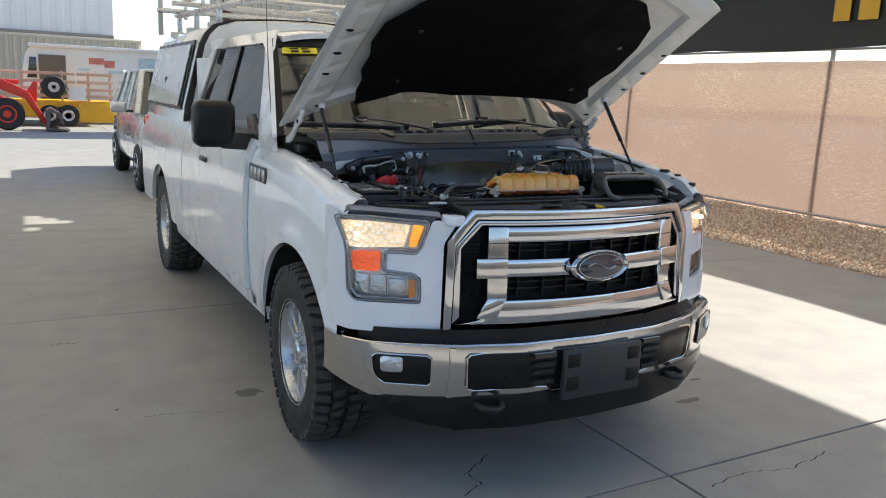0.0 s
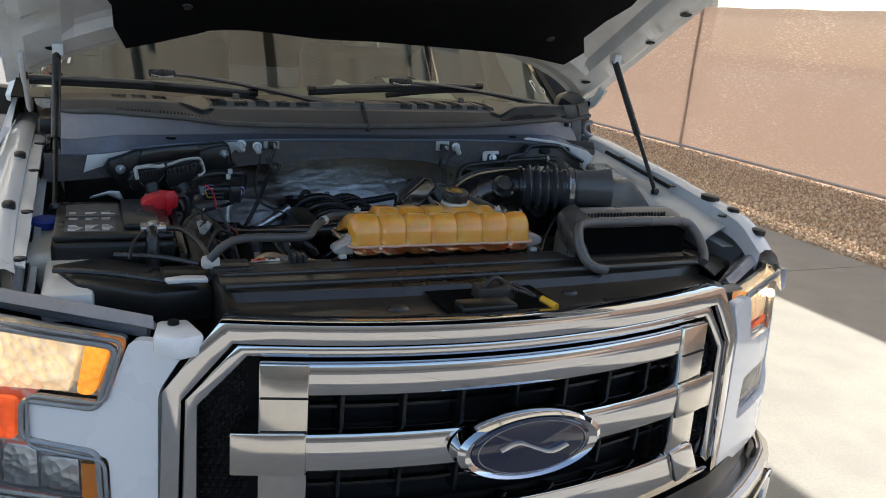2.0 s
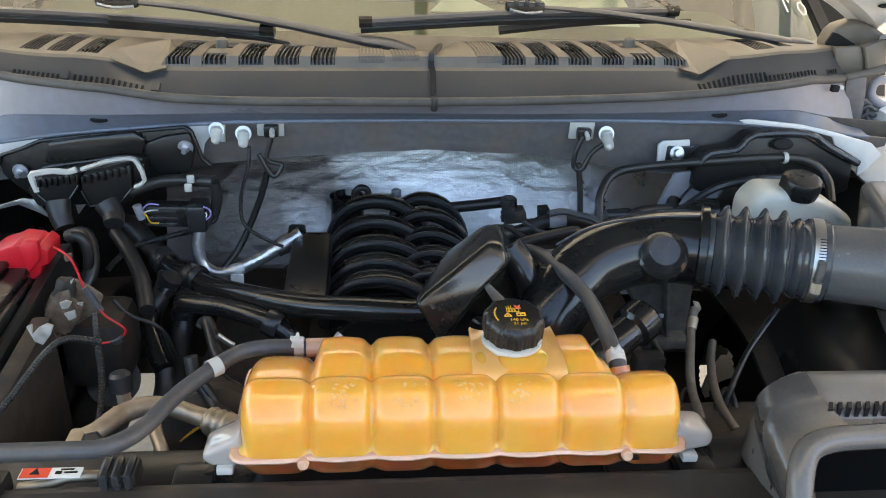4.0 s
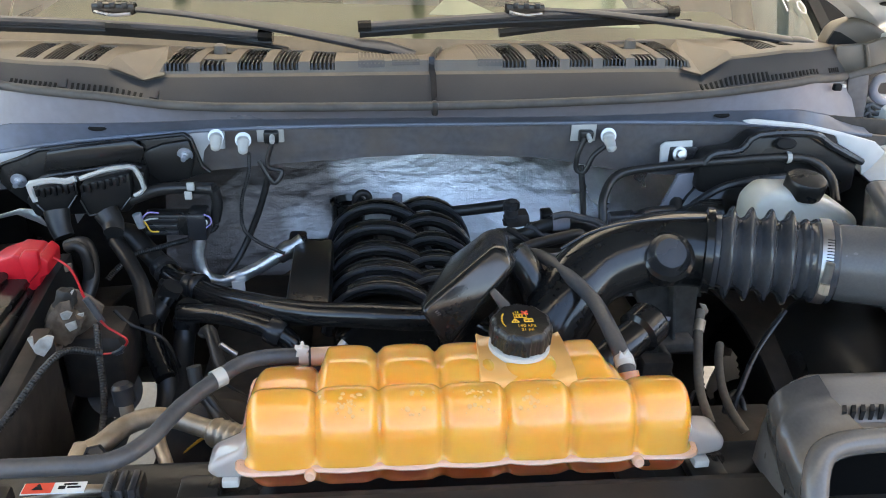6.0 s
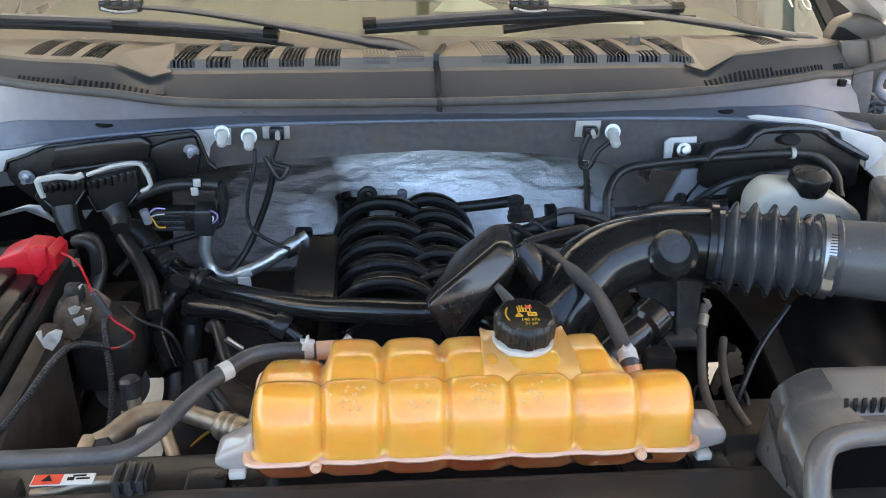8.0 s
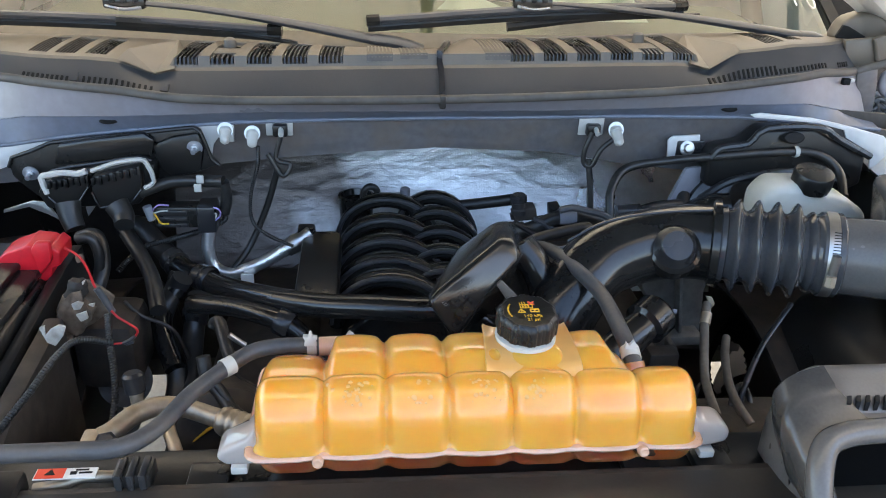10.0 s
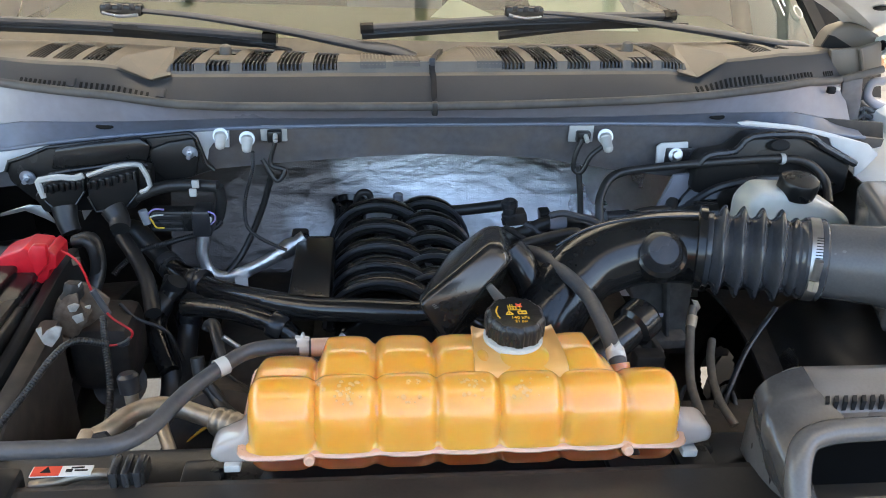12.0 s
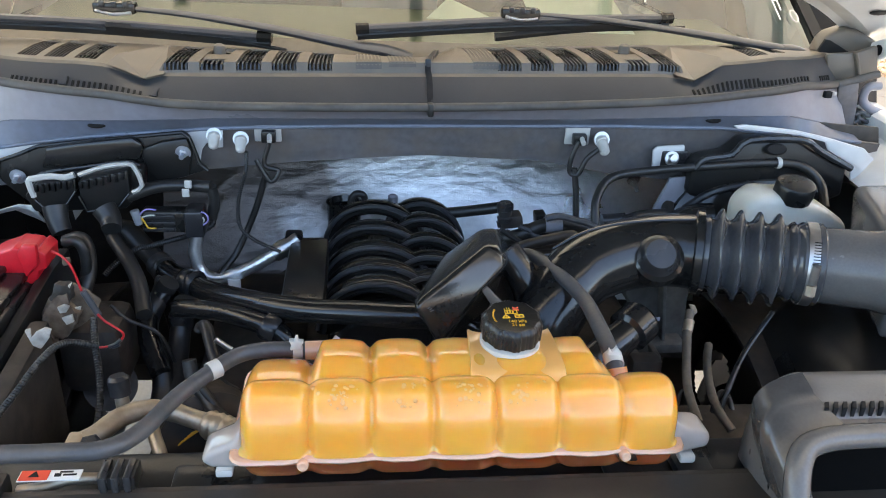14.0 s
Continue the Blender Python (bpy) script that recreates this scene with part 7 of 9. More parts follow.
def tank_upper(u, v):
    """u along the tank, v from the seam up the front, over the top and down the back: cells swell between grooves."""
    x = CELLS[0] + (CELLS[-1] - CELLS[0]) * u
    d = min(abs(x - c) for c in CELLS[1:-1])
    i = max(0, min(6, sum(x > c for c in CELLS[1:])))
    frac = (x - CELLS[i]) / (CELLS[i + 1] - CELLS[i])
    ends = min(x - CELLS[0], CELLS[-1] - x)
    rnd = 1 - math.sqrt(max(0, 1 - max(0, 1 - ends / 0.016) ** 2))
    k = min(1, max(0, (x + 0.160) / 0.012)) * min(1, max(0, (0.138 - x) / 0.012))
    prof = [(0.4235, 1.2190), (0.4278, 1.2265), (0.432, 1.252), (0.441, 1.267), (0.454, 1.2765), (0.466, 1.2775), (0.473, 1.2735 + 0.002 * k), (0.480, 1.2725 + 0.006 * k), (0.493, 1.271 + 0.012 * k), (0.515, 1.265 + 0.016 * k), (0.535, 1.254 + 0.023 * k), (0.552, 1.243 + 0.018 * k), (0.563, 1.232 + 0.005 * k), (0.566, 1.219)]
    short = [(0.4235, 1.2190), (0.4278, 1.2265), (0.432, 1.252), (0.441, 1.267), (0.453, 1.2755), (0.463, 1.277), (0.471, 1.275), (0.479, 1.271), (0.487, 1.265), (0.493, 1.258), (0.498, 1.250), (0.501, 1.241), (0.503, 1.230), (0.504, 1.219)]
    r = min(1, max(0, (x - 0.143) / 0.010))
    r = r * r * (3 - 2 * r)
    prof = [(a * (1 - r) + c * r, b_ * (1 - r) + d_ * r) for (a, b_), (c, d_) in zip(prof, short)]
    t = v * (len(prof) - 1)
    j = min(int(t), len(prof) - 2)
    w = t - j
    pa, pb, pc, pd = (prof[max(0, min(len(prof) - 1, j + q))] for q in (-1, 0, 1, 2))
    y, z = (0.5 * (2 * b0 + (c0 - a0) * w + (2 * a0 - 5 * b0 + 4 * c0 - d0) * w * w + (3 * b0 - a0 - 3 * c0 + d0) * w ** 3) for a0, b0, c0, d0 in zip(pa, pb, pc, pd))
    n_ = Vector((y - 0.50, (z - 1.222) * 1.6))
    n_ = n_.normalized() if n_.length > 0 else n_
    fade = min(1, v / 0.07, (1 - v) / 0.07)
    off = fade * (0.0050 * math.sin(math.pi * frac) ** 0.6 - 0.0048 * math.exp(-(d / 0.0050) ** 2) - 0.030 * rnd)
    return Vector((x, y + n_.x * off, z + n_.y * off))


tank = part("coolant_reservoir", sheet(tank_upper, 190, 52), tank_yellow, truck, "yellow-orange coolant reservoir of seven swollen cells", sharp=80)


def tank_low(u, v):
    x = -0.220 + 0.425 * u
    d = min(abs(x - c) for c in CELLS[1:-1])
    ends = min(x + 0.220, 0.205 - x)
    e = math.sqrt(max(0, 1 - max(0, 1 - ends / 0.02) ** 2))
    y = 0.426 + 0.140 * v
    dep = 0.040 * math.sin(math.pi * (0.02 + 0.96 * v)) ** 0.3 * (1 - 0.30 * math.exp(-(d / 0.008) ** 2)) * (0.35 + 0.65 * e)
    return Vector((x, 0.50 + (y - 0.50) * (0.85 + 0.15 * e), 1.217 - dep))


part("lower_shell", sheet(tank_low, 150, 20), tank_red, tank, "red-orange lower shell", sharp=80)
seam_pts = [(x, y, 1.2185) for x, y in rounded([(-0.228, 0.4245), (0.210, 0.4245), (0.210, 0.509), (0.150, 0.509), (0.150, 0.571), (-0.228, 0.571)], 0.014)]
seam_pts = [Vector(seam_pts[i]).lerp(Vector(seam_pts[(i + 1) % len(seam_pts)]), k / 24) for i in range(len(seam_pts)) for k in range(24)]
seam_pts = [p + Vector((0, 0.004 * math.exp(-(min(abs(p.x - c) for c in CELLS[1:-1]) / 0.012) ** 2) * (p.y < 0.43), 0)) for p in seam_pts]
part("weld_seam", tube(seam_pts + seam_pts[:2], 0.0050, 8, 1, None, True, 0.7), tank_seam, tank, "pale pink weld seam")
for x in (-0.163, 0.150):
    part("seam_nub", lathe([(0.0052, -0.006), (0.0060, 0), (0.0050, 0.003), (0.0035, 0.0035), (0, 0.002)], aim((x, 0.4205, 1.2165), (0, -1, 0.2)), 14), tank_seam, tank)
part("mount_tab", bevel(prism([(-0.222, 1.242), (-0.232, 1.228), (-0.256, 1.216), (-0.262, 1.206), (-0.252, 1.197), (-0.215, 1.197)], "y", 0.440, 0.475, 0.0), 0.007, 3), tank_tab, tank, "cloudy white mounting tab")
part("mount_tab", bevel(prism([(0.206, 1.240), (0.218, 1.230), (0.238, 1.228), (0.248, 1.220), (0.247, 1.206), (0.232, 1.202), (0.200, 1.197)], "y", 0.440, 0.475, 0.0), 0.007, 3), tank_tab, tank, "cloudy white mounting tab")
for x in (-0.240, 0.224):
    part("tab_foot", box(x - 0.007, x + 0.009, 0.436, 0.450, 1.190, 1.199, 0.002), white_nylon, tank)
# filler saddle and neck
part("filler_saddle", sheet(lambda u, v: (0.004 + 0.086 * u + 0.005 * (2 * u - 1) * (1 - v), 0.4655 + 0.072 * v, 1.2785 + 0.0085 * math.sin(v * 1.9) - 0.006 * max(0, 0.12 - v) / 0.12 + 0.005 * abs(2 * u - 1) ** 6), 24, 14, 0.0025), tank_pale, tank, "raised saddle below the filler", sharp=80)
part("filler_neck", lathe([(0.029, -0.02), (0.030, 0.002), (0.0335, 0.004), (0.0335, 0.008), (0.028, 0.010)], Matrix.Translation((0.045, 0.516, 1.2845)) @ Matrix.Diagonal((0.93, 0.93, 1, 1)), 36), white_nylon, tank, "white filler neck ring")
cap_m = Matrix.Translation((0.0455, 0.518, 1.2965)) @ Matrix.Rotation(radians(6), 4, "X") @ Matrix.Diagonal((0.83, 0.83, 0.86, 1))
cap_ = part("filler_cap", lathe([(0.0335, 0.0), (0.0365, 0.002), (0.0365, 0.020), (0.034, 0.026), (0.031, 0.028), (0.029, 0.0275), (0.0, 0.0275)], cap_m, 160, None, True, lambda a: 1 + 0.05 * (abs(math.sin(a * 5)) > 0.80) - 0.015 * (math.sin(a * 40) > 0.3)), black_plastic, truck, "black pressure cap with yellow print", sharp=35)
cap_.parent = tank
text("140 kPa", 0.0072, cap_m @ Matrix.Translation((0.004, -0.0105, 0.0277)), yellow_ink, tank, 0.0003)
text("21 psi", 0.0066, cap_m @ Matrix.Translation((0.004, -0.0178, 0.0277)), yellow_ink, tank, 0.0003)
mk = bmesh.new()
for x0, x1, y0, y1 in ((-0.009, 0.007, 0.0045, 0.0055), (-0.009, -0.008, 0.0055, 0.015), (0.006, 0.007, 0.0055, 0.011), (-0.0065, -0.0045, 0.0065, 0.010), (-0.003, -0.001, 0.0065, 0.010), (0.0005, 0.0025, 0.0065, 0.010), (-0.009, 0.007, 0.0112, 0.0122), (-0.006, -0.005, 0.0135, 0.017), (-0.003, -0.002, 0.0135, 0.017)):
    box(x0, x1, y0, y1, 0.0277, 0.0282, 0, cap_m, mk)
part("cap_symbol", mk, yellow_ink, tank)
mk = bmesh.new()
for pts in ([(-0.013, -0.004), (-0.0085, 0.0025)], [(-0.0085, 0.0025), (-0.004, -0.004)], [(-0.004, -0.004), (-0.013, -0.004)], [(-0.0085, -0.0003), (-0.0085, -0.0022)]):
    tube([cap_m @ Vector((a, b_, 0.0280)) for a, b_ in pts], 0.0006, 5, 1, mk)
for pts in ([(0.003, -0.003), (0.013, -0.003)], [(0.013, -0.003), (0.013, 0.002)], [(0.013, 0.002), (0.003, 0.002)], [(0.003, 0.002), (0.003, -0.003)], [(0.008, -0.003), (0.008, 0.002)]):
    tube([cap_m @ Vector((a, b_, 0.0280)) for a, b_ in pts], 0.0008, 5, 1, mk)
part("cap_symbol", mk, yellow_ink, tank)
mk = bmesh.new()
tube([cap_m @ Vector((0.002, 0.011, 0.0282)), cap_m @ Vector((0.009, 0.017, 0.0282))], 0.0009, 5, 1, mk)
tube([cap_m @ Vector((0.002, 0.017, 0.0282)), cap_m @ Vector((0.009, 0.011, 0.0282))], 0.0009, 5, 1, mk)
part("cap_symbol", mk, red_ink, tank)
mk = bmesh.new()
for i in range(9):
    a = radians(150 + 7 * i)
    p = cap_m @ Vector((0.0245 * math.cos(a), 0.0245 * math.sin(a), 0.0278))
    box(p.x - 0.0008, p.x + 0.0008, p.y - 0.0008, p.y + 0.0008, p.z - 0.0002, p.z + 0.0004, 0, None, mk)
part("cap_print", mk, yellow_ink, tank)
# spout and stain at the tank's end, bubbles clinging inside the cells
part("end_spout", lathe([(0.013, -0.03), (0.013, 0.012), (0.0, 0.013)], aim((0.160, 0.497, 1.252), (-0.1, 0.5, 0.6)), 14), tank_red, tank)
part("sight_boss", lathe([(0.0038, 0), (0.0036, 0.003), (0.0022, 0.0035), (0, 0.002)], aim((0.172, 0.4495, 1.262), (0, -1, 0.6)), 12), tank_seam, tank)
brng = random.Random(4)
for cx, k in ((-0.128, 34), (-0.068, 16), (-0.006, 26), (0.050, 18)):
    bub = bmesh.new()
    for i in range(k):
        u = (cx + brng.gauss(0, 0.010) + 0.224) / 0.433
        p = tank_upper(u, 0.22 + 0.11 * brng.random())
        lathe([(0, 0.0004), (0.5, 0.0003), (0.85, 0.0001), (1.0, -0.0005)], aim(p, (0, -0.6, 0.8)) @ Matrix.Diagonal((brng.uniform(0.0006, 0.0028),) * 2 + (1, 1)), 8, bub)
    tagged(part("froth", bub, tank_pale, tank), "small bubbles under the plastic", kind="stuff")

# tank hoses
h1 = run("return_hose", [(-0.515, 0.405, 1.21), (-0.490, 0.404, 1.236), (-0.455, 0.405, 1.250), (-0.378, 0.409, 1.249), (-0.335, 0.412, 1.249), (-0.310, 0.440, 1.246), (-0.289, 0.490, 1.246), (-0.259, 0.530, 1.250), (-0.237, 0.553, 1.252), (-0.208, 0.560, 1.254), (-0.155, 0.565, 1.250)], 0.0084, grey_hose, "grey-black coolant hose with white clamps", seg=14)
part("clamp", lathe([(0.0093, -0.006), (0.0099, -0.006), (0.0099, 0.006), (0.0093, 0.006)], aim((-0.259, 0.530, 1.250), (0.75, 0.65, 0.05)), 18, None, False), white_nylon, h1)
part("clamp", lathe([(0.0093, -0.005), (0.0100, -0.005), (0.0100, 0.005), (0.0093, 0.005)], aim((-0.176, 0.563, 1.252), (1, 0.1, 0)), 18, None, False), white_nylon, h1)
part("clamp_ears", prism([(-0.183, 1.260), (-0.181, 1.266), (-0.184, 1.272), (-0.178, 1.271), (-0.177, 1.276), (-0.174, 1.276), (-0.174, 1.271), (-0.168, 1.270), (-0.171, 1.265), (-0.169, 1.260)], "y", 0.548, 0.556, 0.002), white_nylon, h1)
part("hose_spigot", lathe([(0.0105, 0), (0.0105, 0.03)], aim((-0.168, 0.564, 1.250), (1, 0.05, 0)), 14), tank_seam, h1)
h2 = run("vent_hose", [(0.160, 0.498, 1.258), (0.159, 0.510, 1.264), (0.160, 0.540, 1.268), (0.163, 0.600, 1.266), (0.164, 0.650, 1.262), (0.148, 0.700, 1.266), (0.128, 0.780, 1.256), (0.10, 0.86, 1.22)], 0.0090, grey_hose, "grey-black vent hose", seg=14)
part("clamp", lathe([(0.0098, -0.007), (0.0104, -0.007), (0.0104, 0.007), (0.0098, 0.007)], aim((0.159, 0.514, 1.2655), (0.02, 1, 0.35)), 18, None, False), white_nylon, h2)
part("clamp_ears", prism([(0.150, 1.274), (0.151, 1.283), (0.155, 1.278), (0.159, 1.285), (0.163, 1.279), (0.166, 1.274)], "y", 0.510, 0.514, 0.001), white_nylon, h2)

# ---- pipes on the engine's passenger side ----
run("crossover_pipe", [(-0.383, 0.99, 1.104), (-0.343, 0.95, 1.107), (-0.26, 0.875, 1.130), (-0.183, 0.83, 1.143), (-0.11, 0.80, 1.156), (-0.036, 0.78, 1.162), (0.02, 0.78, 1.165)], 0.0178, gloss_black, "black crossover coolant pipe", seg=18)
tee = run("pipe_tee", [(-0.375, 0.985, 1.106), (-0.410, 1.01, 1.103), (-0.436, 1.04, 1.106)], 0.0195, gloss_black, "black pipe tee", seg=18)
for p, d in (((-0.378, 0.985, 1.105), (-0.8, 0.5, 0.0)), ((-0.436, 1.04, 1.106), (-0.6, 0.6, 0.3)), ((-0.421, 1.0, 1.088), (-0.3, -0.4, -0.8))):
    part("pipe_coupling", lathe([(0.0195, -0.016), (0.0225, -0.012), (0.0225, -0.003), (0.0205, 0.0), (0.0215, 0.004), (0.0215, 0.011), (0.0195, 0.016)], aim(p, d), 20), satin_black, tee)
run("tee_hose", [(-0.436, 1.04, 1.106), (-0.471, 1.07, 1.130), (-0.50, 1.09, 1.15), (-0.53, 1.10, 1.14)], 0.0175, rubber, "black hose behind the tee", seg=16)
run("heater_hose", [(-0.385, 0.91, 1.10), (-0.365, 0.90, 1.106), (-0.32, 0.88, 1.113), (-0.274, 0.85, 1.118), (-0.24, 0.83, 1.116), (-0.216, 0.82, 1.104), (-0.20, 0.81, 1.08)], 0.0150, gloss_black, "black heater hose", seg=16)
part("pipe_coupling", lathe([(0.019, -0.012), (0.021, -0.008), (0.021, 0.008), (0.019, 0.012)], aim((-0.236, 0.829, 1.115), (0.8, -0.3, -0.3)), 18), satin_black, truck)
run("down_hose", [(-0.403, 0.95, 1.125), (-0.417, 0.95, 1.103), (-0.427, 0.93, 1.089), (-0.435, 0.92, 1.068), (-0.43, 0.9, 1.052), (-0.417, 0.88, 1.039), (-0.406, 0.86, 1.025), (-0.402, 0.84, 1), (-0.405, 0.8, 0.973)], 0.0160, rubber, "bent black radiator hose", seg=16)
dh = run("down_hose", [(-0.38, 0.94, 1.098), (-0.387, 0.94, 1.067), (-0.39, 0.92, 1.038), (-0.389, 0.88, 1.012), (-0.39, 0.82, 0.983)], 0.0165, rubber, "black radiator hose", seg=16)
part("hose_collar", lathe([(0.018, -0.014), (0.020, -0.010), (0.020, 0.010), (0.018, 0.014)], aim([(-0.388, 0.94, 1.062)][0], (0.05, 0.1, 1)), 18), satin_black, dh)
part("splash_disc", lathe([(0.0, 0.0), (0.036, 0.0), (0.038, 0.003), (0.038, 0.006), (0.0, 0.008)], aim([(-0.476, 0.84, 1.011)][0], (0.25, -1, 0.5)), 36), cast_grey, truck, "grey metal shield disc")
run("small_hose", [(-0.315, 0.66, 1.175), (-0.310, 0.65, 1.150), (-0.295, 0.64, 1.135), (-0.28, 0.62, 1.12)], 0.009, rubber)
run("loop_wire", [(-0.30, 0.64, 1.15), (-0.27, 0.62, 1.12), (-0.235, 0.60, 1.12), (-0.20, 0.60, 1.14)], 0.0045, rubber)
run("metal_pipe", [(-0.19, 0.69, 1.175), (-0.17, 0.685, 1.168), (-0.148, 0.69, 1.168), (-0.135, 0.70, 1.178)], 0.006, steel, "short bright metal pipe")
run("metal_pipe", [(-0.055, 0.65, 1.175), (-0.04, 0.64, 1.16), (-0.025, 0.64, 1.145)], 0.007, steel)

# ---- refrigerant line with block ----
ac = run("refrigerant_line", [(-0.405, 0.545, 1.150), (-0.394, 0.553, 1.152), (-0.378, 0.580, 1.152), (-0.355, 0.600, 1.148), (-0.330, 0.606, 1.140), (-0.300, 0.600, 1.132), (-0.235, 0.575, 1.124)], 0.0115, aluminium, "bare tan aluminium refrigerant line", seg=14)
part("ferrule", lathe([(0.0125, 0), (0.016, 0.004), (0.0165, 0.05), (0.013, 0.055)], aim((-0.290, 0.596, 1.130), (0.9, -0.35, -0.1)), 16), aluminium, ac)
for i in range(5):
    part("crimp", lathe([(0.0168, 0), (0.0178, 0.003), (0.0168, 0.006)], aim((-0.284 + 0.0085 * i, 0.5935 - 0.0033 * i, 1.1293 - 0.001 * i), (0.9, -0.35, -0.1)), 16, None, False), aluminium, ac)
part("line_block", box(-0.425, -0.394, 0.530, 0.558, 1.130, 1.154, 0.004), aluminium, ac)
part("block_bolt", lathe([(0.013, 0), (0.013, 0.012), (0.009, 0.016), (0, 0.016)], aim((-0.393, 0.528, 1.152), (0.2, -0.6, 1)), 6), satin_black, ac)
part("service_port", lathe([(0.008, 0), (0.008, 0.03)], aim((-0.382, 0.610, 1.130), (-0.1, 0.2, 1)), 12), aluminium, ac)
part("port_cap", lathe([(0.012, 0), (0.0125, 0.02), (0.009, 0.024), (0, 0.024)], aim((-0.385, 0.616, 1.158), (-0.1, 0.2, 1)), 10), satin_black, ac)
run("branch_line", [(-0.345, 0.585, 1.145), (-0.338, 0.565, 1.138), (-0.328, 0.545, 1.128), (-0.322, 0.535, 1.11)], 0.0075, aluminium, parent=ac)
run("front_line", [(-0.43, 0.44, 1.178), (-0.405, 0.440, 1.182), (-0.385, 0.445, 1.186), (-0.36, 0.452, 1.18)], 0.006, aluminium, parent=ac)
al = part("alternator", lathe([(0.05, -0.04), (0.065, -0.03), (0.065, 0.03), (0.05, 0.04), (0.02, 0.045), (0, 0.045)], aim((-0.30, 0.66, 1.06), (0.3, -0.9, 0.3)), 24), oil_brown, truck, "grimy alternator")
for i in range(7):
    part("winding", tube([Vector((-0.335 + 0.004 * i, 0.615, 1.075 + 0.004 * i)), Vector((-0.315 + 0.004 * i, 0.612, 1.095 + 0.003 * i))], 0.0012, 5, 1), yellow_ink, al)

# ---- battery side ----
label_grey = mat("worn_label_grey", (0.075, 0.075, 0.075), 0.5, var=0.4, fine=60, coarse=20)
bat = part("battery", bevel(box(-0.800, -0.555, 0.615, 0.925, 1.00, 1.190, 0.0), 0.012, 3), black_plastic, truck, "black car battery under a red terminal cover")
part("battery_lid", box(-0.796, -0.560, 0.620, 0.920, 1.190, 1.203, 0.005), black_plastic, bat)
part("battery_label", box(-0.775, -0.675, 0.645, 0.745, 1.2032, 1.2040, 0), label_grey, bat, "worn grey label")
part("battery_label", box(-0.775, -0.665, 0.775, 0.885, 1.2032, 1.2040, 0), label_grey, bat, "worn grey label")
lrng = random.Random(8)
for i in range(9):
    y = 0.655 + 0.010 * i + (0.04 if i > 4 else 0) + (0.03 if i > 6 else 0)
    for j in range(3):
        x = -0.768 + 0.033 * j
        part("label_bar", box(x, x + lrng.uniform(0.012, 0.028), y, y + 0.004, 1.2042, 1.2046, 0), white_ink, bat)
part("battery_ridge", box(-0.66, -0.585, 0.66, 0.90, 1.203, 1.214, 0.004), black_plastic, bat)
red_ = part("terminal_cover", bevel(prism([(-0.621, 1.193), (-0.613, 1.22), (-0.601, 1.228), (-0.576, 1.237), (-0.572, 1.24), (-0.549, 1.237), (-0.545, 1.233), (-0.54, 1.238), (-0.531, 1.229), (-0.533, 1.209), (-0.544, 1.205), (-0.549, 1.188), (-0.575, 1.177), (-0.579, 1.179), (-0.583, 1.194)], "y", 0.835, 0.885, 0.0), 0.006, 3), red_plastic, bat, "bright red terminal cover")
part("cover_ridge", bevel(prism([(-0.565, 1.236), (-0.557, 1.248), (-0.538, 1.248), (-0.54, 1.219), (-0.559, 1.198)], "y", 0.826, 0.838, 0.0), 0.004, 2), red_plastic, red_)
part("battery_side_shield", bevel(prism([(0.60, 1.00), (0.60, 1.165), (0.86, 1.195), (0.93, 1.195), (0.93, 1.0)], "x", -0.552, -0.535, 0.0), 0.004), black_plastic, bat)
part("tray_wall", bevel(prism([(0.46, 0.95), (0.47, 1.12), (0.60, 1.165), (0.75, 1.18), (0.75, 0.95)], "x", -0.530, -0.505, 0.0), 0.006), tray_brown, truck, "grimy brown battery tray wall")
neg = part("terminal", lathe([(0.013, 0), (0.012, 0.018), (0.010, 0.02), (0, 0.02)], Matrix.Translation((-0.600, 0.650, 1.203)), 16), steel, bat, "bare negative terminal")
part("terminal_clamp", box(-0.628, -0.575, 0.630, 0.672, 1.203, 1.216, 0.004), steel, neg)
run("battery_cable", [(-0.605, 0.635, 1.208), (-0.605, 0.612, 1.195), (-0.605, 0.60, 1.16), (-0.60, 0.59, 1.08)], 0.013, satin_black, "flat black battery cable", bat)
run("battery_cable", [(-0.575, 0.64, 1.210), (-0.545, 0.62, 1.212), (-0.520, 0.57, 1.20), (-0.508, 0.50, 1.19), (-0.52, 0.45, 1.185)], 0.006, rubber, parent=bat)
run("thin_wire", [(-0.62, 0.625, 1.21), (-0.645, 0.57, 1.20), (-0.655, 0.52, 1.18)], 0.003, rubber, parent=bat)
run("red_wire_lead", [(-0.483, 0.74, 1.283), (-0.473, 0.74, 1.276), (-0.465, 0.74, 1.265), (-0.46, 0.74, 1.248), (-0.457, 0.74, 1.231), (-0.454, 0.74, 1.224)], 0.0016, red_wire, "thin red wire")
run("red_wire_lead", [(-0.438, 0.73, 1.199), (-0.431, 0.73, 1.189), (-0.42, 0.73, 1.18), (-0.411, 0.73, 1.171), (-0.412, 0.73, 1.163), (-0.421, 0.73, 1.154), (-0.433, 0.73, 1.15), (-0.444, 0.73, 1.149)], 0.0016, red_wire)
run("wire_joint", [(-0.453, 0.735, 1.229), (-0.45, 0.735, 1.223), (-0.44, 0.735, 1.199), (-0.438, 0.735, 1.194)], 0.0042, grey_hose, "grey sleeve over a wire joint")
run("wire_joint", [(-0.414, 0.728, 1.162), (-0.42, 0.728, 1.156), (-0.43, 0.728, 1.151)], 0.0024, grey_hose)
part("fuse_holder", tube([(-0.507, 0.885, 1.135), (-0.496, 0.885, 1.112)], 0.0058, 8, 1), apron_grey, truck, "inline fuse holder")
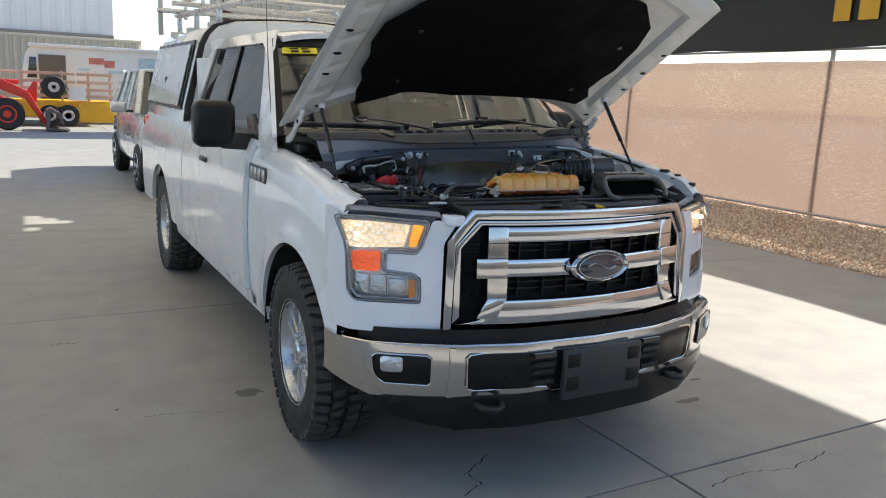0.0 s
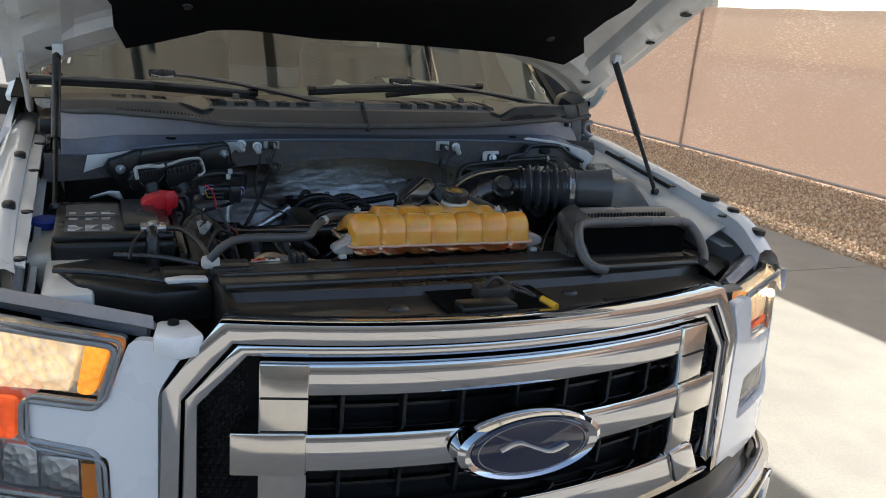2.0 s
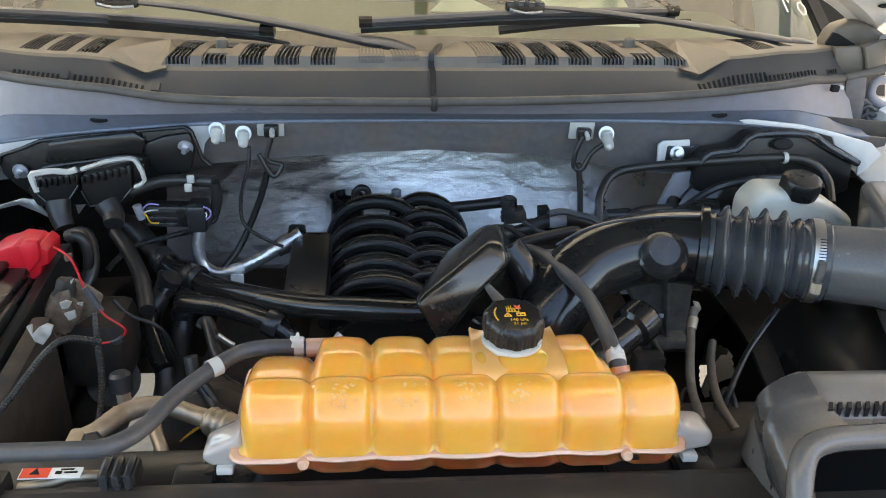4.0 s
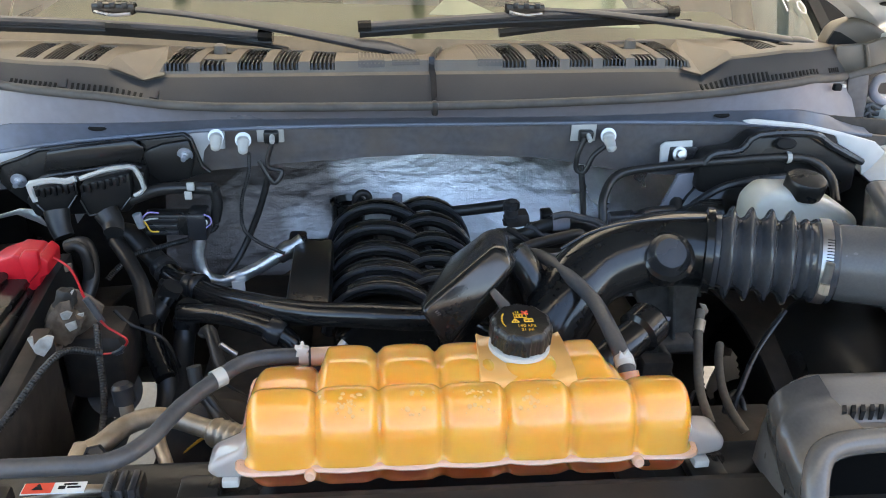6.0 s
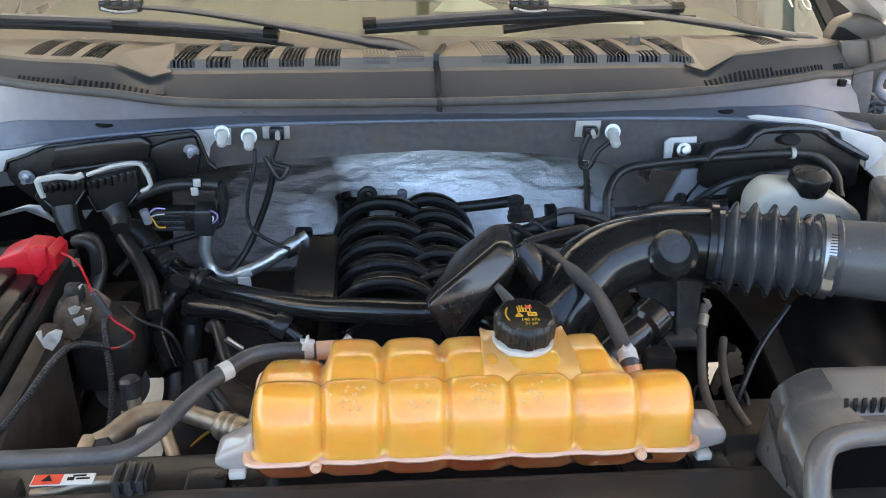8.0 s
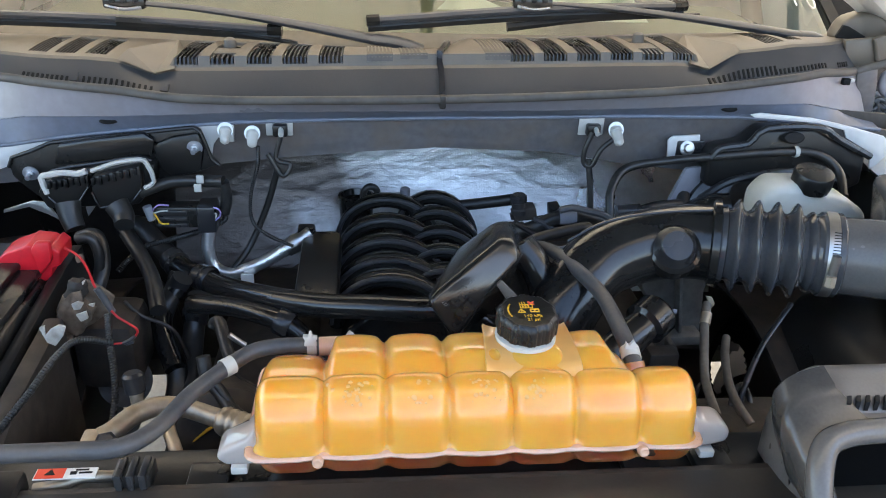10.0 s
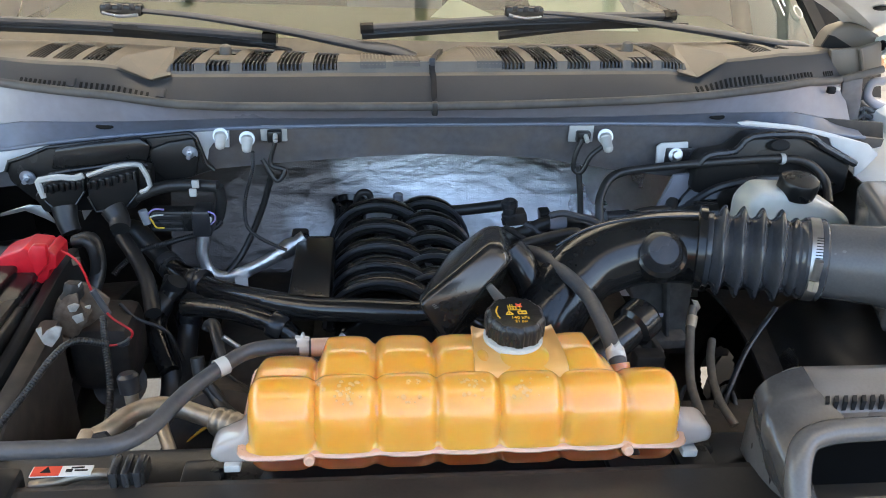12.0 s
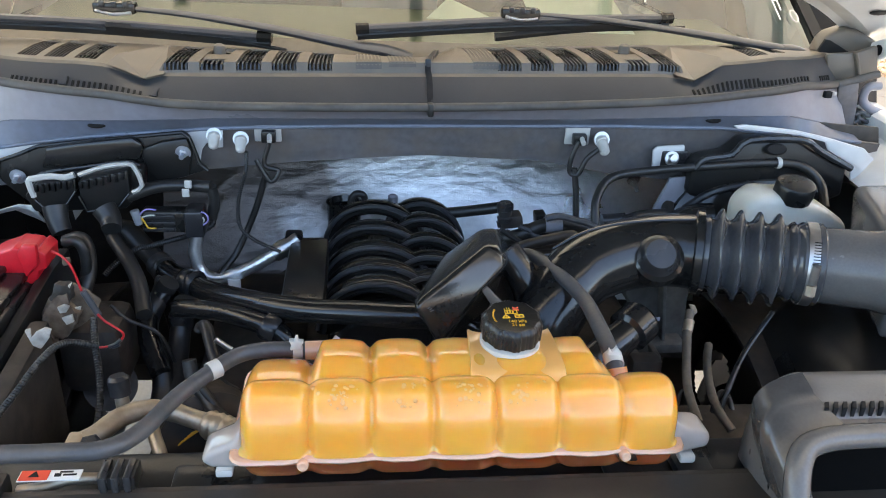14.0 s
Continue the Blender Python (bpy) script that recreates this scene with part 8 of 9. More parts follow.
run("wire_splice", [(-0.417, 0.73, 1.153), (-0.427, 0.73, 1.149)], 0.0026, grey_hose)
run("conduit", [(-0.530, 0.53, 1.135), (-0.514, 0.560, 1.153), (-0.496, 0.600, 1.170), (-0.475, 0.640, 1.193), (-0.459, 0.670, 1.195), (-0.428, 0.688, 1.179)], 0.0046, rubber, "black ribbed conduit", ribbed=True)
run("conduit", [(-0.44, 0.72, 1.20), (-0.432, 0.69, 1.175), (-0.424, 0.665, 1.150), (-0.420, 0.640, 1.125), (-0.425, 0.62, 1.09)], 0.0046, rubber, "black ribbed conduit", ribbed=True)
part("bracket_plate", bevel(prism([(-0.523, 1.183), (-0.503, 1.202), (-0.487, 1.206), (-0.47, 1.194), (-0.456, 1.18), (-0.463, 1.159), (-0.49, 1.138), (-0.517, 1.122), (-0.534, 1.109), (-0.578, 1.065), (-0.622, 0.998), (-0.658, 0.937), (-0.645, 0.999), (-0.591, 1.075), (-0.565, 1.125), (-0.537, 1.157)], "y", 0.797, 0.803, 0.0), 0.002), corroded, truck, "corroded bracket by the battery")
for k, (pts, y, m_) in enumerate((([(-0.551, 1.139), (-0.538, 1.144), (-0.53, 1.141), (-0.518, 1.147), (-0.509, 1.133), (-0.52, 1.109), (-0.534, 1.091), (-0.544, 1.097), (-0.554, 1.09)], 0.78, corroded), ([(-0.524, 1.169), (-0.512, 1.186), (-0.499, 1.2), (-0.488, 1.203), (-0.486, 1.188), (-0.477, 1.175), (-0.485, 1.154), (-0.5, 1.138), (-0.515, 1.144)], 0.785, corroded), ([(-0.512, 1.197), (-0.502, 1.214), (-0.489, 1.216), (-0.482, 1.207), (-0.486, 1.193), (-0.502, 1.188)], 0.79, tray_brown))):
    crust = prism(pts, "y", y - 0.012, y, 0.0)
    bmesh.ops.subdivide_edges(crust, edges=crust.edges[:], cuts=3, use_grid_fill=True)
    for v_ in crust.verts:
        v_.co += Vector((0.004 * noise.noise(v_.co * 90), -0.010 * abs(noise.noise(v_.co * 60 + Vector((k, 0, 0)))), 0.004 * noise.noise(v_.co * 90 + Vector((7, 0, 0)))))
    part("crust", crust, m_, truck, "crusty corrosion on the bracket", sharp=80)
for pts, y in (([(-0.499, 1.19), (-0.49, 1.194), (-0.483, 1.191), (-0.489, 1.182), (-0.497, 1.181)], 0.762), ([(-0.496, 1.174), (-0.482, 1.179), (-0.481, 1.168), (-0.491, 1.163)], 0.762), ([(-0.478, 1.189), (-0.469, 1.191), (-0.471, 1.185)], 0.762), ([(-0.484, 1.218), (-0.478, 1.222), (-0.483, 1.213)], 0.77)):
    part("salt_fleck", bevel(prism(pts, "y", y, y + 0.004, 0.0), 0.001), pale_scrap, truck)
part("torn_label", bevel(prism([(-0.507, 1.206), (-0.5, 1.209), (-0.501, 1.196), (-0.494, 1.204), (-0.483, 1.21), (-0.476, 1.207), (-0.481, 1.194), (-0.492, 1.18), (-0.501, 1.185)], "y", 0.68, 0.684, 0.0), 0.001), pale_scrap, truck, "torn pale label on the bracket")
part("ground_lug", bevel(prism([(-0.499, 1.241), (-0.487, 1.244), (-0.488, 1.232), (-0.498, 1.229)], "y", 0.80, 0.806, 0.0), 0.003), corroded, truck, "corroded terminal lug")
run("loom", [(-0.55, 0.96, 1.19), (-0.525, 0.95, 1.20), (-0.51, 0.93, 1.19), (-0.505, 0.90, 1.16), (-0.52, 0.86, 1.12)], 0.011, rubber, "taped wiring loom")
run("loom", [(-0.50, 1.02, 1.17), (-0.47, 0.98, 1.15), (-0.44, 0.92, 1.14), (-0.42, 0.86, 1.12)], 0.012, rubber, "taped wiring loom")
run("tee_branch", [(-0.41, 0.95, 1.108), (-0.423, 0.94, 1.094), (-0.433, 0.92, 1.081), (-0.432, 0.9, 1.068), (-0.419, 0.87, 1.051), (-0.402, 0.84, 1.031)], 0.0155, gloss_black, "black hose branching down from the tee", seg=16)
run("small_elbow", [(-0.331, 0.8, 1.129), (-0.327, 0.8, 1.136), (-0.319, 0.79, 1.141), (-0.312, 0.77, 1.134), (-0.304, 0.75, 1.12), (-0.292, 0.73, 1.11)], 0.0085, rubber, "small black elbow hose")
run("wire", [(-0.305, 0.7, 1.132), (-0.288, 0.7, 1.12), (-0.268, 0.7, 1.1), (-0.247, 0.7, 1.099)], 0.0022, rubber)
run("wire", [(-0.3, 0.75, 1.147), (-0.288, 0.75, 1.136), (-0.28, 0.75, 1.13)], 0.0040, steel)
run("wire", [(-0.462, 0.85, 1.143), (-0.442, 0.85, 1.118), (-0.401, 0.85, 1.094), (-0.382, 0.85, 1.043)], 0.0028, rubber)
run("wire", [(-0.53, 0.9, 1.218), (-0.514, 0.9, 1.22), (-0.505, 0.9, 1.204), (-0.506, 0.9, 1.172), (-0.521, 0.9, 1.134)], 0.0075, rubber, "taped loom behind the terminal cover")
part("grimy_casting", bevel(box(-0.53, -0.44, 0.80, 0.90, 1.02, 1.13, 0.0), 0.02, 2), oil_brown, truck)
part("fan_blower_dome", lathe([(0.11, -0.05), (0.11, 0.02), (0.09, 0.06), (0.04, 0.075), (0, 0.078)], Matrix.Translation((-0.69, 1.03, 1.06)), 28), black_plastic, truck, "black domed housing beside the battery")

# front passenger corner: tray, washer filler, lamp carrier
tray = part("corner_tray", bevel(prism([(-0.80, 0.56), (-0.70, 0.60), (-0.52, 0.47), (-0.51, 0.37), (-0.62, 0.36), (-0.75, 0.44)], "z", 1.10, 1.165, 0.0), 0.012, 2), black_plastic, truck, "black corner tray ahead of the battery")
part("tray_rib", tube([(-0.79, 0.50, 1.17), (-0.70, 0.455, 1.175), (-0.60, 0.395, 1.175), (-0.54, 0.375, 1.17)], 0.006, 8, 4), satin_black, tray)
part("tray_rib", tube([(-0.68, 0.585, 1.17), (-0.60, 0.53, 1.18), (-0.525, 0.475, 1.18)], 0.006, 8, 4), satin_black, tray)
part("tape_end", prism([(-0.60, 0.382), (-0.565, 0.392), (-0.525, 0.385), (-0.523, 0.362), (-0.56, 0.366), (-0.595, 0.362)], "z", 1.178, 1.186, 0.002), white_inner, tray)
part("tape_end", bevel(box(-0.53, -0.495, 0.40, 0.425, 1.19, 1.215, 0.0), 0.008), white_nylon, tray)
wf = part("washer_filler", bevel(box(-0.855, -0.785, 0.62, 0.90, 1.08, 1.165, 0.0), 0.02, 3), cloudy_white, truck, "cloudy white washer bottle with a blue cap")
blue_cap = mat("blue_cap", (0.02, 0.06, 0.35), 0.4, var=0.1)
part("washer_cap", lathe([(0.036, 0), (0.037, 0.016), (0.03, 0.022), (0, 0.023)], Matrix.Translation((-0.818, 0.83, 1.166)) @ Matrix.Diagonal((0.85, 0.85, 1, 1)), 24), blue_cap, wf, "blue washer cap")
for sgn in (-1, 1):
    part("lamp_carrier", sheet(lambda u, v, sgn=sgn: Vector((sgn * (0.63 + 0.30 * u), 0.215 + 0.19 * u + 0.05 * v + 0.03 * u * v, 1.140 + 0.030 * math.sin(math.pi * min(1, 0.15 + v)) + 0.01 * u)), 12, 6, 0.02), apron_grey, truck, "dusty grey headlamp housing top")
    if sgn < 0:
        part("nose_tab", bevel(prism([(sgn * 0.555, 0.15), (sgn * 0.60, 0.135), (sgn * 0.635, 0.165), (sgn * 0.625, 0.225), (sgn * 0.575, 0.225)], "z", 1.125, 1.165, 0.0), 0.008), white_paint, truck, "white tab beside the grille")
    part("tab_bolt", lathe([(0.010, 0), (0.009, 0.006), (0, 0.007)], Matrix.Translation((sgn * 0.60, 0.20, 1.166)), 10), ink_and_shade_black, truck)
    part("fender_ledge", bevel(box(sgn * 0.72, sgn * 0.81, 0.40, 0.62, 1.10, 1.155, 0.0), 0.01), black_plastic if sgn > 0 else white_inner, truck)
    for y in (0.50, 0.72, 0.98, 1.22):
        part("fender_bolt", lathe([(0.012, 0), (0.012, 0.005), (0.007, 0.006), (0, 0.006)], Matrix.Translation((sgn * 0.845, y, top_z(y, sgn) - 0.020)), 8), satin_black, truck)

# ---- radiator cover ----
cover = part("radiator_cover", sheet(lambda u, v: (-0.505 + 1.12 * u - 0.0 * v, 0.095 + 0.30 * (2 * (u - 0.46)) ** 2 * 0.20 * (1 - v) + 0.325 * v,
             1.172 + float(np.interp(v, [0, 0.10, 0.14, 0.55, 0.58, 0.66, 0.69, 0.80, 0.83, 1.0], [0.000, 0.004, -0.012, -0.012, 0.004, 0.006, 0.012, 0.014, 0.020, 0.018]))), 60, 60, 0.004), cover_plastic, truck, "dusty black stepped radiator cover", sharp=25)
part("cover_end", bevel(box(-0.512, -0.436, 0.385, 0.448, 1.172, 1.198, 0.0), 0.006), black_plastic, cover)
part("cover_ridge", tube([(-0.50, 0.305, 1.188), (-0.1, 0.298, 1.189), (0.30, 0.302, 1.189), (0.6, 0.31, 1.188)], 0.006, 8, 3), cover_plastic, cover)
part("cover_ridge", tube([(-0.50, 0.350, 1.196), (-0.1, 0.345, 1.197), (0.30, 0.348, 1.197)], 0.004, 8, 3), cover_plastic, cover)
part("back_flange", box(-0.50, 0.30, 0.418, 0.428, 1.183, 1.1895, 0.002), oil_brown, cover)
part("support_bar", bevel(box(-0.60, 0.62, 0.425, 0.50, 1.13, 1.172, 0.0), 0.008), black_plastic, truck, "black radiator support bar")
for x in (-0.27, 0.16, 0.235):
    part("support_lug", box(x - 0.02, x + 0.02, 0.43, 0.465, 1.172, 1.184, 0.004), black_plastic, truck)
stk = part("warning_label", box(-0.428, -0.372, 0.436, 0.450, 1.1925, 1.1935, 0, Matrix.Identity(4)), white_ink, cover, "red and white warning label")
part("label_red", box(-0.427, -0.401, 0.4365, 0.4495, 1.1936, 1.1941, 0), red_ink, stk)
mk = bmesh.new()
prism([(-0.419, 0.4405), (-0.409, 0.4405), (-0.414, 0.4485)], "z", 1.1942, 1.1946, 0, None, mk)
for x0, x1, y0, y1 in ((-0.396, -0.390, 0.441, 0.445), (-0.388, -0.376, 0.442, 0.444), (-0.392, -0.38, 0.446, 0.448)):
    box(x0, x1, y0, y1, 1.1936, 1.1941, 0, None, mk)
part("label_symbol", mk, ink_and_shade_black, stk)
clipb = part("cable_clip", bevel(box(-0.353, -0.318, 0.425, 0.452, 1.185, 1.204, 0.0), 0.003), black_plastic, cover)
for i in range(3):
    part("clip_rib", box(-0.350 + 0.011 * i, -0.343 + 0.011 * i, 0.421, 0.45, 1.187, 1.207, 0.002), satin_black, clipb)
# flat black sheet coloured as the shaded well, no opening is cut
part("latch_well_shade", box(-0.115, 0.125, 0.115, 0.275, 1.166, 1.1685, 0.0), void_black, cover, "black sheet standing for the shaded opening round the hood latch")
part("latch_block", bevel(box(-0.10, 0.015, 0.125, 0.175, 1.166, 1.188, 0.0), 0.006), black_plastic, cover)
la = part("hood_latch", bevel(box(-0.03, 0.05, 0.20, 0.245, 1.155, 1.195, 0.0), 0.006), oil_brown, truck, "grimy hood latch")
part("latch_hook", tube([(-0.02, 0.215, 1.19), (0.0, 0.21, 1.212), (0.02, 0.215, 1.205), (0.035, 0.235, 1.185)], 0.006, 8, 4), oil_brown, la)
part("latch_spring", corrugated([(0.03, 0.21, 1.19), (0.055, 0.19, 1.188), (0.075, 0.165, 1.184)], 0.005, 0.005, 0.002), satin_black, la)
run("latch_cable", [(0.05, 0.22, 1.195), (0.075, 0.18, 1.186), (0.085, 0.15, 1.182)], 0.004, satin_black, parent=la)
part("release_handle", tube([(0.082, 0.155, 1.184), (0.094, 0.118, 1.180)], lambda t: 0.007 + 0.002 * math.sin(3 * t), 10, 1), yellow_ink, la, "yellow release lever tip")
part("cover_dimple", lathe([(0.024, 0.0), (0.018, 0.005), (0, 0.006)], Matrix.Translation((-0.197, 0.213, 1.160)) @ Matrix.Diagonal((1.0, 0.6, 1, 1)), 20), satin_black, cover)
part("cover_dimple", lathe([(0.020, 0.0), (0.015, 0.006), (0, 0.007)], Matrix.Translation((0.20, 0.235, 1.160)) @ Matrix.Diagonal((1.0, 0.7, 1, 1)), 20), satin_black, cover)
# black strips put the shade of two deep slots on the cover
part("cover_slot_shade", box(-0.44, -0.14, 0.150, 0.172, 1.160, 1.1625, 0.0), ink_and_shade_black, cover)
part("cover_slot_shade", box(0.25, 0.47, 0.165, 0.185, 1.160, 1.1625, 0.0), ink_and_shade_black, cover)
part("cover_wall", bevel(prism([(-0.512, 0.20), (-0.49, 0.20), (-0.49, 0.40), (-0.512, 0.40)], "z", 1.08, 1.182, 0.0), 0.004), black_plastic, cover)
part("side_cover", sheet(lambda u, v: (0.60 + 0.17 * u, 0.24 + 0.14 * u + 0.20 * v, 1.178 + 0.01 * math.sin(6 * v) - 0.03 * u), 10, 8, 0.004), black_plastic, truck, "black corner cover by the driver side lamp")

# ---- driver side of the bulkhead ----
bo = part("bulkhead_cover", bevel(prism([(0.462, 1.238), (0.462, 1.285), (0.475, 1.304), (0.522, 1.312), (0.548, 1.338), (0.642, 1.341), (0.680, 1.322), (0.745, 1.292), (0.750, 1.238), (0.70, 1.215), (0.52, 1.215)], "y", 1.055, 1.10, 0.0), 0.008, 2), black_plastic, truck, "black moulded cover above the brake booster", sharp=50)
part("cover_edge", tube([(0.463, 1.05, 1.288), (0.478, 1.05, 1.306), (0.524, 1.05, 1.314), (0.550, 1.05, 1.340), (0.642, 1.05, 1.343), (0.684, 1.05, 1.322), (0.748, 1.05, 1.292)], 0.006, 8, 3), satin_black, bo)
part("cover_rivet", lathe([(0.015, 0), (0.012, 0.005), (0, 0.006)], aim((0.60, 1.05, 1.325), (0, -1, 0.4)) @ Matrix.Diagonal((1.4, 0.7, 1, 1)), 14), ink_and_shade_black, bo)
part("cover_arch", tube([(0.455, 1.045, 1.215), (0.50, 1.04, 1.25), (0.57, 1.035, 1.268), (0.64, 1.035, 1.268), (0.70, 1.035, 1.25)], 0.007, 8, 5), satin_black, bo)
part("brake_booster", lathe([(0.13, 0.0), (0.125, 0.04), (0.10, 0.06), (0.04, 0.07), (0.035, 0.12), (0, 0.12)], aim((0.56, 1.10, 1.15), (0, -1, 0.1)), 32), gloss_black, truck, "black brake booster")
br = part("brake_reservoir", bevel(prism([(0.505, 1.185), (0.500, 1.262), (0.522, 1.290), (0.580, 1.288), (0.650, 1.262), (0.690, 1.236), (0.680, 1.185)], "y", 0.925, 0.995, 0.0), 0.016, 3), cloudy_white, truck, "cloudy white brake fluid reservoir", sharp=60)
part("brake_cap", lathe([(0.029, -0.01), (0.031, 0), (0.031, 0.014), (0.0285, 0.019), (0.02, 0.021), (0, 0.021)], aim((0.586, 0.945, 1.287), (0.0, -0.2, 1)), 48, None, True, lambda a: 1 + 0.02 * (math.sin(a * 12) > 0)), black_plastic, br, "black ribbed reservoir cap", sharp=30)
run("steering_hose", [(0.44, 1.08, 1.21), (0.43, 1.03, 1.17), (0.45, 0.98, 1.12)], 0.012, rubber)
part("grey_duct", prism([(0.435, 1.26), (0.475, 1.265), (0.43, 1.12), (0.385, 1.12)], "y", 1.075, 1.085, 0.003), apron_grey, truck)
run("thick_hose", [(0.50, 1.02, 1.21), (0.46, 1.03, 1.20), (0.42, 1.03, 1.165), (0.40, 1.02, 1.11)], 0.026, gloss_black, "thick black hose", seg=16)
# wiring between manifold and duct
run("loom", [(0.128, 1.02, 1.165), (0.16, 1.0, 1.185), (0.19, 1.0, 1.200), (0.225, 1.0, 1.206), (0.277, 1.0, 1.193), (0.30, 0.98, 1.17)], 0.012, rubber, "taped wiring loom")
part("tape_wrap", lathe([(0.0135, -0.014), (0.0145, 0), (0.0135, 0.014)], aim((0.212, 0.998, 1.206), (1, 0, 0.1)), 12, None, False), apron_grey, truck)
run("loom", [(0.10, 0.85, 1.215), (0.125, 0.855, 1.232), (0.16, 0.865, 1.238), (0.205, 0.875, 1.243), (0.215, 0.88, 1.235)], 0.0085, rubber, "black hose with a bent end")
run("loom", [(0.30, 1.0, 1.185), (0.34, 1.03, 1.195), (0.38, 1.05, 1.20), (0.43, 1.06, 1.20)], 0.009, rubber)
part("plug_body", box(0.175, 0.215, 1.02, 1.05, 1.16, 1.185, 0.004), black_plastic, truck)
part("plug_body", box(0.115, 0.155, 1.02, 1.06, 1.14, 1.17, 0.005), oil_brown, truck)
run("red_lead", [(0.145, 0.93, 1.20), (0.148, 0.91, 1.185), (0.150, 0.89, 1.17)], 0.004, red_wire)
part("cast_bracket", bevel(box(0.15, 0.26, 0.90, 1.0, 1.08, 1.165, 0.0), 0.015), oil_brown, truck)
part("duct_label", box(0.268, 0.292, 0.705, 0.706, 1.196, 1.202, 0), apron_grey, duct)
# canister below the duct, brake lines
part("canister", lathe([(0.018, 0), (0.022, 0.006), (0.022, 0.07), (0.028, 0.075), (0.028, 0.10), (0.024, 0.105), (0, 0.106)], aim((0.168, 0.605, 1.195), (0.75, 0.55, 0.28)), 20), gloss_black, truck, "black canister valve")
part("latch_bracket", bevel(box(0.245, 0.285, 0.655, 0.68, 1.115, 1.165, 0.0), 0.004), oil_brown, truck)
cast = part("front_casting", bevel(prism([(0.263, 1.222), (0.382, 1.22), (0.377, 1.174), (0.384, 1.093), (0.333, 1.09), (0.317, 1.125), (0.3, 1.146), (0.278, 1.176)], "y", 0.80, 0.90, 0.0), 0.012), cast_grey, truck, "grimy cast engine cover below the duct")
part("casting_ledge", bevel(prism([(0.298, 1.114), (0.371, 1.116), (0.373, 1.1), (0.302, 1.098)], "y", 0.77, 0.82, 0.0), 0.004), cast_grey, cast)
part("casting_boss", bevel(prism([(0.272, 1.162), (0.296, 1.165), (0.311, 1.123), (0.282, 1.116)], "y", 0.755, 0.80, 0.0), 0.006), cast_grey, cast)
part("casting_bolt", lathe([(0.011, 0), (0.011, 0.010), (0.008, 0.012), (0, 0.012)], aim([(0.291, 0.755, 1.136)][0], (0, -1, 0.3)), 6), oil_brown, cast)
part("casting_rib", bevel(prism([(0.321, 1.22), (0.327, 1.22), (0.344, 1.106), (0.338, 1.106)], "y", 0.78, 0.81, 0.0), 0.003), cast_grey, cast)
clv = part("clevis", bevel(prism([(0.267, 1.139), (0.272, 1.145), (0.281, 1.113), (0.275, 1.109)], "y", 0.70, 0.74, 0.0), 0.003), cast_grey, truck, "grimy steel clevis")
part("clevis_arm", bevel(prism([(0.296, 1.14), (0.302, 1.144), (0.308, 1.11), (0.303, 1.106)], "y", 0.70, 0.74, 0.0), 0.003), cast_grey, clv)
part("clevis_pin", tube([(0.267, 0.72, 1.117), (0.311, 0.72, 1.118)], 0.007, 10, 1), cast_grey, clv)
part("wire_plug", bevel(prism([(0.123, 1.217), (0.16, 1.22), (0.164, 1.198), (0.128, 1.194)], "y", 1.0, 1.03, 0.0), 0.004), tray_brown, truck, "dusty brown wiring plug")
part("plug_cap", lathe([(0.013, -0.02), (0.014, -0.012), (0.011, -0.010), (0.011, 0.0), (0.014, 0.002), (0.014, 0.010), (0.010, 0.014), (0, 0.014)], aim([(0.132, 1.01, 1.226)][0], (-0.1, 0, 1)), 16), satin_black, truck)
part("wire_plug", bevel(prism([(0.188, 1.21), (0.207, 1.212), (0.212, 1.186), (0.192, 1.184)], "y", 1.02, 1.05, 0.0), 0.003), black_plastic, truck)
part("tube_plug", lathe([(0.012, 0), (0.012, 0.04), (0.009, 0.042), (0.009, 0.06), (0, 0.06)], aim([(0.306, 1.03, 1.198)][0], (1, 0, 0.08)), 14), satin_black, truck)
part("rear_cover", bevel(prism([(0.178, 1.154), (0.243, 1.16), (0.328, 1.148), (0.318, 1.063), (0.2, 1.065)], "y", 1.10, 1.12, 0.0), 0.008), oil_brown, truck, "grimy cover at the engine's rear")
part("pale_bracket", prism([(0.163, 1.207), (0.199, 1.212), (0.19, 1.2), (0.177, 1.189)], "y", 0.88, 0.884, 0.001), apron_grey, truck)
for pts, r_, m_ in (([(0.121, 0.98, 1.204), (0.141, 0.98, 1.191), (0.161, 0.98, 1.176), (0.17, 0.98, 1.15)], 0.005, rubber), ([(0.155, 0.99, 1.205), (0.17, 0.99, 1.198), (0.183, 0.99, 1.188), (0.205, 0.99, 1.184)], 0.004, grey_hose), ([(0.191, 0.97, 1.229), (0.213, 0.97, 1.233), (0.237, 0.97, 1.227), (0.261, 0.97, 1.221), (0.284, 0.97, 1.207)], 0.006, grey_hose), ([(0.329, 1.05, 1.184), (0.353, 1.05, 1.19), (0.379, 1.05, 1.188)], 0.005, rubber)):
    part("branch_wire", tube(pts, r_, 8, 4), m_, truck)
b1 = run("brake_line", [(0.329, 0.700, 1.214), (0.320, 0.68, 1.202), (0.313, 0.660, 1.192), (0.295, 0.600, 1.166), (0.292, 0.550, 1.150)], 0.0058, line_tan, "rubber line with crimped ends")
part("line_tag", prism([(0.323, 1.227), (0.332, 1.225), (0.338, 1.215), (0.332, 1.204), (0.324, 1.198), (0.323, 1.208), (0.33, 1.215)], "y", 0.696, 0.699, 0.001), aluminium, b1)
part("line_crimp", lathe([(0.0068, -0.008), (0.0068, 0.008)], aim((0.321, 0.68, 1.203), (0.3, 0.6, 0.5)), 12), aluminium, b1)
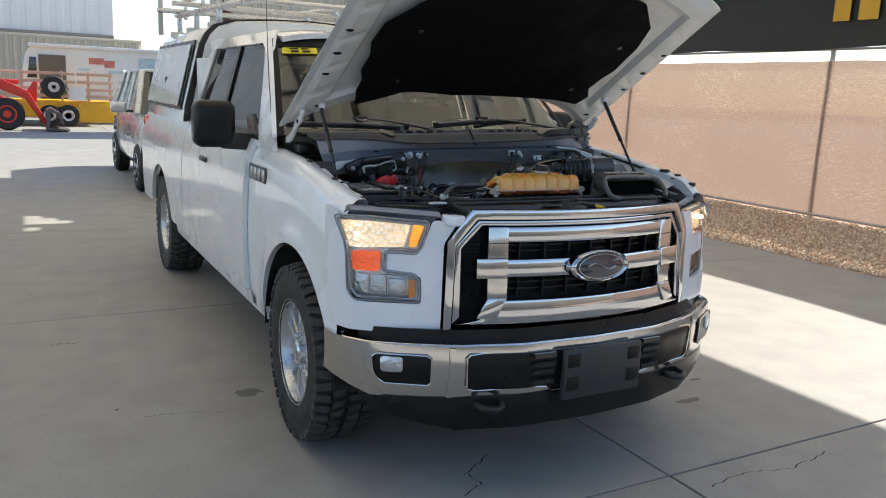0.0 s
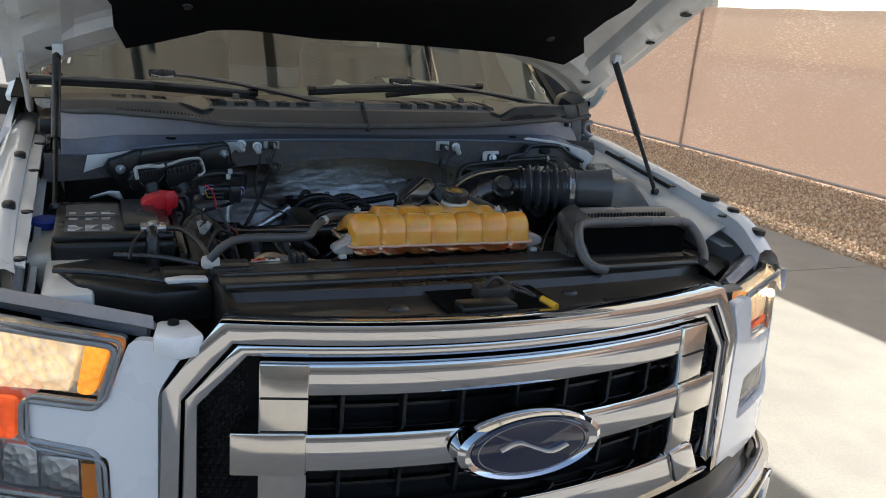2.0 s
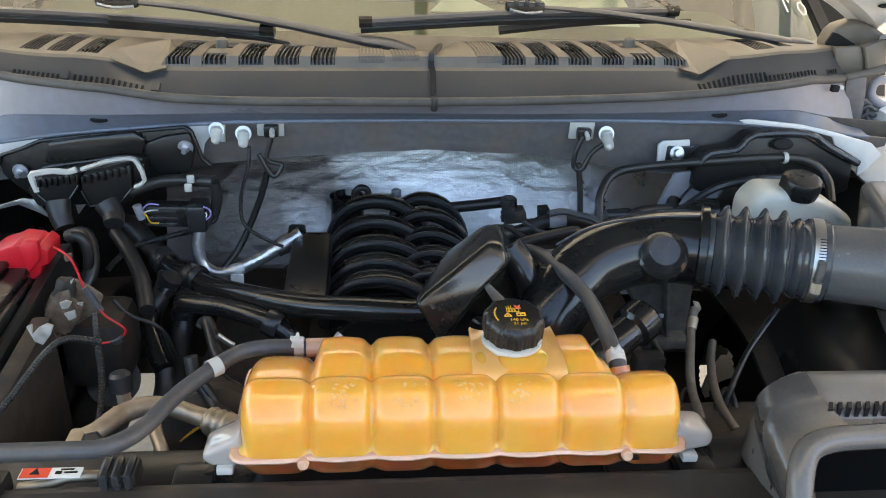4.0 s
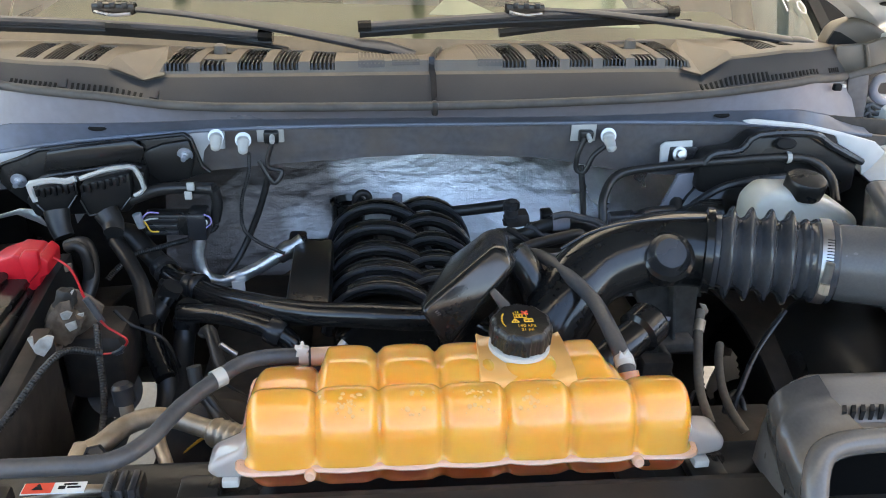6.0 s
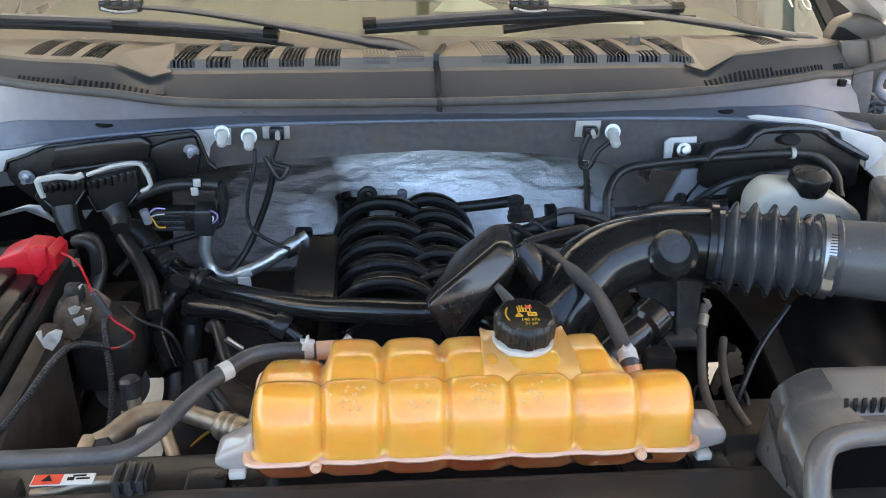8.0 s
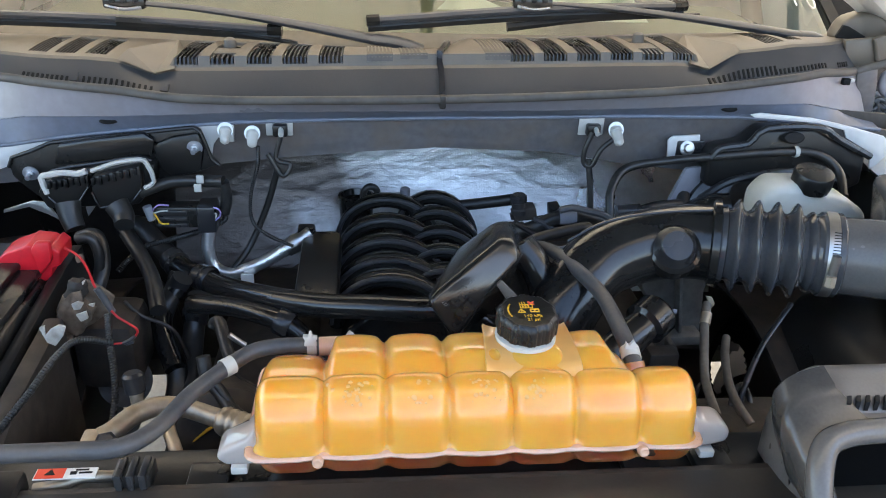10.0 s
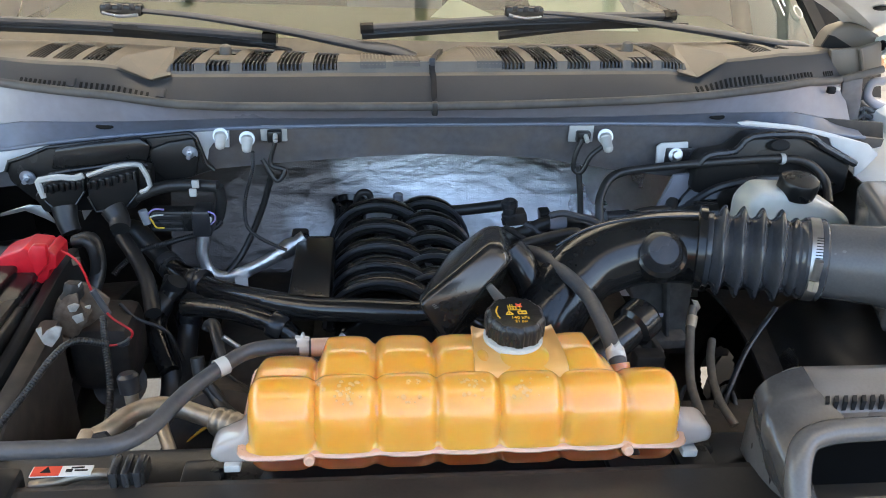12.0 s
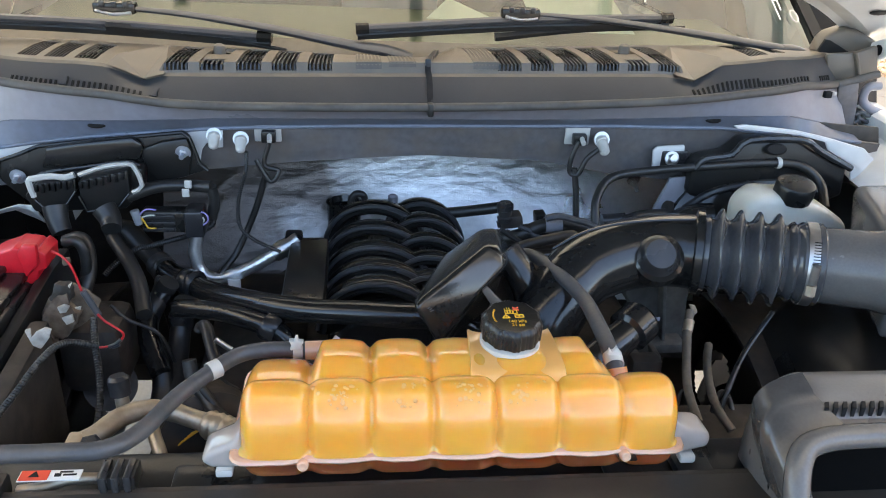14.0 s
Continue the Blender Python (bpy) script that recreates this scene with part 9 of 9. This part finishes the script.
run("brake_line", [(0.366, 0.700, 1.160), (0.350, 0.665, 1.156), (0.336, 0.62, 1.150), (0.330, 0.580, 1.146), (0.340, 0.555, 1.132)], 0.0056, line_tan, "rubber line with crimped ends")
run("dipstick_tube", [(0.459, 0.720, 1.199), (0.408, 0.680, 1.158), (0.373, 0.640, 1.124), (0.36, 0.62, 1.09)], 0.004, satin_black)
run("loop_wire", [(0.285, 0.60, 1.12), (0.295, 0.61, 1.15), (0.305, 0.60, 1.145), (0.31, 0.58, 1.12)], 0.003, rubber)
run("loop_wire", [(0.35, 0.62, 1.08), (0.36, 0.64, 1.11), (0.375, 0.65, 1.118), (0.385, 0.64, 1.10), (0.38, 0.60, 1.07)], 0.004, rubber)
part("steering_gear", bevel(box(0.30, 0.44, 0.52, 0.66, 1.02, 1.10, 0.0), 0.02), oil_brown, truck, "grimy steering gear")
part("fan_shroud", bevel(box(-0.42, 0.42, 0.505, 0.53, 0.60, 1.12, 0.0), 0.01), black_plastic, truck, "black fan shroud")
part("bay_shelf", box(0.28, 0.50, 0.43, 0.52, 1.14, 1.15, 0.003), black_plastic, truck)

# ---- wipers ----
def wiper(base, hinge, piv, tip0, tip1, stub):
    """Arm from its spindle to the blade's clip, and the blade across the glass."""
    arm = thing("wiper", "", "")
    arm.parent = truck
    tagged(arm, "black windscreen wiper")
    part("arm_head", tube([base, base.lerp(hinge, 0.5) + Vector((0, -0.003, 0.004)), hinge], lambda t: 0.017 + 0.002 * math.sin(3 * t), 12, 5, None, True, 0.55), arm_grey, arm)
    part("arm", tube([hinge, hinge.lerp(piv, 0.35) + Vector((0, -0.003, 0.007)), hinge.lerp(piv, 0.7) + Vector((0, -0.003, 0.008)), piv], lambda t: 0.0165 - 0.0095 * t, 12, 6, None, True, 0.55), arm_grey, arm)
    mid_ = tip0.lerp(tip1, 0.5)
    part("blade_spine", tube([tip0, mid_ + Vector((0, -0.006, 0.007)), tip1], 0.0095, 8, 6, None, True, 0.8), arm_grey, arm)
    part("blade_rubber", tube([tip0 + Vector((0, 0.006, -0.012)), mid_ + Vector((0, 0.004, -0.006)), tip1 + Vector((0, 0.006, -0.012))], 0.006, 6, 6, None, True, 1.6), rubber, arm)
    # black tube below the blade stands for its shadow on the glass
    part("blade_shadow_strip", tube([stub, stub.lerp(tip1, 0.5) + Vector((0, 0.004, -0.004)), tip1.lerp(stub, -0.10) + Vector((0, 0.006, -0.022))], lambda t: 0.009 - 0.005 * t, 6, 4), rubber, arm)
    for end in (tip0, tip1):
        part("end_cap", tube([end.lerp(mid_, -0.01), end.lerp(mid_, 0.07)], 0.0115, 8, 1, None, True, 0.9), gloss_black, arm)
    c = part("blade_clip", bevel(box(piv.x - 0.036, piv.x + 0.036, piv.y - 0.014, piv.y + 0.012, piv.z - 0.010, piv.z + 0.010, 0.0), 0.005), gloss_black, arm)
    part("clip_tongue", tube([(piv.x - 0.030, piv.y - 0.018, piv.z - 0.004), (piv.x + 0.0, piv.y - 0.020, piv.z - 0.009), (piv.x + 0.030, piv.y - 0.018, piv.z - 0.006)], 0.003, 8, 3), alloy, c)
    for k in range(3):
        part("clip_detail", box(piv.x - 0.024 + 0.020 * k, piv.x - 0.014 + 0.020 * k, piv.y - 0.018, piv.y - 0.013, piv.z + 0.002, piv.z + 0.012, 0.002), satin_black, c)


wiper(Vector((-0.013, 1.27, 1.414)), Vector((-0.106, 1.285, 1.429)), Vector((-0.531, 1.3, 1.482)), Vector((-0.896, 1.36, 1.448)), Vector((-0.267, 1.29, 1.44)), Vector((-0.553, 1.31, 1.448)))
wiper(Vector((0.757, 1.29, 1.436)), Vector((0.7, 1.285, 1.449)), Vector((0.187, 1.3, 1.496)), Vector((-0.111, 1.29, 1.46)), Vector((0.479, 1.31, 1.495)), Vector((0.145, 1.31, 1.45)))


# ---- camper shell and ladder rack on the pickup ----
shell = thing("camper_shell", "white camper shell with a framed side window on the truck bed", "camper shell")
def shell_x(z):
    return float(np.interp(z, [1.335, 1.45, 1.95, 2.06], [0.965, 0.950, 0.830, 0.72]))
sec = [(-shell_x(z), z) for z in (1.335, 1.45, 1.60, 1.75, 1.90, 1.98, 2.04)] + [(-0.60, 2.085), (-0.3, 2.11), (0, 2.12), (0.3, 2.11), (0.60, 2.085)] + [(shell_x(z), z) for z in (2.04, 1.98, 1.90, 1.75, 1.60, 1.45, 1.335)]
part("shell_body", loft([[Vector((x * sx, y, 1.335 + (z - 1.335) * sz)) for x, z in sec] for y, sx, sz in ((3.66, 0.97, 0.98), (3.70, 1, 1), (5.52, 1, 1), (5.60, 0.97, 0.97))]), white_paint, shell, sharp=50)
part("front_gasket", loft([[Vector((x * k, y, 1.335 + (z - 1.335) * (1.0 + 0.012 * (k > 1))) ) for x, z in sec] for y, k in ((3.655, 0.96), (3.640, 1.012), (3.675, 1.012))], None, False), rubber, shell, "black front gasket")
# pale colour puts the bright reflection on the glass into the pane
pane_reflection = mat("window_reflection", (0.62, 0.62, 0.61), 0.25, var=0.05, coat=1.0)
for sgn in (-1, 1):
    def on_shell(y, z, sgn=sgn, off=0.006):
        return Vector((sgn * (shell_x(z) + off), y, z))
    fr = part("side_window_frame", skin([(3.80, 1.415), (5.45, 1.415), (5.45, 1.935), (3.80, 1.935)], on_shell, [4.4, 5.0], frange(1.45, 1.9, 6), 0.012), satin_black, shell, "black window frame")
    part("window_pane", skin([(3.86, 1.445), (5.41, 1.445), (5.41, 1.905), (3.86, 1.905)], lambda y, z, sgn=sgn: on_shell(y, z, sgn, 0.026), [4.4, 5.0], frange(1.5, 1.88, 6), 0.006), pane_reflection, fr, "pane coloured pale like a bright reflection")
    part("window_latch", box(sgn * 0.925, sgn * 0.945, 4.60, 4.64, 1.52, 1.66, 0.006), satin_black, fr)
rack = thing("ladder_rack", "aluminium ladder rack over the cab and camper shell", "ladder rack")
for sgn in (-1, 1):
    part("side_rail", tube([(sgn * 0.66, 1.45, 2.10), (sgn * 0.66, 2.4, 2.16), (sgn * 0.66, 5.0, 2.22), (sgn * 0.66, 5.65, 2.24)], 0.025, 8, 4), alloy, rack)
    part("upper_rail", tube([(sgn * 0.60, 1.6, 2.20), (sgn * 0.60, 3.4, 2.31), (sgn * 0.60, 5.9, 2.38)], 0.020, 8, 4), alloy, rack)
    for y in (3.85, 4.7, 5.5):
        part("upright", box(sgn * 0.64, sgn * 0.68, y - 0.02, y + 0.02, 2.03, 2.24, 0.004), alloy, rack)
        part("foot_clamp", box(sgn * 0.62, sgn * 0.74, y - 0.05, y + 0.05, 2.03, 2.08, 0.008), steel, rack)
        part("upper_stem", box(sgn * 0.59, sgn * 0.62, y - 0.015, y + 0.015, 2.2, 2.38, 0.003), alloy, rack)
for y in (1.75, 3.85, 4.7, 5.5):
    part("cross_bar", tube([(-0.86, y, 2.27 if y > 3 else 2.15), (0.86, y, 2.27 if y > 3 else 2.15)], 0.022, 8, 1), alloy, rack)
part("end_post", box(-0.84, -0.80, 5.55, 5.60, 2.05, 2.48, 0.006), steel, rack)
part("end_clamp", box(-0.90, -0.70, 5.53, 5.62, 2.42, 2.47, 0.01), steel, rack)


# ---- silver car behind ----
car = thing("parked_car", "silver sport utility vehicle parked behind the pickup", "car")
car_paint = mat("car_silver", (0.62, 0.64, 0.66), 0.28, 0.3, var=0.04, coat=1.0)
CX = 0.42
rings = []
for y, w, zb, zt in ((9.05, 0.72, 0.45, 0.88), (9.25, 0.86, 0.32, 0.98), (9.7, 0.94, 0.30, 1.05), (10.2, 0.95, 0.30, 1.09), (10.5, 0.95, 0.30, 1.12), (11.2, 0.95, 0.30, 1.12), (12.2, 0.95, 0.30, 1.12), (13.3, 0.94, 0.32, 1.12), (13.7, 0.88, 0.40, 1.10)):
    rings.append([Vector((CX + x * w, y, z)) for x, z in ((-0.90, zb), (-0.99, zb + 0.12), (-1.0, zb + 0.30), (-0.985, zt - 0.16), (-0.93, zt - 0.02), (-0.6, zt + 0.03), (0, zt + 0.05), (0.6, zt + 0.03), (0.93, zt - 0.02), (0.985, zt - 0.16), (1.0, zb + 0.30), (0.99, zb + 0.12), (0.90, zb))])
part("car_body", loft(rings), car_paint, car, sharp=50)
gh = bmesh.new()
low = [(-0.88, 10.40, 1.10), (0.88, 10.40, 1.10), (0.88, 13.55, 1.10), (-0.88, 13.55, 1.10)]
top_ = [(-0.70, 11.05, 1.76), (0.70, 11.05, 1.76), (0.68, 13.15, 1.76), (-0.68, 13.15, 1.76)]
lv, tv = [gh.verts.new((CX + x, y, z)) for x, y, z in low], [gh.verts.new((CX + x, y, z)) for x, y, z in top_]
gh.faces.new(tv)
for i in range(4):
    gh.faces.new((lv[i], lv[(i + 1) % 4], tv[(i + 1) % 4], tv[i]))
dark_glass = mat("dark_glass", (0.03, 0.034, 0.028), 0.05, var=0.1, coat=1.0)
part("glass_house", bevel(gh, 0.03), dark_glass, car, "dark tinted glass house")
part("car_roof", bevel(box(CX - 0.69, CX + 0.69, 11.03, 13.2, 1.745, 1.80, 0.0), 0.03, 3), car_paint, car)
for sgn in (-1, 1):
    for a, b_, w in (((0.88, 10.38, 1.10), (0.705, 11.05, 1.765), 0.045), ((0.885, 11.55, 1.10), (0.71, 11.65, 1.76), 0.03), ((0.885, 12.5, 1.10), (0.71, 12.45, 1.76), 0.04), ((0.88, 13.5, 1.10), (0.70, 13.15, 1.76), 0.06)):
        part("car_pillar", tube([(CX + sgn * a[0], a[1], a[2]), (CX + sgn * b_[0], b_[1], b_[2])], w, 8, 1), car_paint, car)
    cm = part("car_mirror", bevel(box(CX + sgn * 0.98, CX + sgn * 1.22, 10.75, 10.90, 1.12, 1.28, 0.0), 0.04, 3), car_paint, car, "silver door mirror")
    part("mirror_stalk", box(CX + sgn * 0.88, CX + sgn * 1.0, 10.80, 10.86, 1.12, 1.16, 0.01), satin_black, cm)
    part("car_lamp", box(CX + sgn * 0.55, CX + sgn * 0.88, 9.08, 9.3, 0.78, 0.90, 0.03), reflector, car)
    for y in (9.95, 12.9):
        wh = part("car_wheel", lathe([(0.20, -0.11), (0.30, -0.12), (0.345, -0.09), (0.35, 0), (0.345, 0.09), (0.30, 0.12), (0.20, 0.11)], Matrix.Translation((CX + sgn * 0.86, y, 0.35)) @ Matrix.Rotation(math.pi / 2, 4, "Y"), 36), tyre_rubber, car, "car wheel")
        part("car_rim", lathe([(0.21, 0.10), (0.20, 0.118), (0.12, 0.10), (0.05, 0.115), (0, 0.115)], Matrix.Translation((CX + sgn * 0.86, y, 0.35)) @ Matrix.Rotation(sgn * math.pi / 2, 4, "Y"), 30), alloy, wh)
        for k in range(7):
            # black blocks coloured as the shade between the spokes
            part("rim_gap_shade", box(0.10, 0.185, -0.022, 0.022, 0.1, 0.121, 0.003, Matrix.Translation((CX + sgn * 0.86, y, 0.35)) @ Matrix.Rotation(sgn * math.pi / 2, 4, "Y") @ Matrix.Rotation(2 * math.pi * k / 7, 4, "Z")), ink_and_shade_black, wh)
        # black disc coloured as the shade inside the wheel arch
        part("wheel_well_shade", lathe([(0.41, -0.04), (0.41, 0.0), (0, 0.0)], Matrix.Translation((CX + sgn * 0.935, y, 0.37)) @ Matrix.Rotation(sgn * math.pi / 2, 4, "Y"), 30), ink_and_shade_black, car)
part("window_sticker", box(CX - 0.55, CX - 0.25, 0, 0.002, -0.03, 0.03, 0, Matrix.Translation((0, 10.85, 1.60)) @ Matrix.Rotation(radians(-44), 4, "X")), yellow_paper, car, "yellow paper sticker on the windscreen")
part("car_grille", box(CX - 0.45, CX + 0.45, 9.02, 9.08, 0.55, 0.82, 0.02), black_plastic, car)


# ---- far end of the yard ----
beige = mat("beige_siding", (0.52, 0.46, 0.36), 0.6, 0.1, var=0.08, coarse=0.8)
pale = mat("pale_siding", (0.74, 0.73, 0.72), 0.55, var=0.04, coarse=0.6)


def corrugated_wall(x0, x1, y, z0, z1, pitch, depth):
    k = int((x1 - x0) / pitch)
    line = []
    for i in range(k):
        x = x0 + pitch * i
        line += [(x, y), (x + pitch * 0.4, y), (x + pitch * 0.5, y - depth), (x + pitch * 0.9, y - depth)]
    line += [(x1, y), (x1, y + 2.4), (x0, y + 2.4)]
    return prism(line, "z", z0, z1, 0)


container = thing("shipping_container", "beige corrugated shipping container at the end of the yard", "container")
part("container_side", corrugated_wall(-14, 2.6, 33.0, 0.0, 3.15, 0.28, 0.05), beige, container, sharp=15)
part("container_top_rail", box(-14, 2.6, 32.93, 33.06, 3.1, 3.22, 0.01), beige, container)
hall = thing("white_hall", "large pale windowless building behind the yard", "building")
part("hall_wall", corrugated_wall(-30, 2.05, 38.0, 0, 9.0, 0.6, 0.03), pale, hall, sharp=15)
part("hall_base_trim", box(-30, 2.05, 37.9, 37.96, 3.45, 3.6, 0.01), beam_steel, hall)
shed = thing("metal_shed", "beige ribbed metal shed with a brown corner post", "building")
part("shed_wall", corrugated_wall(3.6, 20, 22.0, 0, 6.5, 0.3, 0.04), beige, shed, sharp=15)
for x in (3.55, 7.6):
    part("shed_post", box(x - 0.1, x + 0.1, 21.8, 21.94, 0, 6.5, 0.01), mat("brown_steel", (0.10, 0.035, 0.02), 0.5, var=0.1), shed)

van = thing("step_van", "weathered white step van with faded side graphics", "van")
van_white = mat("van_white", (0.70, 0.73, 0.74), 0.45, var=0.08, coarse=1.2, dirt=(0.45, 0.55, 0.60), dirt_amount=0.3)
part("van_body", bevel(prism([(-1.75, 0.55), (-1.95, 1.15), (-1.75, 2.35), (-1.60, 2.62), (-1.2, 2.72), (4.2, 2.72), (4.2, 0.55)], "y", 28.6, 30.6, 0.0), 0.05, 3), van_white, van)
part("van_door", box(-1.35, -0.50, 28.56, 28.6, 0.6, 2.35, 0.01), cabin_grey, van, "open cab doorway")
part("van_window", prism([(-1.72, 1.55), (-1.62, 2.25), (-1.42, 2.25), (-1.42, 1.55)], "y", 28.57, 28.6, 0.004), dark_glass, van)
part("van_roof_lip", box(-1.65, 4.2, 28.5, 28.6, 2.60, 2.72, 0.02), van_white, van)
faded_red = mat("faded_red", (0.45, 0.17, 0.14), 0.6, var=0.4, fine=6, coarse=3)
faded_blue = mat("faded_blue", (0.40, 0.55, 0.62), 0.6, var=0.3, fine=6, coarse=2)
for x0, x1, z0, z1, mm in ((0.25, 0.75, 2.1, 2.32, faded_red), (0.75, 1.1, 2.0, 2.25, faded_red), (-0.1, 0.3, 1.85, 1.95, faded_blue), (0.9, 1.8, 1.8, 1.9, faded_blue), (1.9, 2.5, 1.7, 2.4, faded_blue)):
    part("faded_mark", box(x0, x1, 28.585, 28.597, z0, z1, 0), mm, van)
for x in (-0.9, 3.2):
    part("van_wheel", lathe([(0.2, -0.12), (0.40, -0.12), (0.42, 0), (0.40, 0.12), (0.2, 0.12)], Matrix.Translation((x, 28.75, 0.42)) @ Matrix.Rotation(math.pi / 2, 4, "X"), 28), tyre_rubber, van)

trailer = thing("stake_trailer", "yellow flatbed trailer with weathered wooden stake sides", "trailer")
yellow_paint = mat("yellow_paint", (0.70, 0.38, 0.015), 0.45, var=0.12, coarse=2)
stake_wood = mat("stake_wood", (0.62, 0.40, 0.28), 0.75, var=0.35, fine=14, coarse=2, stretch=(0.2, 1, 3), bump=0.2)
part("deck", bevel(box(-6.0, 0.78, 26.6, 28.2, 0.62, 0.85, 0.0), 0.02), yellow_paint, trailer)
part("skirt", bevel(box(-0.28, 0.80, 26.52, 26.6, 0.14, 0.80, 0.0), 0.02), yellow_paint, trailer)
part("skirt", bevel(box(-2.2, -1.0, 26.52, 26.6, 0.30, 0.80, 0.0), 0.02), yellow_paint, trailer)
for x in (-1.15, -0.60):
    w_ = part("trailer_wheel", lathe([(0.16, -0.1), (0.33, -0.1), (0.35, 0), (0.33, 0.1), (0.16, 0.1)], Matrix.Translation((x, 26.6, 0.36)) @ Matrix.Rotation(math.pi / 2, 4, "X"), 28), tyre_rubber, trailer)
    part("trailer_rim", lathe([(0.19, 0.10), (0.17, 0.115), (0.06, 0.09), (0, 0.09)], Matrix.Translation((x, 26.6, 0.36)) @ Matrix.Rotation(math.pi / 2, 4, "X"), 24), steel, w_)
for x in (-5.5, -4.3, -3.1, -1.9, -0.75, 0.05, 0.72):
    part("stake", box(x - 0.04, x + 0.04, 26.60, 26.66, 0.85, 1.80, 0.005), stake_wood, trailer)
for z in (1.0, 1.22, 1.46, 1.72):
    for x0, x1 in ((-5.6, -2.0), (-1.95, -0.35), (-0.30, 0.80)):
        part("rail_board", box(x0, x1, 26.55, 26.59, z - 0.05, z + 0.05, 0.004), stake_wood, trailer)
part("notice_board", box(-0.55, -0.05, 26.50, 26.54, 0.86, 1.30, 0.006), white_paper, trailer, "pale notice board")
spare = thing("spare_wheel", "black spare wheel leaning on the trailer rail", "wheel")
part("spare_tyre", lathe([(0.17, -0.1), (0.33, -0.11), (0.37, 0), (0.33, 0.11), (0.17, 0.1)], Matrix.Translation((-1.00, 26.38, 1.28)) @ Matrix.Rotation(math.pi / 2, 4, "X"), 28, None, False), tyre_rubber, spare)
part("spare_rim", lathe([(0.18, 0.09), (0.15, 0.06), (0.06, 0.09), (0, 0.09)], Matrix.Translation((-1.00, 26.38, 1.28)) @ Matrix.Rotation(math.pi / 2, 4, "X"), 24), steel, spare)

loader = thing("compact_loader", "red compact loader with a grey bucket", "loader")
red_paint = mat("loader_red", (0.62, 0.035, 0.015), 0.4, var=0.1)
for x in (-4.1, -2.35):
    w_ = part("loader_wheel", lathe([(0.24, -0.15), (0.43, -0.15), (0.47, -0.08), (0.475, 0), (0.47, 0.08), (0.43, 0.15), (0.24, 0.15)], Matrix.Translation((x, 24.2, 0.475)) @ Matrix.Rotation(math.pi / 2, 4, "X"), 32), tyre_rubber, loader)
    part("loader_rim", lathe([(0.27, 0.14), (0.25, 0.16), (0.15, 0.13), (0.07, 0.17), (0, 0.17)], Matrix.Translation((x, 24.2, 0.475)) @ Matrix.Rotation(math.pi / 2, 4, "X"), 26), red_paint, w_)
part("loader_body", bevel(prism([(-4.6, 0.5), (-4.6, 1.3), (-3.4, 1.4), (-2.6, 1.05), (-2.0, 0.75), (-2.0, 0.5)], "y", 24.3, 25.2, 0.0), 0.05), red_paint, loader)
part("lift_arm", bevel(prism([(-2.75, 1.30), (-2.45, 1.50), (-1.75, 1.15), (-1.35, 0.35), (-1.25, 0.2), (-1.42, 0.2), (-1.88, 0.95), (-2.6, 1.22)], "y", 24.05, 24.18, 0.0), 0.02), red_paint, loader)
part("tilt_link", bevel(prism([(-1.85, 1.10), (-1.62, 1.45), (-1.50, 1.45), (-1.55, 0.85), (-1.7, 0.8)], "y", 24.2, 24.3, 0.0), 0.015), red_paint, loader)
part("engine_guard", box(-2.75, -2.0, 24.3, 25.0, 1.35, 1.48, 0.02), red_paint, loader)
part("bucket", loft([[Vector((x, y, z)) for x, z in ((-1.35, 0.05), (-1.32, 0.62), (-1.20, 0.70), (-0.95, 0.55), (-0.86, 0.22), (-0.92, 0.20), (-1.02, 0.48), (-1.2, 0.58), (-1.26, 0.12), (-0.72, 0.06), (-0.72, 0.03))] for y in (23.6, 24.9)]), mat("bucket_steel", (0.16, 0.13, 0.115), 0.6, 0.5, var=0.3, fine=12), loader, "scratched grey bucket", sharp=25)
